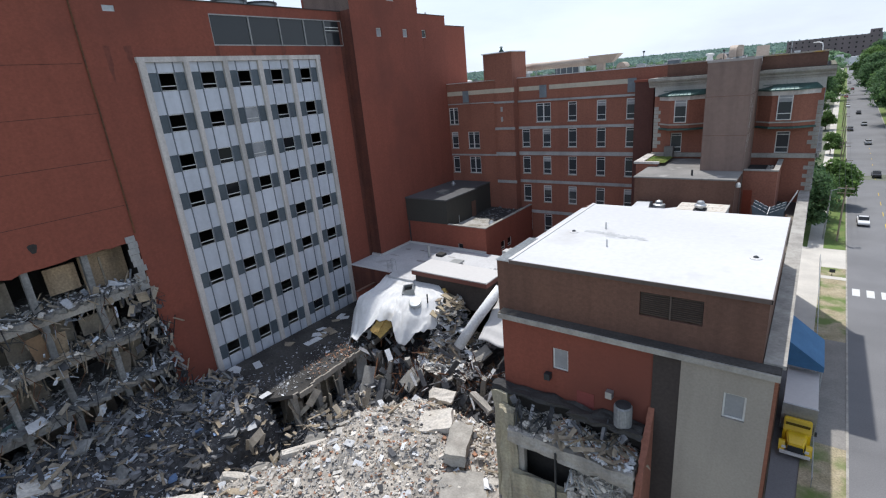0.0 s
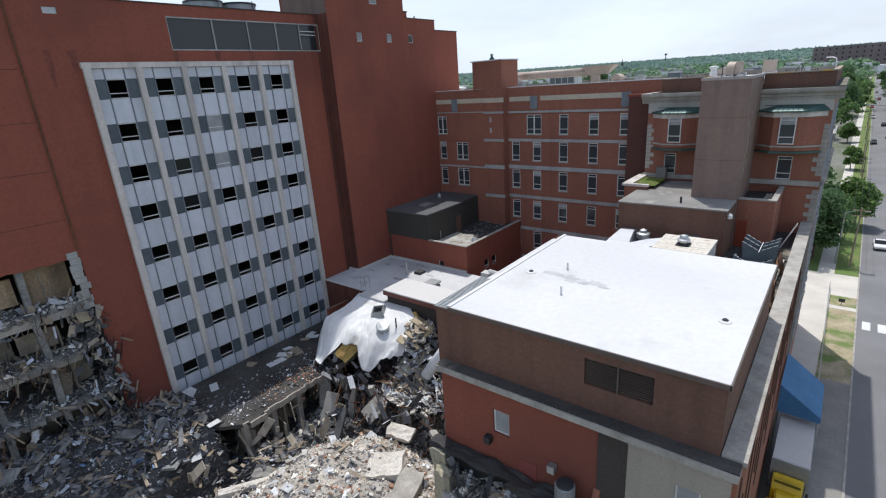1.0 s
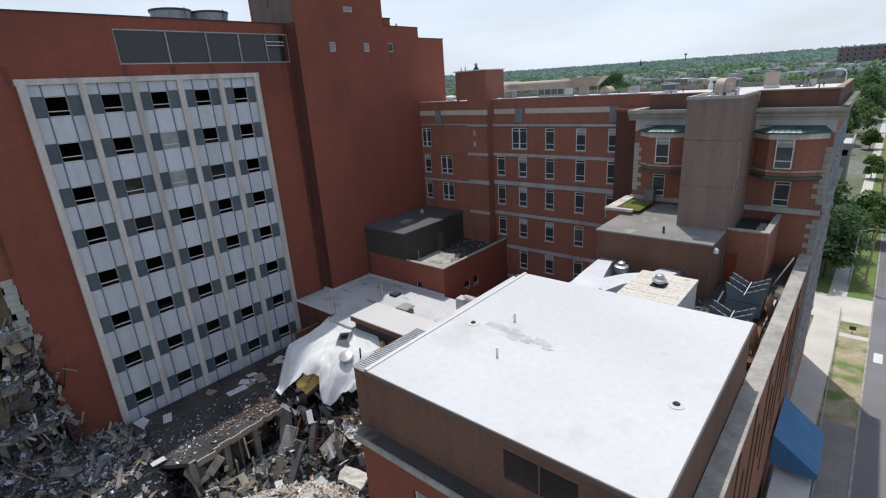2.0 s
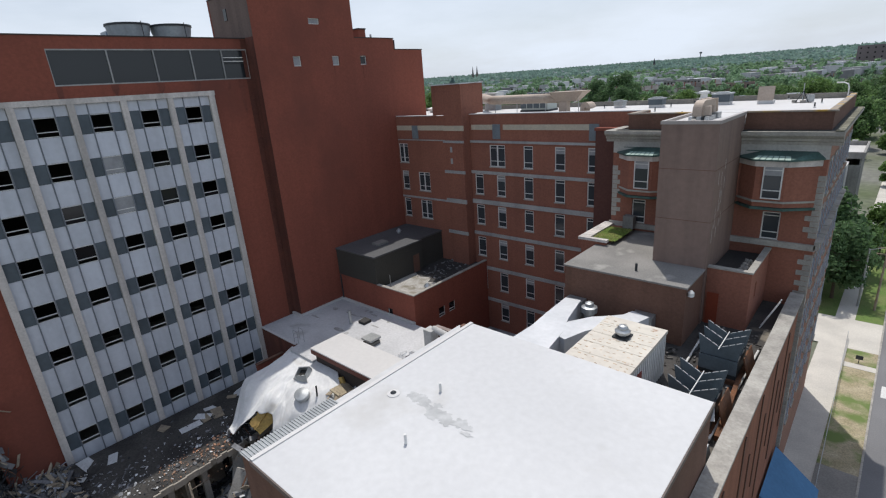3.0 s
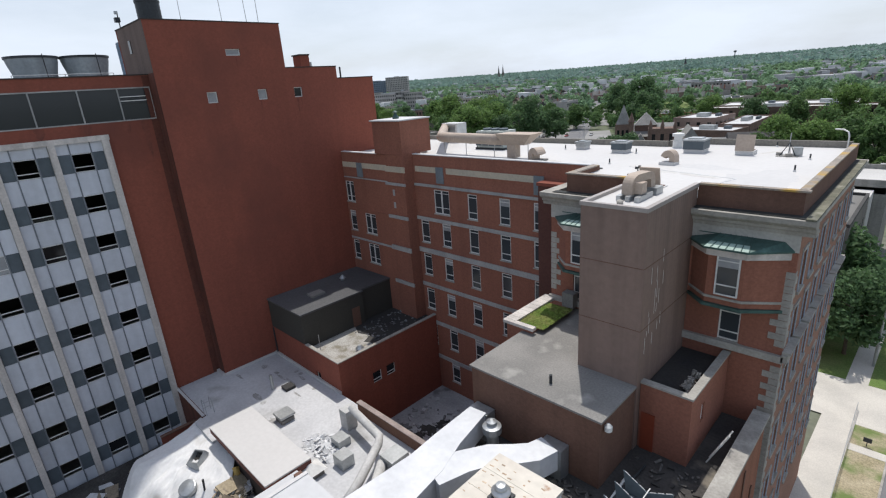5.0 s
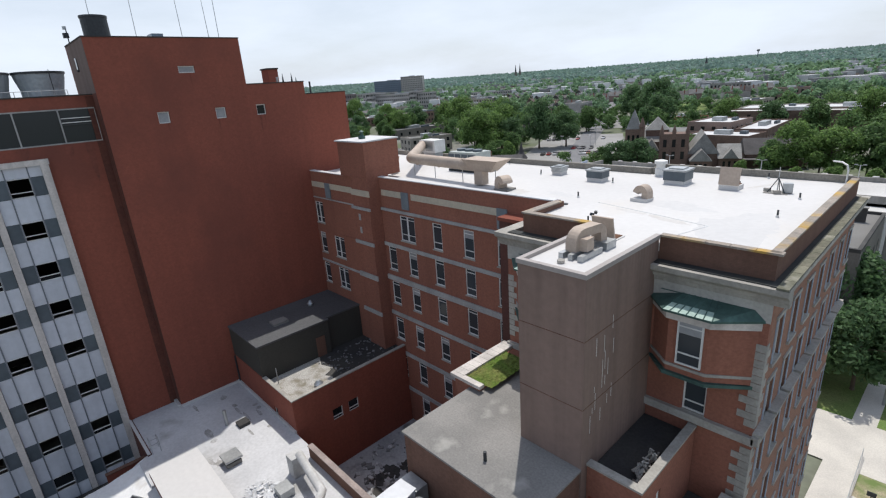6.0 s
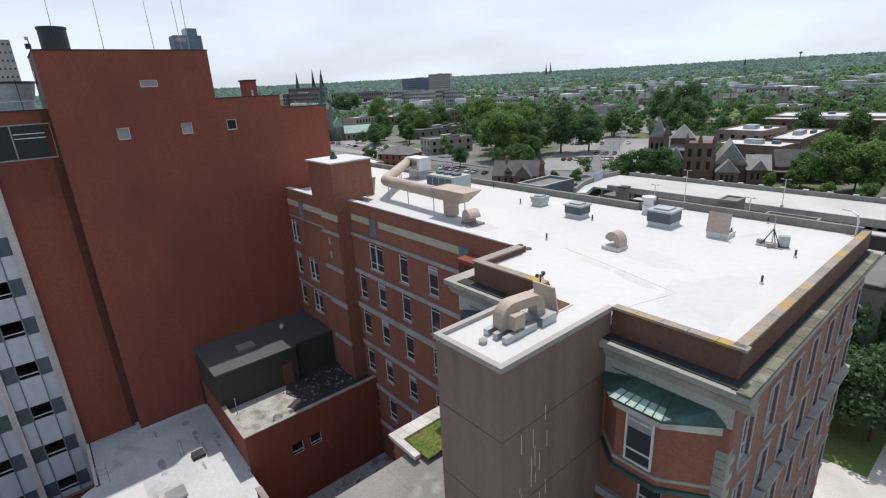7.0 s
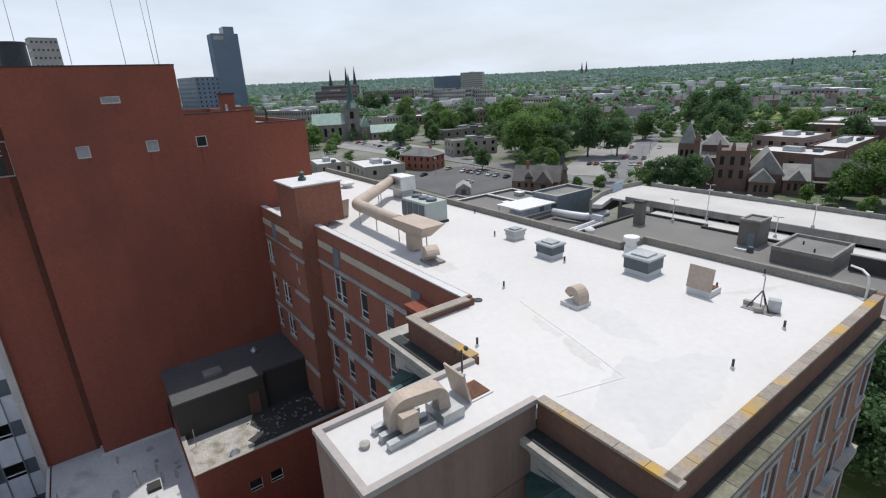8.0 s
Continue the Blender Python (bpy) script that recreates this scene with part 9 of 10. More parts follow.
def low_block(x0, x1, y0, y1, h, wm, rm, cm, lab, units=()):
    """A flat-roofed low block with a parapet all round and roof units at given spots."""
    u = thing("low_block", lab, "building", ((x0 + x1) / 2, (y0 + y1) / 2, 0))
    part("wall", a_box(x0, x1, y0, y1, 0, h), wm, u)
    part("roof", a_box(x0 + 0.4, x1 - 0.4, y0 + 0.4, y1 - 0.4, h, h + 0.12), rm, u)
    for a in ((x0 - 0.05, x1 + 0.05, y0 - 0.05, y0 + 0.4), (x0 - 0.05, x1 + 0.05, y1 - 0.4, y1 + 0.05), (x0 - 0.05, x0 + 0.4, y0 + 0.4, y1 - 0.4), (x1 - 0.4, x1 + 0.05, y0 + 0.4, y1 - 0.4)):
        part("parapet", a_box(*a, h, h + 0.7), wm, u)
        part("coping", a_box(a[0] - 0.06, a[1] + 0.06, a[2] - 0.06, a[3] + 0.06, h + 0.702, h + 0.82), cm, u)
    for x, y, w, l, k in units:
        t = part("roof_unit", a_box(x - w / 2, x + w / 2, y - l / 2, y + l / 2, h + 0.13, h + 0.13 + k), M_GALV, u)
        part("cap", a_box(x - w / 2 - 0.1, x + w / 2 + 0.1, y - l / 2 - 0.1, y + l / 2 + 0.1, h + 0.132 + k, h + 0.25 + k), M_FRAME, t)
    return u


low_block(-126, -100, 124, 150, 6.0, M_GREYB, M_ROOFG, M_STONE, "flat grey low block with gravel roof", ((-112, 138, 3, 3, 1.4),))
low_block(-97.5, -72.3, 104, 138.5, 12.4, M_GREYB, M_ANROOF, M_WHITE, "low block with dark roof and white copings", ((-84.5, 134.5, 3.0, 2.0, 0.9),))
low_block(-97.5, -80.6, 138.6, 148.5, 12.4, M_GREYB, M_ANROOF, M_WHITE, "low rear block with dark roof and white copings", ((-91.0, 145.0, 2.4, 1.8, 1.0),))
low_block(-80.4, -72.3, 139.0, 152.3, 15.4, M_BLUEGREY, M_ROOFG, M_BAND, "blue-grey metal plant block with flat roof")
low_block(-135, -114, 96, 122, 8.0, M_BRICK2, M_WHITE, M_STONE, "brick low block with white roof", ((-124, 109, 3, 3, 1.6),))
low_block(-72.2, -50.2, 100, 138.0, 11.6, M_GREYB, M_ANROOF, M_BAND, "flat grey link block with dark roof")
sh = thing("roof_shed", "grey roof shed with white sloping canopy roof", "shed", (-75, 132, 12.5))
part("wall", a_box(-76.6, -72.9, 127.4, 137.6, 12.53, 14.7), M_TOWERP, sh)
part("door", a_box(-72.89, -72.84, 133.6, 135.0, 12.6, 14.4), M_GPANEL, sh)
part("roof", extrude_x(bmesh.new(), [(126.4, 14.71), (138.2, 14.71), (138.2, 14.95), (126.4, 15.1)], -80.2, -72.0), M_FRAME, sh, "white canopy roof")
for y in (127.0, 137.6):
    part("post", a_box(-80.0, -79.8, y - 0.1, y + 0.1, 12.53, 14.7), M_FRAME, sh)
single("roof_pipe", tube(bmesh.new(), [(-70.5, 135.6, 13.3), (-66, 136.2, 13.3), (-62.6, 137.0, 13.3), (-61.4, 138.6, 13.3), (-61.0, 143.0, 13.3)], 0.85, 14), M_DUCT, "fat white duct bending across the low roofs", "pipe", smooth=True)
for i in range(4):
    x = -58.6 + 0.95 * i
    single("roof_pipe", tube(bmesh.new(), [(x - 0.4, 122.0, 12.9), (x - 0.5, 131, 12.9), (x - 1.0, 136.8, 12.9)], 0.33, 10), (M_DUCT, M_GALV, M_DUCT, M_DUCT)[i], "straight white insulated pipe on the low roof", "pipe", "parallel roof pipes", smooth=True)
single("roof_unit", a_box(-60.8, -58.0, 137.0, 137.8, 11.73, 14.2), M_DUCT, "white box unit where the pipes end", "roof unit")

# ---- leaves and trees ----
M_LEAF = [mat("leaf_green_%d" % i, c, c2, 0.7, big=0.25, fine=1.2, bump=0.0, vary=0.25, island=0.35, through_light=0.5) for i, (c, c2) in enumerate((
    ((0.130, 0.225, 0.075), (0.100, 0.178, 0.062)), ((0.165, 0.270, 0.075), (0.130, 0.222, 0.064)), ((0.118, 0.208, 0.086), (0.096, 0.172, 0.074))))]
# Distant leaves: aerial haze is put into these paler, bluer base colours.
M_FARLEAF = mat("hazy_far_leaves", (0.190, 0.310, 0.185), (0.235, 0.355, 0.195), 0.85, big=0.02, fine=0.2, bump=0.0, vary=0.2, island=0.3, through_light=0.4)
M_WOODS = mat("hazy_wood_leaves", (0.205, 0.310, 0.265), (0.235, 0.335, 0.285), 0.9, big=0.004, fine=0.05, bump=0.0, vary=0.12, island=0.2, through_light=0.45)
M_FARROOF = mat("far_roof", (0.56, 0.56, 0.57), (0.44, 0.44, 0.45), 0.9, big=0.01, fine=0.2, bump=0.0, vary=0.15, island=0.55)
M_BARK = mat("bark", (0.12, 0.095, 0.07), (0.08, 0.065, 0.05), 0.95, big=1.0, fine=8, bump=0.4, vary=0.3)
nr = np.random.RandomState(5)


def leaf_quads(cx, cy, cz, rx, rz, count, size, clumps=9, loose=0.7):
    """Corner points of many small leaf sprays gathered in clumps within an uneven crown."""
    a, h = nr.rand(clumps) * 2 * np.pi, nr.rand(clumps) * 2 - 0.9
    rad = np.sqrt(np.clip(1 - h * h, 0.05, 1)) * (0.45 + 0.4 * nr.rand(clumps))
    C = np.stack([np.cos(a) * rad, np.sin(a) * rad, h * 0.72], 1)
    C[0] = (0, 0, 0.35)
    R = 0.30 + 0.26 * nr.rand(clumps)
    k = nr.randint(0, clumps, count)
    d = nr.randn(count, 3)
    d /= np.linalg.norm(d, axis=1)[:, None]
    d[:, 2] = np.where(d[:, 2] < -0.3, -d[:, 2], d[:, 2])
    core = nr.rand(count) < 0.22
    p = C[k] + d * (R[k] * np.where(core, 0.35, 0.72 + 0.34 * nr.rand(count)))[:, None]
    p = p * np.array([rx, rx, rz]) + np.array([cx, cy, cz])
    n = d + loose * nr.randn(count, 3)
    n /= np.linalg.norm(n, axis=1)[:, None]
    t = np.cross(n, nr.randn(count, 3))
    t /= np.linalg.norm(t, axis=1)[:, None]
    b = np.cross(n, t)
    s = (size * (0.6 + 0.8 * nr.rand(count)) * np.where(core, 1.9, 1.0))[:, None]
    return np.stack([p - t * s, p - b * s * 0.55, p + t * s, p + b * s * 0.55], 1).reshape(-1, 3)


def leaf_mesh(name, pts, material):
    me = bpy.data.meshes.new(name)
    nq = len(pts) // 4
    me.vertices.add(len(pts))
    me.vertices.foreach_set("co", np.asarray(pts, dtype=np.float32).ravel())
    me.loops.add(nq * 4)
    me.loops.foreach_set("vertex_index", np.arange(nq * 4, dtype=np.int32))
    me.polygons.add(nq)
    me.polygons.foreach_set("loop_start", np.arange(nq, dtype=np.int32) * 4)
    me.update(calc_edges=True)
    me.materials.append(material)
    return me


def tree_proto(h, r, k, leaves, label):
    t = thing("tree", label, "tree", (0, 0, 0), "street trees")
    bm = bmesh.new()
    tube(bm, [(0, 0, -0.2), (0.1, 0.05, h * 0.22), (0.0, 0.1, h * 0.5), (0.1, 0, h * 0.75)], 0.028 * h, 8, 0.006 * h)
    for i in range(7):
        a = i * 2.4
        z = h * (0.28 + 0.06 * i)
        tube(bm, [(0, 0.05, z), (math.cos(a) * r * 0.35, math.sin(a) * r * 0.35, z + h * 0.1), (math.cos(a) * r * 0.7, math.sin(a) * r * 0.7, z + h * 0.17)], 0.010 * h, 6, 0.004 * h)
    part("trunk", bm, M_BARK, t)
    ob = new("crown", leaf_mesh("crown", leaf_quads(0, 0, h * 0.57, r, h * 0.46, leaves, 0.42, 26, 0.5), M_LEAF[k]))
    ob.parent = t
    ob.matrix_parent_inverse = HOME[t.name].inverted()
    return t


TREES = [tree_proto(13, 5.4, 0, 5200, "tall leafy green tree with dense crown"), tree_proto(9, 3.9, 1, 4200, "leafy bright green tree by the pavement"), tree_proto(15, 6.8, 2, 6600, "large dark green tree with broad crown"),
         tree_proto(17, 8.0, 1, 7600, "large bright green tree with broad crown")]
first = [True] * len(TREES)


def put_tree(k, x, y, s=1.0):
    m = pose(x, y, terrain(x, y) - 0.05, 0, 0, rng.uniform(0, 360))
    if first[k]:
        first[k] = False
        TREES[k].matrix_basis = m
        return TREES[k]
    ob = copy_thing(TREES[k], m)
    ob.scale = (s, s, s * rng.uniform(0.9, 1.1))
    return ob


for i in range(26):
    put_tree((2, 0, 2, 3)[i % 4], 30 + (i * 37 % 34), 150 + i * 17.5, 1.25 + 0.4 * (i * 7 % 10) / 10)
for k, x, y, s in ((2, 0.2, 108.5, 0.72), (2, -3.0, 117, 0.95), (2, -5.5, 108, 0.7), (0, 1.0, 122, 0.7), (2, -6.0, 126, 0.8), (1, 5.0, 133, 0.85), (1, -3.6, 141, 0.5), (1, 4.5, 196, 0.7), (1, 3.0, 250, 0.8), (0, -6.0, 290, 1.0),
                   (2, 25, 168, 1.1), (2, 28, 182, 1.3), (0, 25, 198, 1.5), (2, 29, 215, 1.4), (0, 27, 238, 1.6), (2, 26, 262, 1.5), (2, 28, 295, 1.5), (0, 25, 330, 1.3), (2, 24, 370, 1.3), (2, 26, 420, 1.4), (0, 22, 470, 1.4),
                   (2, 0, 340, 1.1), (0, -2, 390, 1.2), (2, -3, 450, 1.2),
                   (3, -173, 228, 1.2), (3, -248, 294, 1.4), (3, -180, 256, 1.35), (2, -160, 264, 1.5), (2, -176, 205, 0.6), (1, -289, 232, 1.3), (1, -318, 178, 1.7), (0, -185, 325, 1.2), (0, -172, 333, 1.25), (0, -192, 338, 1.1),
                   (2, -179, 408, 1.6), (2, -149, 387, 1.7), (2, -164, 396, 1.4), (2, -90, 220, 0.85), (2, -83, 221, 0.9), (0, -97, 219, 0.7), (3, -36, 240, 0.95), (0, -44, 243, 0.9), (3, -26, 238, 1.0), (0, -17, 246, 1.2), (0, -10, 240, 1.1), (0, -52, 352, 1.2), (3, -30, 350, 1.1), (2, -72, 352, 1.1), (1, -33, 227, 0.65), (1, -23, 228, 0.75), (1, -13, 229, 0.7), (1, -6, 232, 0.8), (0, -30, 247, 1.0), (1, -50, 232, 0.6), (0, -14, 352, 1.2), (3, -96, 356, 1.0),
                   (0, -6, 262, 1.1), (1, -109, 206, 0.6), (1, -117, 202, 0.55), (3, -386, 296, 1.3), (2, -579, 368, 1.6), (2, -565, 380, 1.5), (0, -590, 355, 1.4), (3, -260, 306, 1.2), (2, -236, 300, 1.3), (2, -196, 262, 1.3), (3, -205, 272, 1.3), (2, -150, 275, 1.2),
                   (2, -222, 288, 1.3), (0, -270, 244, 0.9), (0, -282, 250, 1.0), (2, -330, 262, 1.1), (0, -318, 275, 1.1), (3, -300, 280, 1.1), (1, -329, 184, 1.3), (1, -310, 190, 1.1), (2, -130, 345, 1.4), (0, -122, 200, 0.5), (3, -176, 242, 1.25), (2, -168, 250, 1.1), (3, -190, 246, 1.3), (0, -160, 240, 0.9), (1, -151, 226, 0.9), (2, -215, 305, 1.3), (3, -228, 318, 1.3), (0, -296, 234, 0.85), (2, -289, 229, 0.9), (0, -306, 240, 0.85), (2, -282, 224, 0.75), (0, -303, 246, 0.8), (2, -203, 258, 1.0), (3, -340, 300, 1.1), (2, -325, 318, 1.2), (0, -312, 300, 1.0), (2, -305, 330, 1.2), (3, -288, 318, 1.1)):
    put_tree(k, x, y, s)
KEEP = []


def keep_clear(x, y, r):
    KEEP.append((x, y, r))


# ---- town buildings ----
M_SHING = [mat("roof_shingle_%d" % i, c, rough=0.95, big=0.3, fine=3, vary=0.25) for i, c in enumerate(((0.085, 0.08, 0.08), (0.15, 0.14, 0.135), (0.12, 0.095, 0.08), (0.20, 0.195, 0.19)))]
M_SIDE = [mat("house_siding_%d" % i, c, rough=0.8, big=0.3, fine=3, vary=0.12) for i, c in enumerate(((0.50, 0.48, 0.44), (0.36, 0.34, 0.32), (0.42, 0.38, 0.28), (0.27, 0.19, 0.16)))]
M_SLATE = mat("slate_roof", (0.29, 0.285, 0.27), (0.21, 0.205, 0.195), 0.85, big=0.4, fine=3, vary=0.25)
M_TOWNBR = mat("town_brick", (0.27, 0.195, 0.165), (0.23, 0.165, 0.14), 0.92, big=0.2, fine=3, vary=0.2)
M_BROWNST = mat("brown_stone", (0.205, 0.138, 0.108), (0.16, 0.108, 0.088), 0.95, big=0.3, fine=2.5, vary=0.3, bump=0.3)
M_FACT = mat("factory_brick", (0.20, 0.165, 0.165), (0.165, 0.14, 0.14), 0.92, big=0.05, fine=1, vary=0.15)
M_OFFICE = mat("blue_grey_glass_wall", (0.13, 0.175, 0.235), (0.105, 0.145, 0.20), 0.25, big=0.05, fine=0.5, vary=0.15, bump=0.0, spec=0.5)
M_OFFICE2 = mat("pale_office_wall", (0.38, 0.36, 0.34), (0.32, 0.31, 0.30), 0.85, big=0.1, fine=0.8, vary=0.12)


def gable(bm, w, l, h, rise, over=0.4):
    """Gabled roof solid over a w (x) by l (y) plan, ridge along y."""
    a = [(-w / 2 - over, h - 0.15), (0, h + rise), (w / 2 + over, h - 0.15)]
    v = [[bm.verts.new((x, y, z)) for x, z in a] for y in (-l / 2 - over, l / 2 + over)]
    bm.faces.new(v[0])
    bm.faces.new(v[1][::-1])
    for i in range(3):
        bm.faces.new((v[0][i], v[0][(i + 1) % 3], v[1][(i + 1) % 3], v[1][i]))
    return bm


def house_proto(w, l, h, rise, wall, roof, label):
    u = thing("house", label, "house", (0, 0, 0), "town houses")
    part("wall", a_box(-w / 2, w / 2, -l / 2, l / 2, -3, h), wall, u)
    part("roof", gable(bmesh.new(), w, l, h, rise), roof, u)
    bm = box(bmesh.new(), -w / 2 + 1.0, -w / 2 + 1.7, -0.4, 0.4, h, h + rise + 0.8)
    part("chimney", bm, M_BRICK2, u)
    for z in ((1.6, 4.4) if h > 5 else (1.6,)):
        for y in (-l / 4, l / 4):
            part("window", a_box(w / 2 - 0.05, w / 2 + 0.04, y - 0.5, y + 0.5, z - 0.7, z + 0.7), M_GLASS, u)
        for x in (-w / 4, w / 4):
            part("window", a_box(x - 0.5, x + 0.5, -l / 2 - 0.04, -l / 2 + 0.05, z - 0.7, z + 0.7), M_GLASS, u)
    return u


HOUSES = [house_proto(8, 12, 6, 3.6, M_SIDE[0], M_SHING[1], "pale sided town house with grey gabled roof"), house_proto(9, 11, 6.2, 4.0, M_SIDE[1], M_SHING[0], "grey town house with dark gabled roof"),
          house_proto(8, 10, 5.8, 3.4, M_SIDE[2], M_SHING[2], "tan town house with brown gabled roof"), house_proto(9, 13, 6.4, 4.2, M_SIDE[3], M_SHING[3], "brick town house with pale grey roof")]
hfirst = [True] * 4


def put_house(k, x, y, turn):
    m = pose(x, y, terrain(x, y), 0, 0, turn)
    keep_clear(x, y, 5.5)
    if hfirst[k]:
        hfirst[k] = False
        HOUSES[k].matrix_basis = m
    else:
        copy_thing(HOUSES[k], m)


def flat_building(x, y, w, l, h, wall, roof, label, floors=2, turn=0.0, cols=5, plant=True, name="town_building"):
    """A flat-roofed town building with parapet and window rows on its south and east sides."""
    z = terrain(x, y)
    m = pose(x, y, z, 0, 0, turn)
    u = thing(name, label, "building", (x, y, z))

    def put(nm, bm, ma, lab=""):
        bm.transform(m)
        return part(nm, bm, ma, u, lab)
    put("wall", a_box(-w / 2, w / 2, -l / 2, l / 2, -4, h), wall)
    put("roof", a_box(-w / 2 + 0.4, w / 2 - 0.4, -l / 2 + 0.4, l / 2 - 0.4, h, h + 0.1), roof)
    bm = bmesh.new()
    for a in ((-w / 2, w / 2, -l / 2, -l / 2 + 0.35), (-w / 2, w / 2, l / 2 - 0.35, l / 2), (-w / 2, -w / 2 + 0.35, -l / 2 + 0.35, l / 2 - 0.35), (w / 2 - 0.35, w / 2, -l / 2 + 0.35, l / 2 - 0.35)):
        box(bm, *a, h + 0.001, h + 0.7)
    put("parapet", bm, wall)
    if plant:
        put("roof_plant", a_box(-w * 0.15, w * 0.1, -l * 0.1, l * 0.12, h + 0.1, h + 2.0), M_GALV)
        put("roof_plant", a_box(w * 0.2, w * 0.3, l * 0.1, l * 0.25, h + 0.1, h + 1.4), M_GPANEL)
    fh = h / floors
    far = math.hypot(x, y - 50) > 430 and plant
    for f in range(floors):
        zc = fh * (f + 0.55)
        if far:
            bm = bmesh.new()
            nw, ne = max(4, int(w / 3.4)), max(3, int(l / 3.4))
            for i in range(nw):
                xx = -w / 2 + w * (i + 0.5) / nw
                box(bm, xx - 0.75, xx + 0.75, -l / 2 - 0.05, -l / 2 + 0.05, zc - fh * 0.24, zc + fh * 0.24)
            for i in range(ne):
                yy = -l / 2 + l * (i + 0.5) / ne
                box(bm, w / 2 - 0.05, w / 2 + 0.05, yy - 0.75, yy + 0.75, zc - fh * 0.24, zc + fh * 0.24)
            tagged(put("glazing", bm, M_GLASS), kind="stuff")
            continue
        for i in range(cols):
            xx = -w / 2 + w * (i + 0.5) / cols
            ww = min(w / cols * 0.28, 0.85)
            put("window", a_box(xx - ww, xx + ww, -l / 2 - 0.05, -l / 2 + 0.05, zc - min(fh * 0.28, 1.0), zc + min(fh * 0.28, 1.0)), M_GLASS)
        ce = max(2, int(cols * l / w))
        for i in range(ce):
            yy = -l / 2 + l * (i + 0.5) / ce
            ww = min(l / ce * 0.28, 0.85)
            put("window", a_box(w / 2 - 0.05, w / 2 + 0.05, yy - ww, yy + ww, zc - min(fh * 0.28, 1.0), zc + min(fh * 0.28, 1.0)), M_GLASS)
    keep_clear(x, y, max(w, l) * 0.62)
    return u


def hip_house(x, y, w, l, h, rise, turn, wall, roof, label):
    """A broad house with a hipped roof and window rows."""
    z = terrain(x, y)
    m = pose(x, y, z, 0, 0, turn)
    u = thing("house", label, "house", (x, y, z))

    def put(nm, bm, ma):
        bm.transform(m)
        return part(nm, bm, ma, u)
    put("wall", a_box(-w / 2, w / 2, -l / 2, l / 2, -3, h), wall)
    bm = bmesh.new()
    q = [bm.verts.new(p) for p in ((-w / 2 - 0.5, -l / 2 - 0.5, h), (w / 2 + 0.5, -l / 2 - 0.5, h), (w / 2 + 0.5, l / 2 + 0.5, h), (-w / 2 - 0.5, l / 2 + 0.5, h), (-w / 2 + l * 0.4, 0, h + rise), (w / 2 - l * 0.4, 0, h + rise))]
    for f in ((3, 2, 1, 0), (0, 1, 5, 4), (2, 3, 4, 5), (1, 2, 5), (3, 0, 4)):
        bm.faces.new([q[i] for i in f])
    put("roof", bm, roof)
    put("chimney", a_box(w * 0.2, w * 0.2 + 1.0, 1.0, 2.0, h, h + rise + 1.2), M_BRICK2)
    for zc in (1.9, 5.3):
        for i in range(5):
            xx = -w / 2 + w * (i + 0.5) / 5
            put("window", a_box(xx - 0.55, xx + 0.55, -l / 2 - 0.05, -l / 2 + 0.05, zc - 0.9, zc + 0.9), M_GLASS)
        for i in range(3):
            yy = -l / 2 + l * (i + 0.5) / 3
            put("window", a_box(w / 2 - 0.05, w / 2 + 0.05, yy - 0.55, yy + 0.55, zc - 0.9, zc + 0.9), M_GLASS)
    keep_clear(x, y, max(w, l) * 0.6)


flat_building(-221, 235, 15, 27, 8.0, M_TAN, M_ROOFG, "two-storey grey-tan block with few dark windows", 2, -16, 3)
hip_house(-204, 189, 19, 12, 6.8, 3.4, 20, M_BRICK2, M_SHING[3], "red brick house with pale grey hipped roof")
flat_building(-209, 165, 28, 20, 5.0, M_TAN, M_WHITE, "low tan building with white roof", 1, -12, 4)
flat_building(-236, 151, 24, 14, 4.6, M_TAN, M_WHITE, "low tan shop with white roof", 1, -12, 4)
flat_building(-291, 284, 22, 44, 5.5, M_GREYB, M_SHING[3], "long low grey school block", 1, -4, 3)
flat_building(-362, 352, 20, 76, 10.0, M_BROWNST, M_ROOFG, "long two-storey brown brick block", 2, -6, 3)
flat_building(-402, 330, 26, 46, 7.0, M_BROWNST, M_WHITE, "low brown block with white roof", 1, -6, 4)
flat_building(-558, 497, 94, 18, 20, M_OFFICE2, M_ROOFG, "long pale four-storey block with dark windows", 4, 18, 16)
flat_building(-600, 476, 9, 22, 23, M_OFFICE2, M_ROOFG, "pale stair tower of a long office block", 4, 18, 2)
flat_building(-535, 500, 9, 22, 23, M_OFFICE2, M_ROOFG, "pale middle tower of a long office block", 4, 18, 2)
# brown brick halls with white roofs set in an L
flat_building(-72.5, 283, 27, 18, 8.0, M_BROWNST, M_WHITE, "low brown brick front block with white roof", 1, -6, 4)
flat_building(-66, 318, 13, 48, 8.0, M_BROWNST, M_WHITE, "low brown brick rear wing with white roof", 1, 2, 3)
flat_building(-83, 308, 20, 26, 11.0, M_TOWNBR, M_WHITE, "taller brick block with bright white roof", 2, -4, 4)
flat_building(-58, 366, 80, 16, 10.0, M_BROWNST, M_DECKW, "long grey-brown block with flat roof", 2, 2, 9)
flat_building(-85, 409, 34, 32, 8.0, M_TAN, M_WHITE, "broad low hall with white roof", 1, 4, 5)
flat_building(-46, 412, 34, 30, 8.0, M_TAN, M_WHITE, "broad low hall beside another with white roof", 1, 4, 5)
flat_building(-125, 484, 15, 56, 6.0, M_TAN, M_WHITE, "long low shed with white roof", 1, -16, 3)
flat_building(-127, 376, 26, 12, 5.5, M_BRICK, M_WHITE, "low red fronted shop with white roof", 1, -16, 6)
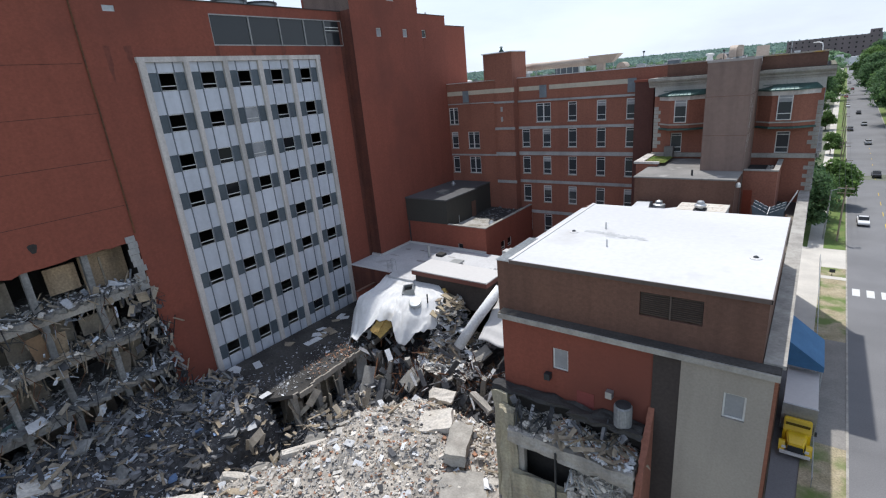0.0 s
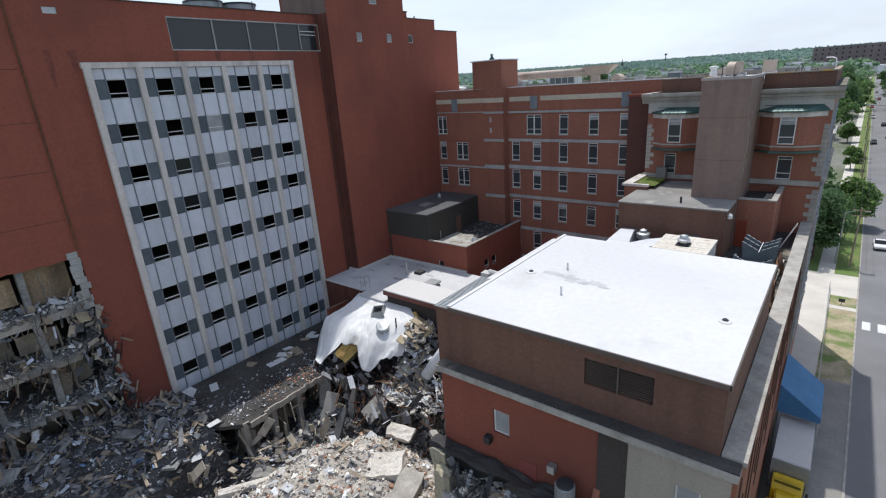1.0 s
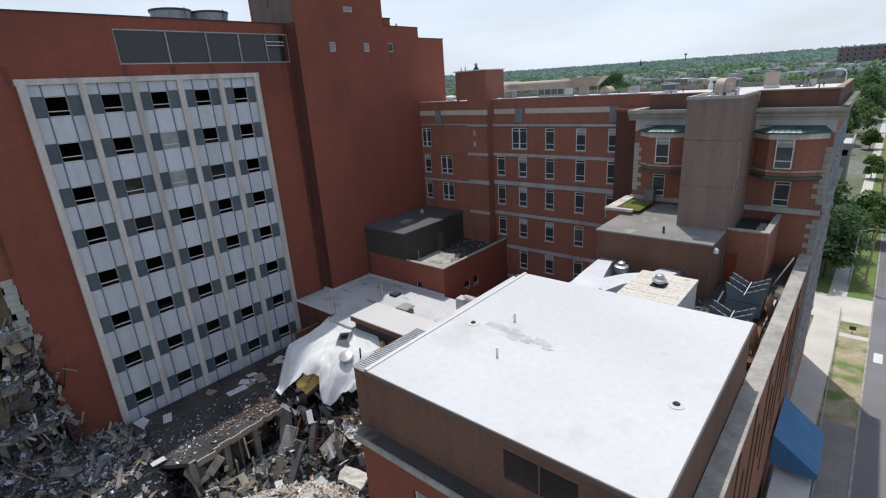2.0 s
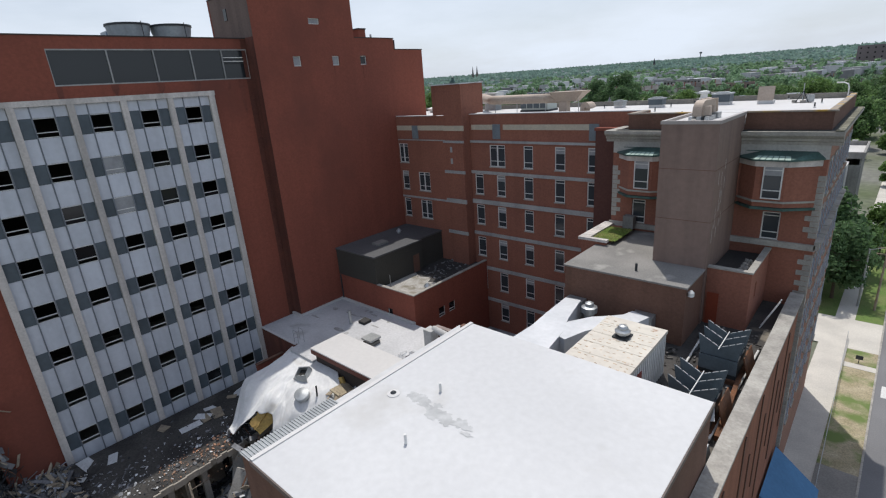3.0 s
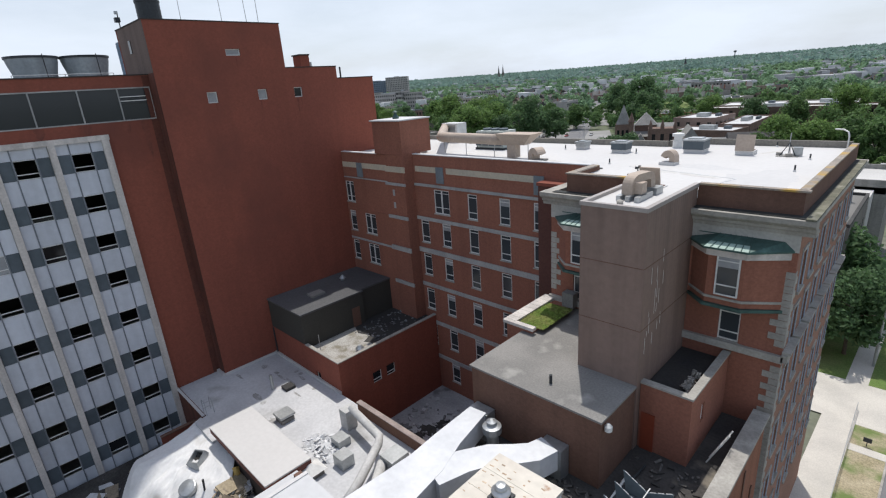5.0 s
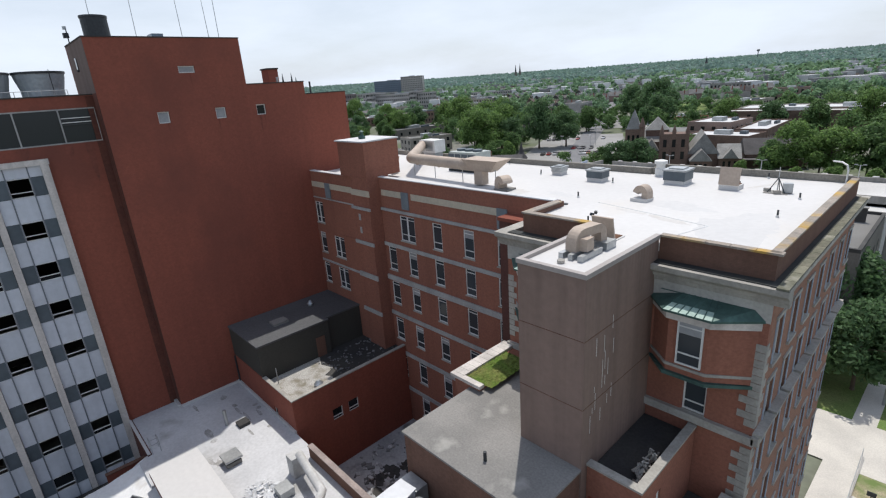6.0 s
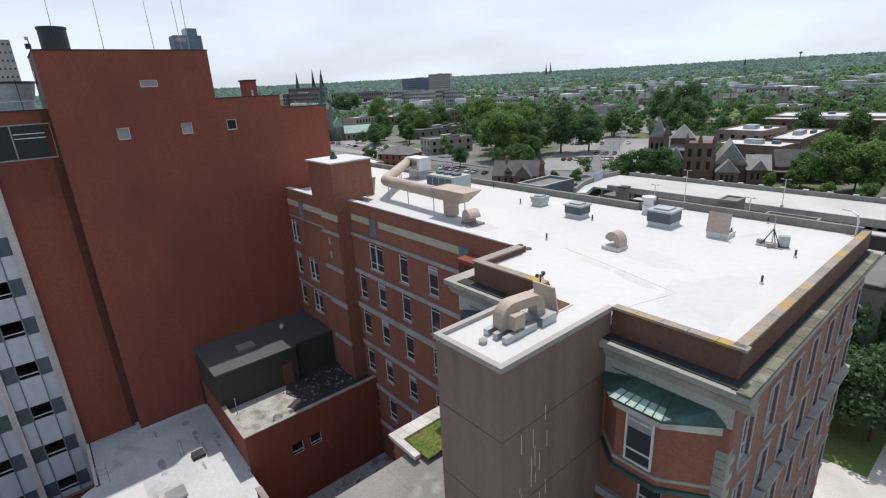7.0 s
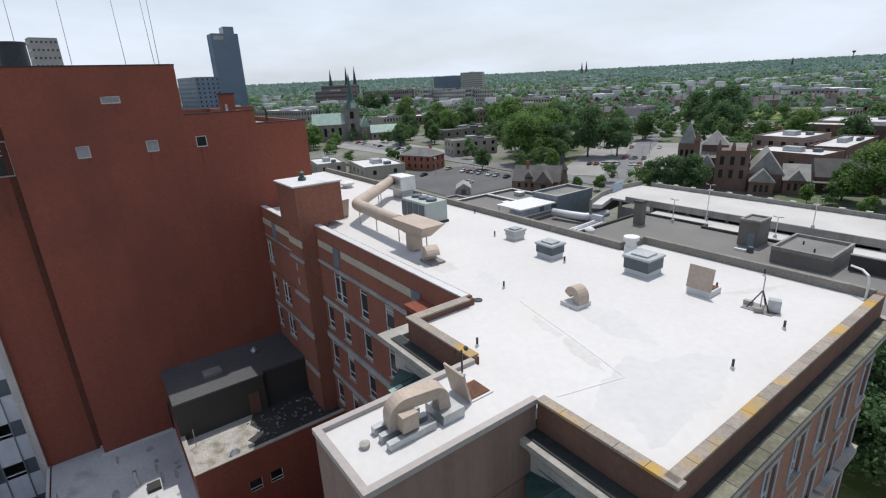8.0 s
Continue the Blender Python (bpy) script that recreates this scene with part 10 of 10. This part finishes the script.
flat_building(-288, 456, 13, 11, 9.5, M_CREAM, M_WHITE, "cream three-storey block among trees", 3, 10, 3)
flat_building(-884, 736, 74, 40, 36, M_OFFICE, M_ROOFG, "wide blue-grey glass office block far off", 9, 42, 10)
flat_building(-848, 762, 46, 36, 42, M_OFFICE2, M_ROOFG, "pale square office block far off", 10, 42, 6)
flat_building(-690, 459, 76, 24, 22, M_FACT, M_ROOFG, "brown brick warehouse block far off", 3, 37, 10)
flat_building(-648, 512, 30, 24, 21, M_OFFICE2, M_ROOFG, "pale warehouse block far off", 3, 37, 6)
flat_building(-760, 404, 60, 26, 24, M_FACT, M_WHITE, "brown brick mill with white roof far off", 4, 37, 10)
flat_building(-850, 455, 60, 30, 30, M_FACT, M_ROOFG, "dark brick mill far off", 5, 37, 10)
flat_building(-800, 620, 90, 24, 16, M_OFFICE2, M_WHITE, "long pale hall far off", 3, 30, 10)
flat_building(-520, 640, 60, 20, 12, M_OFFICE2, M_WHITE, "pale flats with white roof far off", 3, 30, 10)
flat_building(-470, 690, 70, 20, 10, M_GARAGE, M_WHITE, "long grey hall with white roof far off", 2, 30, 10)
flat_building(-400, 470, 44, 16, 8, M_TAN, M_DECKW, "low tan block with pale roof", 2, 24, 6)
flat_building(-340, 440, 50, 14, 7, M_BROWNST, M_ROOFG, "low brown terrace block", 2, 12, 8)
flat_building(-560, 250, 80, 30, 12, M_GARAGE, M_WHITE, "long low pale hall roof far off", 2, 14, 8)
# tall glass tower with upright fins and a higher core
tz = terrain(-770, 250)
tw = thing("office_tower", "tall blue-grey glass office tower with fine upright fins", "building", (-770, 250, tz))
part("shaft", a_box(-785, -761, 231, 266, tz - 4, 121), M_OFFICE, tw)
part("core", a_box(-784, -763, 248, 262, 121.01, 130), M_OFFICE, tw)
bm = bmesh.new()
for i in range(30):
    box(bm, -760.99, -760.4, 231.4 + i * 1.17, 231.75 + i * 1.17, tz + 6, 120)
for i in range(20):
    box(bm, -784.4 + i * 1.17, -784.05 + i * 1.17, 230.4, 230.99, tz + 6, 120)
part("fin_screen", bm, mat("pale_blue_fins", (0.26, 0.34, 0.44), (0.22, 0.29, 0.38), 0.5, vary=0.1), tw)
part("crown_band", a_box(-761.0, -760.3, 233, 246, 113, 118), M_OFFICE2, tw, "pale band near the top")
keep_clear(-770, 250, 28)
flat_building(-680, 188, 46, 30, 50, M_OFFICE, M_OFFICE2, "mid-rise blue glass office on the skyline", 10, 14, 8, False, "office_block")
flat_building(-690, 46, 20, 24, 93, M_OFFICE2, M_OFFICE2, "pale ribbed office tower on the skyline", 12, 10, 5, False, "office_tower")
flat_building(-640, 20, 60, 40, 46, M_OFFICE2, M_ROOFG, "broad pale office block on the skyline", 6, 10, 6, False, "office_block")
flat_building(-760, -10, 50, 40, 60, M_OFFICE, M_ROOFG, "broad grey office block on the skyline", 6, 10, 6, False, "office_block")
u = flat_building(4, 945, 106, 40, 30, M_FACT, M_ROOFG, "long brown brick factory at the street's end", 5, 0, 14, False, "factory")
flat_building(50, 938, 12, 12, 36, M_FACT, M_ROOFG, "square brown brick factory tower", 7, 0, 2, False, "factory_tower")
# church with copper roofs


def cput(nm, bm, ma, owner, m):
    bm.transform(m)
    return part(nm, bm, ma, owner)


M_CHURCHST = mat("grey_church_stone", (0.27, 0.245, 0.22), (0.20, 0.18, 0.165), 0.95, big=0.3, fine=2.5, vary=0.3, bump=0.3)
M_PALECOP = mat("pale_green_copper_roof", (0.32, 0.43, 0.38), (0.25, 0.35, 0.31), 0.6, 0.1, big=0.3, fine=2, vary=0.15)
cz = terrain(-345, 222)
ch = thing("church", "grey-brown stone church with pale green copper roofs and tall spire", "church", (-345, 222, cz))
cm = pose(-345, 222, cz, 0, 0, -26) @ Matrix.Scale(0.86, 4)
cput("bell_tower", a_box(-6.5, 6.5, -6.5, 6.5, -3, 27), M_CHURCHST, ch, cm)
cput("spire", lathe(bmesh.new(), 0, 0, [(8.5, 26.5), (4.5, 31), (3.0, 33), (0.15, 55)], 8), M_COPPER, ch, cm)
for x, y in ((-5.5, -5.5), (5.5, -5.5), (5.5, 5.5)):
    cput("pinnacle", lathe(bmesh.new(), x, y, [(1.2, 24), (1.2, 28), (0.1, 33)], 6), M_CHURCHST, ch, cm)
cput("nave", a_box(-8, 8, -34, -6.5, -3, 14), M_CHURCHST, ch, cm)
cput("nave_roof", gable(bmesh.new(), 16, 27, 14, 9), M_PALECOP, ch, cm @ pose(0, -20.5, 0))
cput("transept", a_box(-14, 8, 6.6, 15, -3, 11), M_CHURCHST, ch, cm)
cput("transept_roof", gable(bmesh.new(), 9, 22, 11, 8), M_PALECOP, ch, cm @ pose(-3, 10.8, 0, 0, 0, 90))
cput("side_hall", a_box(2, 15, 15.1, 40, -3, 6), M_CHURCHST, ch, cm)
cput("side_roof", gable(bmesh.new(), 13, 25, 6, 6), M_PALECOP, ch, cm @ pose(8.5, 27.5, 0))
for i in range(4):
    cput("window", a_box(7.95, 8.06, -31 + i * 6.2, -28.6 + i * 6.2, 4, 11), M_GLASS, ch, cm)
for z in (8, 18):
    cput("window", a_box(6.45, 6.56, -1.6, 1.6, z, z + 6), M_GLASS, ch, cm)
for i in range(5):
    cput("window", a_box(14.95, 15.06, 17 + i * 4.6, 18.6 + i * 4.6, 1.5, 4.2), M_GLASS, ch, cm)
keep_clear(-345, 226, 36)
# distant spires
for x, y, h in ((-996, 504, 60), (-1027, 555, 66), (-1019, 571, 66), (-1551, 2005, 62), (-1535, 2017, 66), (-671, 1930, 36)):
    z = terrain(x, y)
    sp = thing("church_tower", "distant dark church tower with pointed spire", "church tower", (x, y, z), "far church towers")
    part("shaft", a_box(x - 4, x + 4, y - 4, y + 4, z - 3, z + h * 0.45), M_GREYB, sp)
    bm = bmesh.new()
    lathe(bm, x, y, [(4.2, z + h * 0.45), (0.2, z + h)], 8)
    part("spire", bm, M_DKMETAL, sp)
wt = thing("water_tower", "distant grey water tower on a slim stem", "water tower", (-690, 2554, 50))
part("stem", tube(bmesh.new(), [(-690, 2554, 45), (-690, 2554, 92)], 1.8, 10), M_GPANEL, wt)
part("bowl", lathe(bmesh.new(), -690, 2554, [(2, 88), (6, 91), (6, 95), (2, 97)], 14), M_GPANEL, wt)
# mansion with turret
mz = terrain(-124, 190)
mm = pose(-124, 188, mz, 0, 0, 34) @ Matrix.Scale(0.9, 4)
ma = thing("mansion", "brick mansion with steep slate roofs and round turret", "house", (-126, 190, mz))
cput("wall", a_box(-10, 9, -6, 6, -2, 6.2), M_BROWNST, ma, mm)
cput("roof", gable(bmesh.new(), 12, 19, 6.2, 5.6), M_SHING[1], ma, mm @ pose(0, 0, 0, 0, 0, 90))
cput("wing", a_box(0, 7, -9, -6, -2, 6.2), M_BROWNST, ma, mm)
cput("wing_roof", gable(bmesh.new(), 7, 12, 6.2, 4.8), M_SHING[1], ma, mm @ pose(3.5, -4, 0))
bm = lathe(bmesh.new(), 9, 5.5, [(2.3, -2), (2.3, 9.2)], 16)
cput("turret", bm, M_BROWNST, ma, mm)
cput("turret_roof", lathe(bmesh.new(), 9, 5.5, [(2.8, 9.2), (2.8, 9.4), (1.1, 12.0), (0.1, 16.4)], 16), M_SHING[0], ma, mm)
cput("chimney", a_box(-5, -3.8, -0.5, 0.6, 6, 13.6), M_BRICK2, ma, mm)
cput("dormer", gable(bmesh.new(), 2.6, 4, 8.0, 2), M_SHING[1], ma, mm @ pose(-3, -4, 0))
for x in (-7, -4, -1.5):
    for z in (1.4, 4.4):
        cput("window", a_box(x - 0.55, x + 0.55, -6.06, -5.95, z - 0.9, z + 0.9), M_GLASS, ma, mm)
for z in (1.4, 4.4):
    cput("window", a_box(2.5, 4.5, -9.06, -8.95, z - 0.9, z + 0.9), M_GLASS, ma, mm)
keep_clear(-126, 190, 16)
# dark stone chapel: corner towers, pyramid lantern, slate roofs and gables


def pyramid(x, y, w, z0, z1, over=0.4):
    bm = bmesh.new()
    a = w / 2 + over
    v = [bm.verts.new(p) for p in ((x - a, y - a, z0), (x + a, y - a, z0), (x + a, y + a, z0), (x - a, y + a, z0), (x, y, z1))]
    bm.faces.new(v[3::-1])
    for i in range(4):
        bm.faces.new((v[i], v[(i + 1) % 4], v[4]))
    return bm


pz = terrain(-71, 231)
pm2 = pose(-73, 235, pz, 0, 0, 24) @ Matrix.Diagonal((0.92, 0.92, 0.78, 1))
cp = thing("stone_chapel", "dark brown stone church with slate gables and pointed corner tower", "church", (-72, 233, pz))
cput("tower", a_box(-22, -15.5, 4, 10.5, -3, 21), M_BROWNST, cp, pm2)
cput("tower_roof", pyramid(-18.7, 7.2, 5.5, 21, 31), M_SLATE, cp, pm2)
cput("turret", lathe(bmesh.new(), -15.2, 4, [(1.1, -3), (1.1, 22), (1.4, 22.2), (0.1, 27)], 10), M_BROWNST, cp, pm2)
cput("nave", a_box(-15.4, 3.5, 8, 24, -3, 14), M_BROWNST, cp, pm2)
cput("nave_roof", gable(bmesh.new(), 16, 19, 14, 6), M_SLATE, cp, pm2 @ pose(-6, 16, 0, 0, 0, 90))
cput("lantern", a_box(-13.5, -4.5, 11, 20, 14, 19.5), M_BROWNST, cp, pm2)
cput("lantern_roof", pyramid(-9, 15.5, 9, 19.5, 26), M_SLATE, cp, pm2)
cput("porch", a_box(-14, -8.2, 3, 7.9, -3, 10), M_BROWNST, cp, pm2)
cput("porch_roof", gable(bmesh.new(), 5.8, 5, 10, 6), M_SLATE, cp, pm2 @ pose(-11.1, 5.4, 0))
cput("tower", a_box(-8, 3.4, 1, 9.5, -3, 18.5), M_BROWNST, cp, pm2)
for x in (-7.2, -2.4, 2.7):
    cput("pinnacle", lathe(bmesh.new(), x, 1.6, [(0.8, 17), (0.8, 20), (0.08, 23)], 6), M_BROWNST, cp, pm2)
cput("hall", a_box(3.5, 15, 2, 20, -3, 8.5), M_BROWNST, cp, pm2)
cput("hall_roof", gable(bmesh.new(), 11.5, 18, 8.5, 10), M_SLATE, cp, pm2 @ pose(9.2, 11, 0))
cput("gable_front", a_box(4.2, 12, -4, 1.95, -3, 6), M_BROWNST, cp, pm2)
cput("gable_roof", gable(bmesh.new(), 7.8, 7, 6, 5.5), M_SLATE, cp, pm2 @ pose(8.1, -0.8, 0))
cput("wing", a_box(15.1, 23, 0, 14, -3, 6.5), M_BROWNST, cp, pm2)
cput("wing_roof", gable(bmesh.new(), 14, 8, 6.5, 6), M_SLATE, cp, pm2 @ pose(19, 7, 0, 0, 0, 90))
cput("dormer", gable(bmesh.new(), 5, 6, 6.8, 4.5), M_SLATE, cp, pm2 @ pose(19, 1.5, 0))
for x in (-20.6, -18.7, -16.8):
    cput("window", a_box(x - 0.5, x + 0.5, 3.94, 4.05, 13, 18), M_GLASS, cp, pm2)
for x in (-5.8, -2.3, 1.2):
    for z in (6, 12):
        cput("window", a_box(x - 0.7, x + 0.7, 0.94, 1.05, z, z + 3.8), M_GLASS, cp, pm2)
for x in (6.3, 8.1, 9.9):
    cput("window", a_box(x - 0.5, x + 0.5, -4.06, -3.95, 1.5, 4.6), M_GLASS, cp, pm2)
for x in (17, 19, 21):
    cput("window", a_box(x - 0.45, x + 0.45, -0.06, 0.05, 2, 5), M_GLASS, cp, pm2)
keep_clear(-72, 240, 24)
hm = pose(-47, 264, terrain(-47, 264), 0, 0, 24)
dh = thing("brick_hall", "dark brick hall with broad low gabled roof", "building", (-47, 264, terrain(-47, 264)))
cput("wall", a_box(-12, 12, -9, 9, -3, 5), M_BROWNST, dh, hm)
cput("roof", gable(bmesh.new(), 18, 24, 5, 5), M_SHING[0], dh, hm @ pose(0, 0, 0, 0, 0, 90))
cput("porch_roof", a_box(-13, 8, -13, -9.1, 3.2, 3.5), M_SHING[1], dh, hm)
for x in (-12.5, 7.5):
    cput("porch_post", a_box(x - 0.15, x + 0.15, -12.8, -12.5, -3, 3.2), M_FRAME, dh, hm)
keep_clear(-47, 264, 18)


gs = thing("shed", "small green-grey gabled shed by the parking lot", "shed", (-146, 169, terrain(-146, 169)))
sm = pose(-146, 169, terrain(-146, 169), 0, 0, 52)
cput("wall", a_box(-2.6, 2.6, -4, 4, -1, 2.6), M_GARAGE, gs, sm)
cput("roof", gable(bmesh.new(), 5.2, 8, 2.6, 1.7), M_SIDE[1], gs, sm)
cput("door", a_box(-0.9, 0.9, -4.05, -3.95, -1, 1.9), M_GPANEL, gs, sm)
keep_clear(-146, 169, 6)


# lots and cross streets
def patch(name, pts, material, label, category, lift=0.03):
    """A ground patch that follows the land, cut into a fine grid."""
    bm = bmesh.new()
    a, b, c, d = [Vector((p[0], p[1], 0)) for p in pts]
    n = 14
    gg = []
    for j in range(n + 1):
        row = []
        for i in range(n + 1):
            p = a.lerp(b, i / n).lerp(d.lerp(c, i / n), j / n)
            row.append(bm.verts.new((p.x, p.y, terrain(p.x, p.y) + lift)))
        gg.append(row)
    for r0, r1 in zip(gg, gg[1:]):
        for i in range(n):
            bm.faces.new((r0[i], r0[i + 1], r1[i + 1], r1[i]))
    return single(name, bm, material, label, category, kind="structure")


M_LOT = mat("pale_old_asphalt", (0.30, 0.295, 0.285), (0.25, 0.245, 0.235), 0.95, big=0.08, fine=3, vary=0.12)
M_DKLOT = mat("grey_asphalt_lot", (0.125, 0.126, 0.128), (0.10, 0.101, 0.103), 0.95, big=0.08, fine=3, vary=0.15)
patch("parking_lot", [(-142, 218), (-98, 244), (-146, 332), (-186, 310)], M_LOT, "pale asphalt parking lot with a few cars", "parking lot", 0.12)
patch("parking_lot", [(-200, 160), (-140, 160), (-138, 208), (-190, 206)], M_DKLOT, "grey asphalt parking lot by the mansion", "parking lot", 0.14)
patch("parking_lot", [(-330, 190), (-215, 205), (-225, 232), (-330, 235)], M_LOT, "broad pale street junction and lot", "parking lot", 0.10)
patch("road", [(-520, 200), (-60, 214), (-60, 224), (-520, 212)], M_ROAD, "town street behind the hospital", "road", 0.2)
patch("road", [(-118, 214), (-106, 214), (-330, 700), (-345, 700)], M_ROAD, "town street leading away", "road", 0.22)
patch("road", [(-420, 380), (60, 392), (60, 402), (-420, 390)], M_ROAD, "town cross street", "road", 0.2)
patch("lawn", [(-172, 470), (-138, 472), (-156, 540), (-194, 532)], M_LAWN, "bright mown lawn", "lawn", 0.3)
patch("parking_lot", [(-190, 350), (-112, 366), (-120, 410), (-196, 400)], M_LOT, "pale filling station forecourt", "parking lot", 0.16)
for i in range(44):
    f = (i * 0.618) % 1.0
    if i < 24:
        p = Vector((-146, 246)).lerp(Vector((-118, 264)), f) + Vector((-0.5, 0.86)) * rng.choice((0, 0, 17, 53))
    elif i < 34:
        p = Vector((-192, 176)).lerp(Vector((-150, 182)), f) + Vector((0, rng.choice((0, 18))))
    else:
        p = Vector((-320, 212)).lerp(Vector((-230, 216)), f)
    put_car(rng.choice((0, 1, 1, 1, 2, 2, 3)), p.x, p.y, 20 + rng.choice((0, 180)))
for x, y in ((-140, 256), (-128, 263), (-150, 276), (-137, 284), (-160, 298), (-150, 306), (-180, 180), (-160, 186)):
    g = terrain(x, y)
    u = thing("lamp_post", "tall thin grey lamp post in the parking lot", "lamp post", (x, y, g), "lot lamps")
    part("post", tube(bmesh.new(), [(x, y, g - 0.2), (x, y, g + 8.5)], 0.1, 6, 0.07), M_GALV, u)
    part("lamp_head", a_box(x - 0.9, x + 0.9, y - 0.15, y + 0.15, g + 8.45, g + 8.65), M_FRAME, u)
for x, y, r in ((-142, 272, 30), (-130, 250, 30), (-155, 300, 30), (-170, 185, 36), (-270, 214, 60), (-150, 385, 44), (-162, 505, 30)):
    keep_clear(x, y, r)

# rows of dark-roofed terraced houses
for r, (ax, ay, bx, by, n) in enumerate(((-430, 548, -310, 560, 14), (-452, 600, -340, 650, 13), (-300, 560, -236, 610, 7), (-214, 566, -150, 604, 7), (-196, 590, -140, 640, 6), (-500, 520, -440, 570, 8))):
    for i in range(n):
        f = i / n
        put_house((1, 1, 0)[i % 3] if r < 2 else (1, 0, 3)[i % 3], ax + (bx - ax) * f, ay + (by - ay) * f, math.degrees(math.atan2(by - ay, bx - ax)) + (0 if r < 2 else 90))

# rows of town houses
hr = random.Random(3)
for i in range(420):
    az, r = radians(hr.uniform(-84, 4)), 260 + 1250 * hr.random() ** 0.8
    x, y = math.sin(az) * r, 50 + math.cos(az) * r
    x, y = round(x / 17) * 17 + hr.uniform(-2, 2), round(y / 44) * 44 + hr.choice((-9, 9)) + hr.uniform(-2, 2)
    if any((x - a) ** 2 + (y - b) ** 2 < (c + 6) ** 2 for a, b, c in KEEP) or abs(x - 12 - (y - 74) * 0.02) < 18 or y < 200:
        continue
    if len(KEEP) > 300:
        break
    put_house(hr.randrange(4), x, y, hr.choice((0, 90, 90, 180)) + 14)
for i in range(150):
    az, r = radians(hr.uniform(-84, -4)), 400 + 800 * hr.random()
    x, y = math.sin(az) * r, 50 + math.cos(az) * r
    if any((x - a) ** 2 + (y - b) ** 2 < (c + 18) ** 2 for a, b, c in KEEP):
        continue
    flat_building(x, y, hr.uniform(14, 40), hr.uniform(10, 22), hr.uniform(5.5, 12), hr.choice((M_TOWNBR, M_GARAGE, M_TAN, M_OFFICE2)), hr.choice((M_WHITE, M_ROOFG, M_DECKW, M_WHITE)),
                  "low flat-roofed town block among trees", 2, hr.choice((14, 104)), 3)

# town trees and far woods
M_TOWNLEAF = mat("town_leaves", (0.115, 0.205, 0.075), (0.15, 0.245, 0.085), 0.8, big=0.03, fine=0.4, bump=0.0, vary=0.3, island=0.35, through_light=0.45)
pts, near = [], []
tr = random.Random(9)
count = 0
while count < 5600:
    az, r = radians(tr.uniform(-96, 9)), 225 + 1050 * tr.random() ** 0.8
    x, y = math.sin(az) * r, 50 + math.cos(az) * r
    if abs(x - 12 - (y - 74) * 0.02) < 9 or any((x - a) ** 2 + (y - b) ** 2 < c * c for a, b, c in KEEP):
        continue
    if noise.noise((x * 0.007, y * 0.007, 0)) < (-0.2 if r < 800 else -0.5) - (0.0 if az > radians(-60) else -0.16):
        continue
    if r < 800 and radians(-62) < az < radians(-14) and tr.random() < 0.5:
        continue
    h = 6 + 10 * tr.random() ** 1.4
    (near if r < 450 else pts).append(leaf_quads(x, y, terrain(x, y) + h * 0.5, h * tr.uniform(0.36, 0.56), h * 0.5, 360 if r < 450 else (140 if r < 700 else 50), 0.58 if r < 450 else (1.05 if r < 700 else 1.95), 8, 0.3))
    count += 1
lots = [k for k in KEEP if k[2] < 28]
open_lots = ((-170, 184, 27), (-272, 212, 34), (-240, 216, 20), (-142, 272, 34), (-125, 248, 26), (-158, 300, 26))
for i in range(900):
    az, r = radians(tr.uniform(-80, -10)), 190 + 300 * tr.random()
    x, y = math.sin(az) * r, 50 + math.cos(az) * r
    if y < 168 or any((x - a) ** 2 + (y - b) ** 2 < (c + 2) ** 2 for a, b, c in lots) or noise.noise((x * 0.025, y * 0.025, 3)) < 0.02 or any((x - a) ** 2 + (y - b) ** 2 < c * c for a, b, c in open_lots):
        continue
    h = tr.uniform(5, 10)
    near.append(leaf_quads(x, y, terrain(x, y) + h * 0.48, h * tr.uniform(0.36, 0.5), h * 0.48, 900, 0.34, 12, 0.4))
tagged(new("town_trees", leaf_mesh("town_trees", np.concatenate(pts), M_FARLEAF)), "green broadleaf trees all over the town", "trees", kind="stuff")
tagged(new("town_trees", leaf_mesh("town_trees", np.concatenate(near), M_TOWNLEAF)), "darker green trees between the nearer town buildings", "trees", kind="stuff")
pts = []
for i in range(17000):
    az, r = radians(tr.uniform(-100, 12)), 1150 + 3350 * tr.random() ** 0.9
    x, y = math.sin(az) * r, 50 + math.cos(az) * r
    if noise.noise((x * 0.004, y * 0.004, 5)) < -0.35:
        continue
    h = tr.uniform(9, 17)
    pts.append(leaf_quads(x, y, terrain(x, y) + h * 0.45, h * tr.uniform(0.6, 1.0), h * 0.5, 14, 4.9, 5, 0.35))
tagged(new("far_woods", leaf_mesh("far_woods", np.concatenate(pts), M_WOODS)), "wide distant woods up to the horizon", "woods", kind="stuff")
# far roofs among the woods
fr = random.Random(21)
bm = bmesh.new()
for i in range(1700):
    az, r = radians(fr.uniform(-86, 2)), 620 + 2300 * fr.random()
    x, y = math.sin(az) * r, 50 + math.cos(az) * r
    m = pose(x, y, terrain(x, y) + fr.uniform(5.5, 9.5), 0, 0, 40 + fr.choice((0, 90)))
    hexa(bm, m, fr.uniform(8, 26), fr.uniform(7, 15), 8)
single("far_roofs", bm, M_FARROOF, "pale and grey far roofs among the woods", "roofs", kind="stuff")
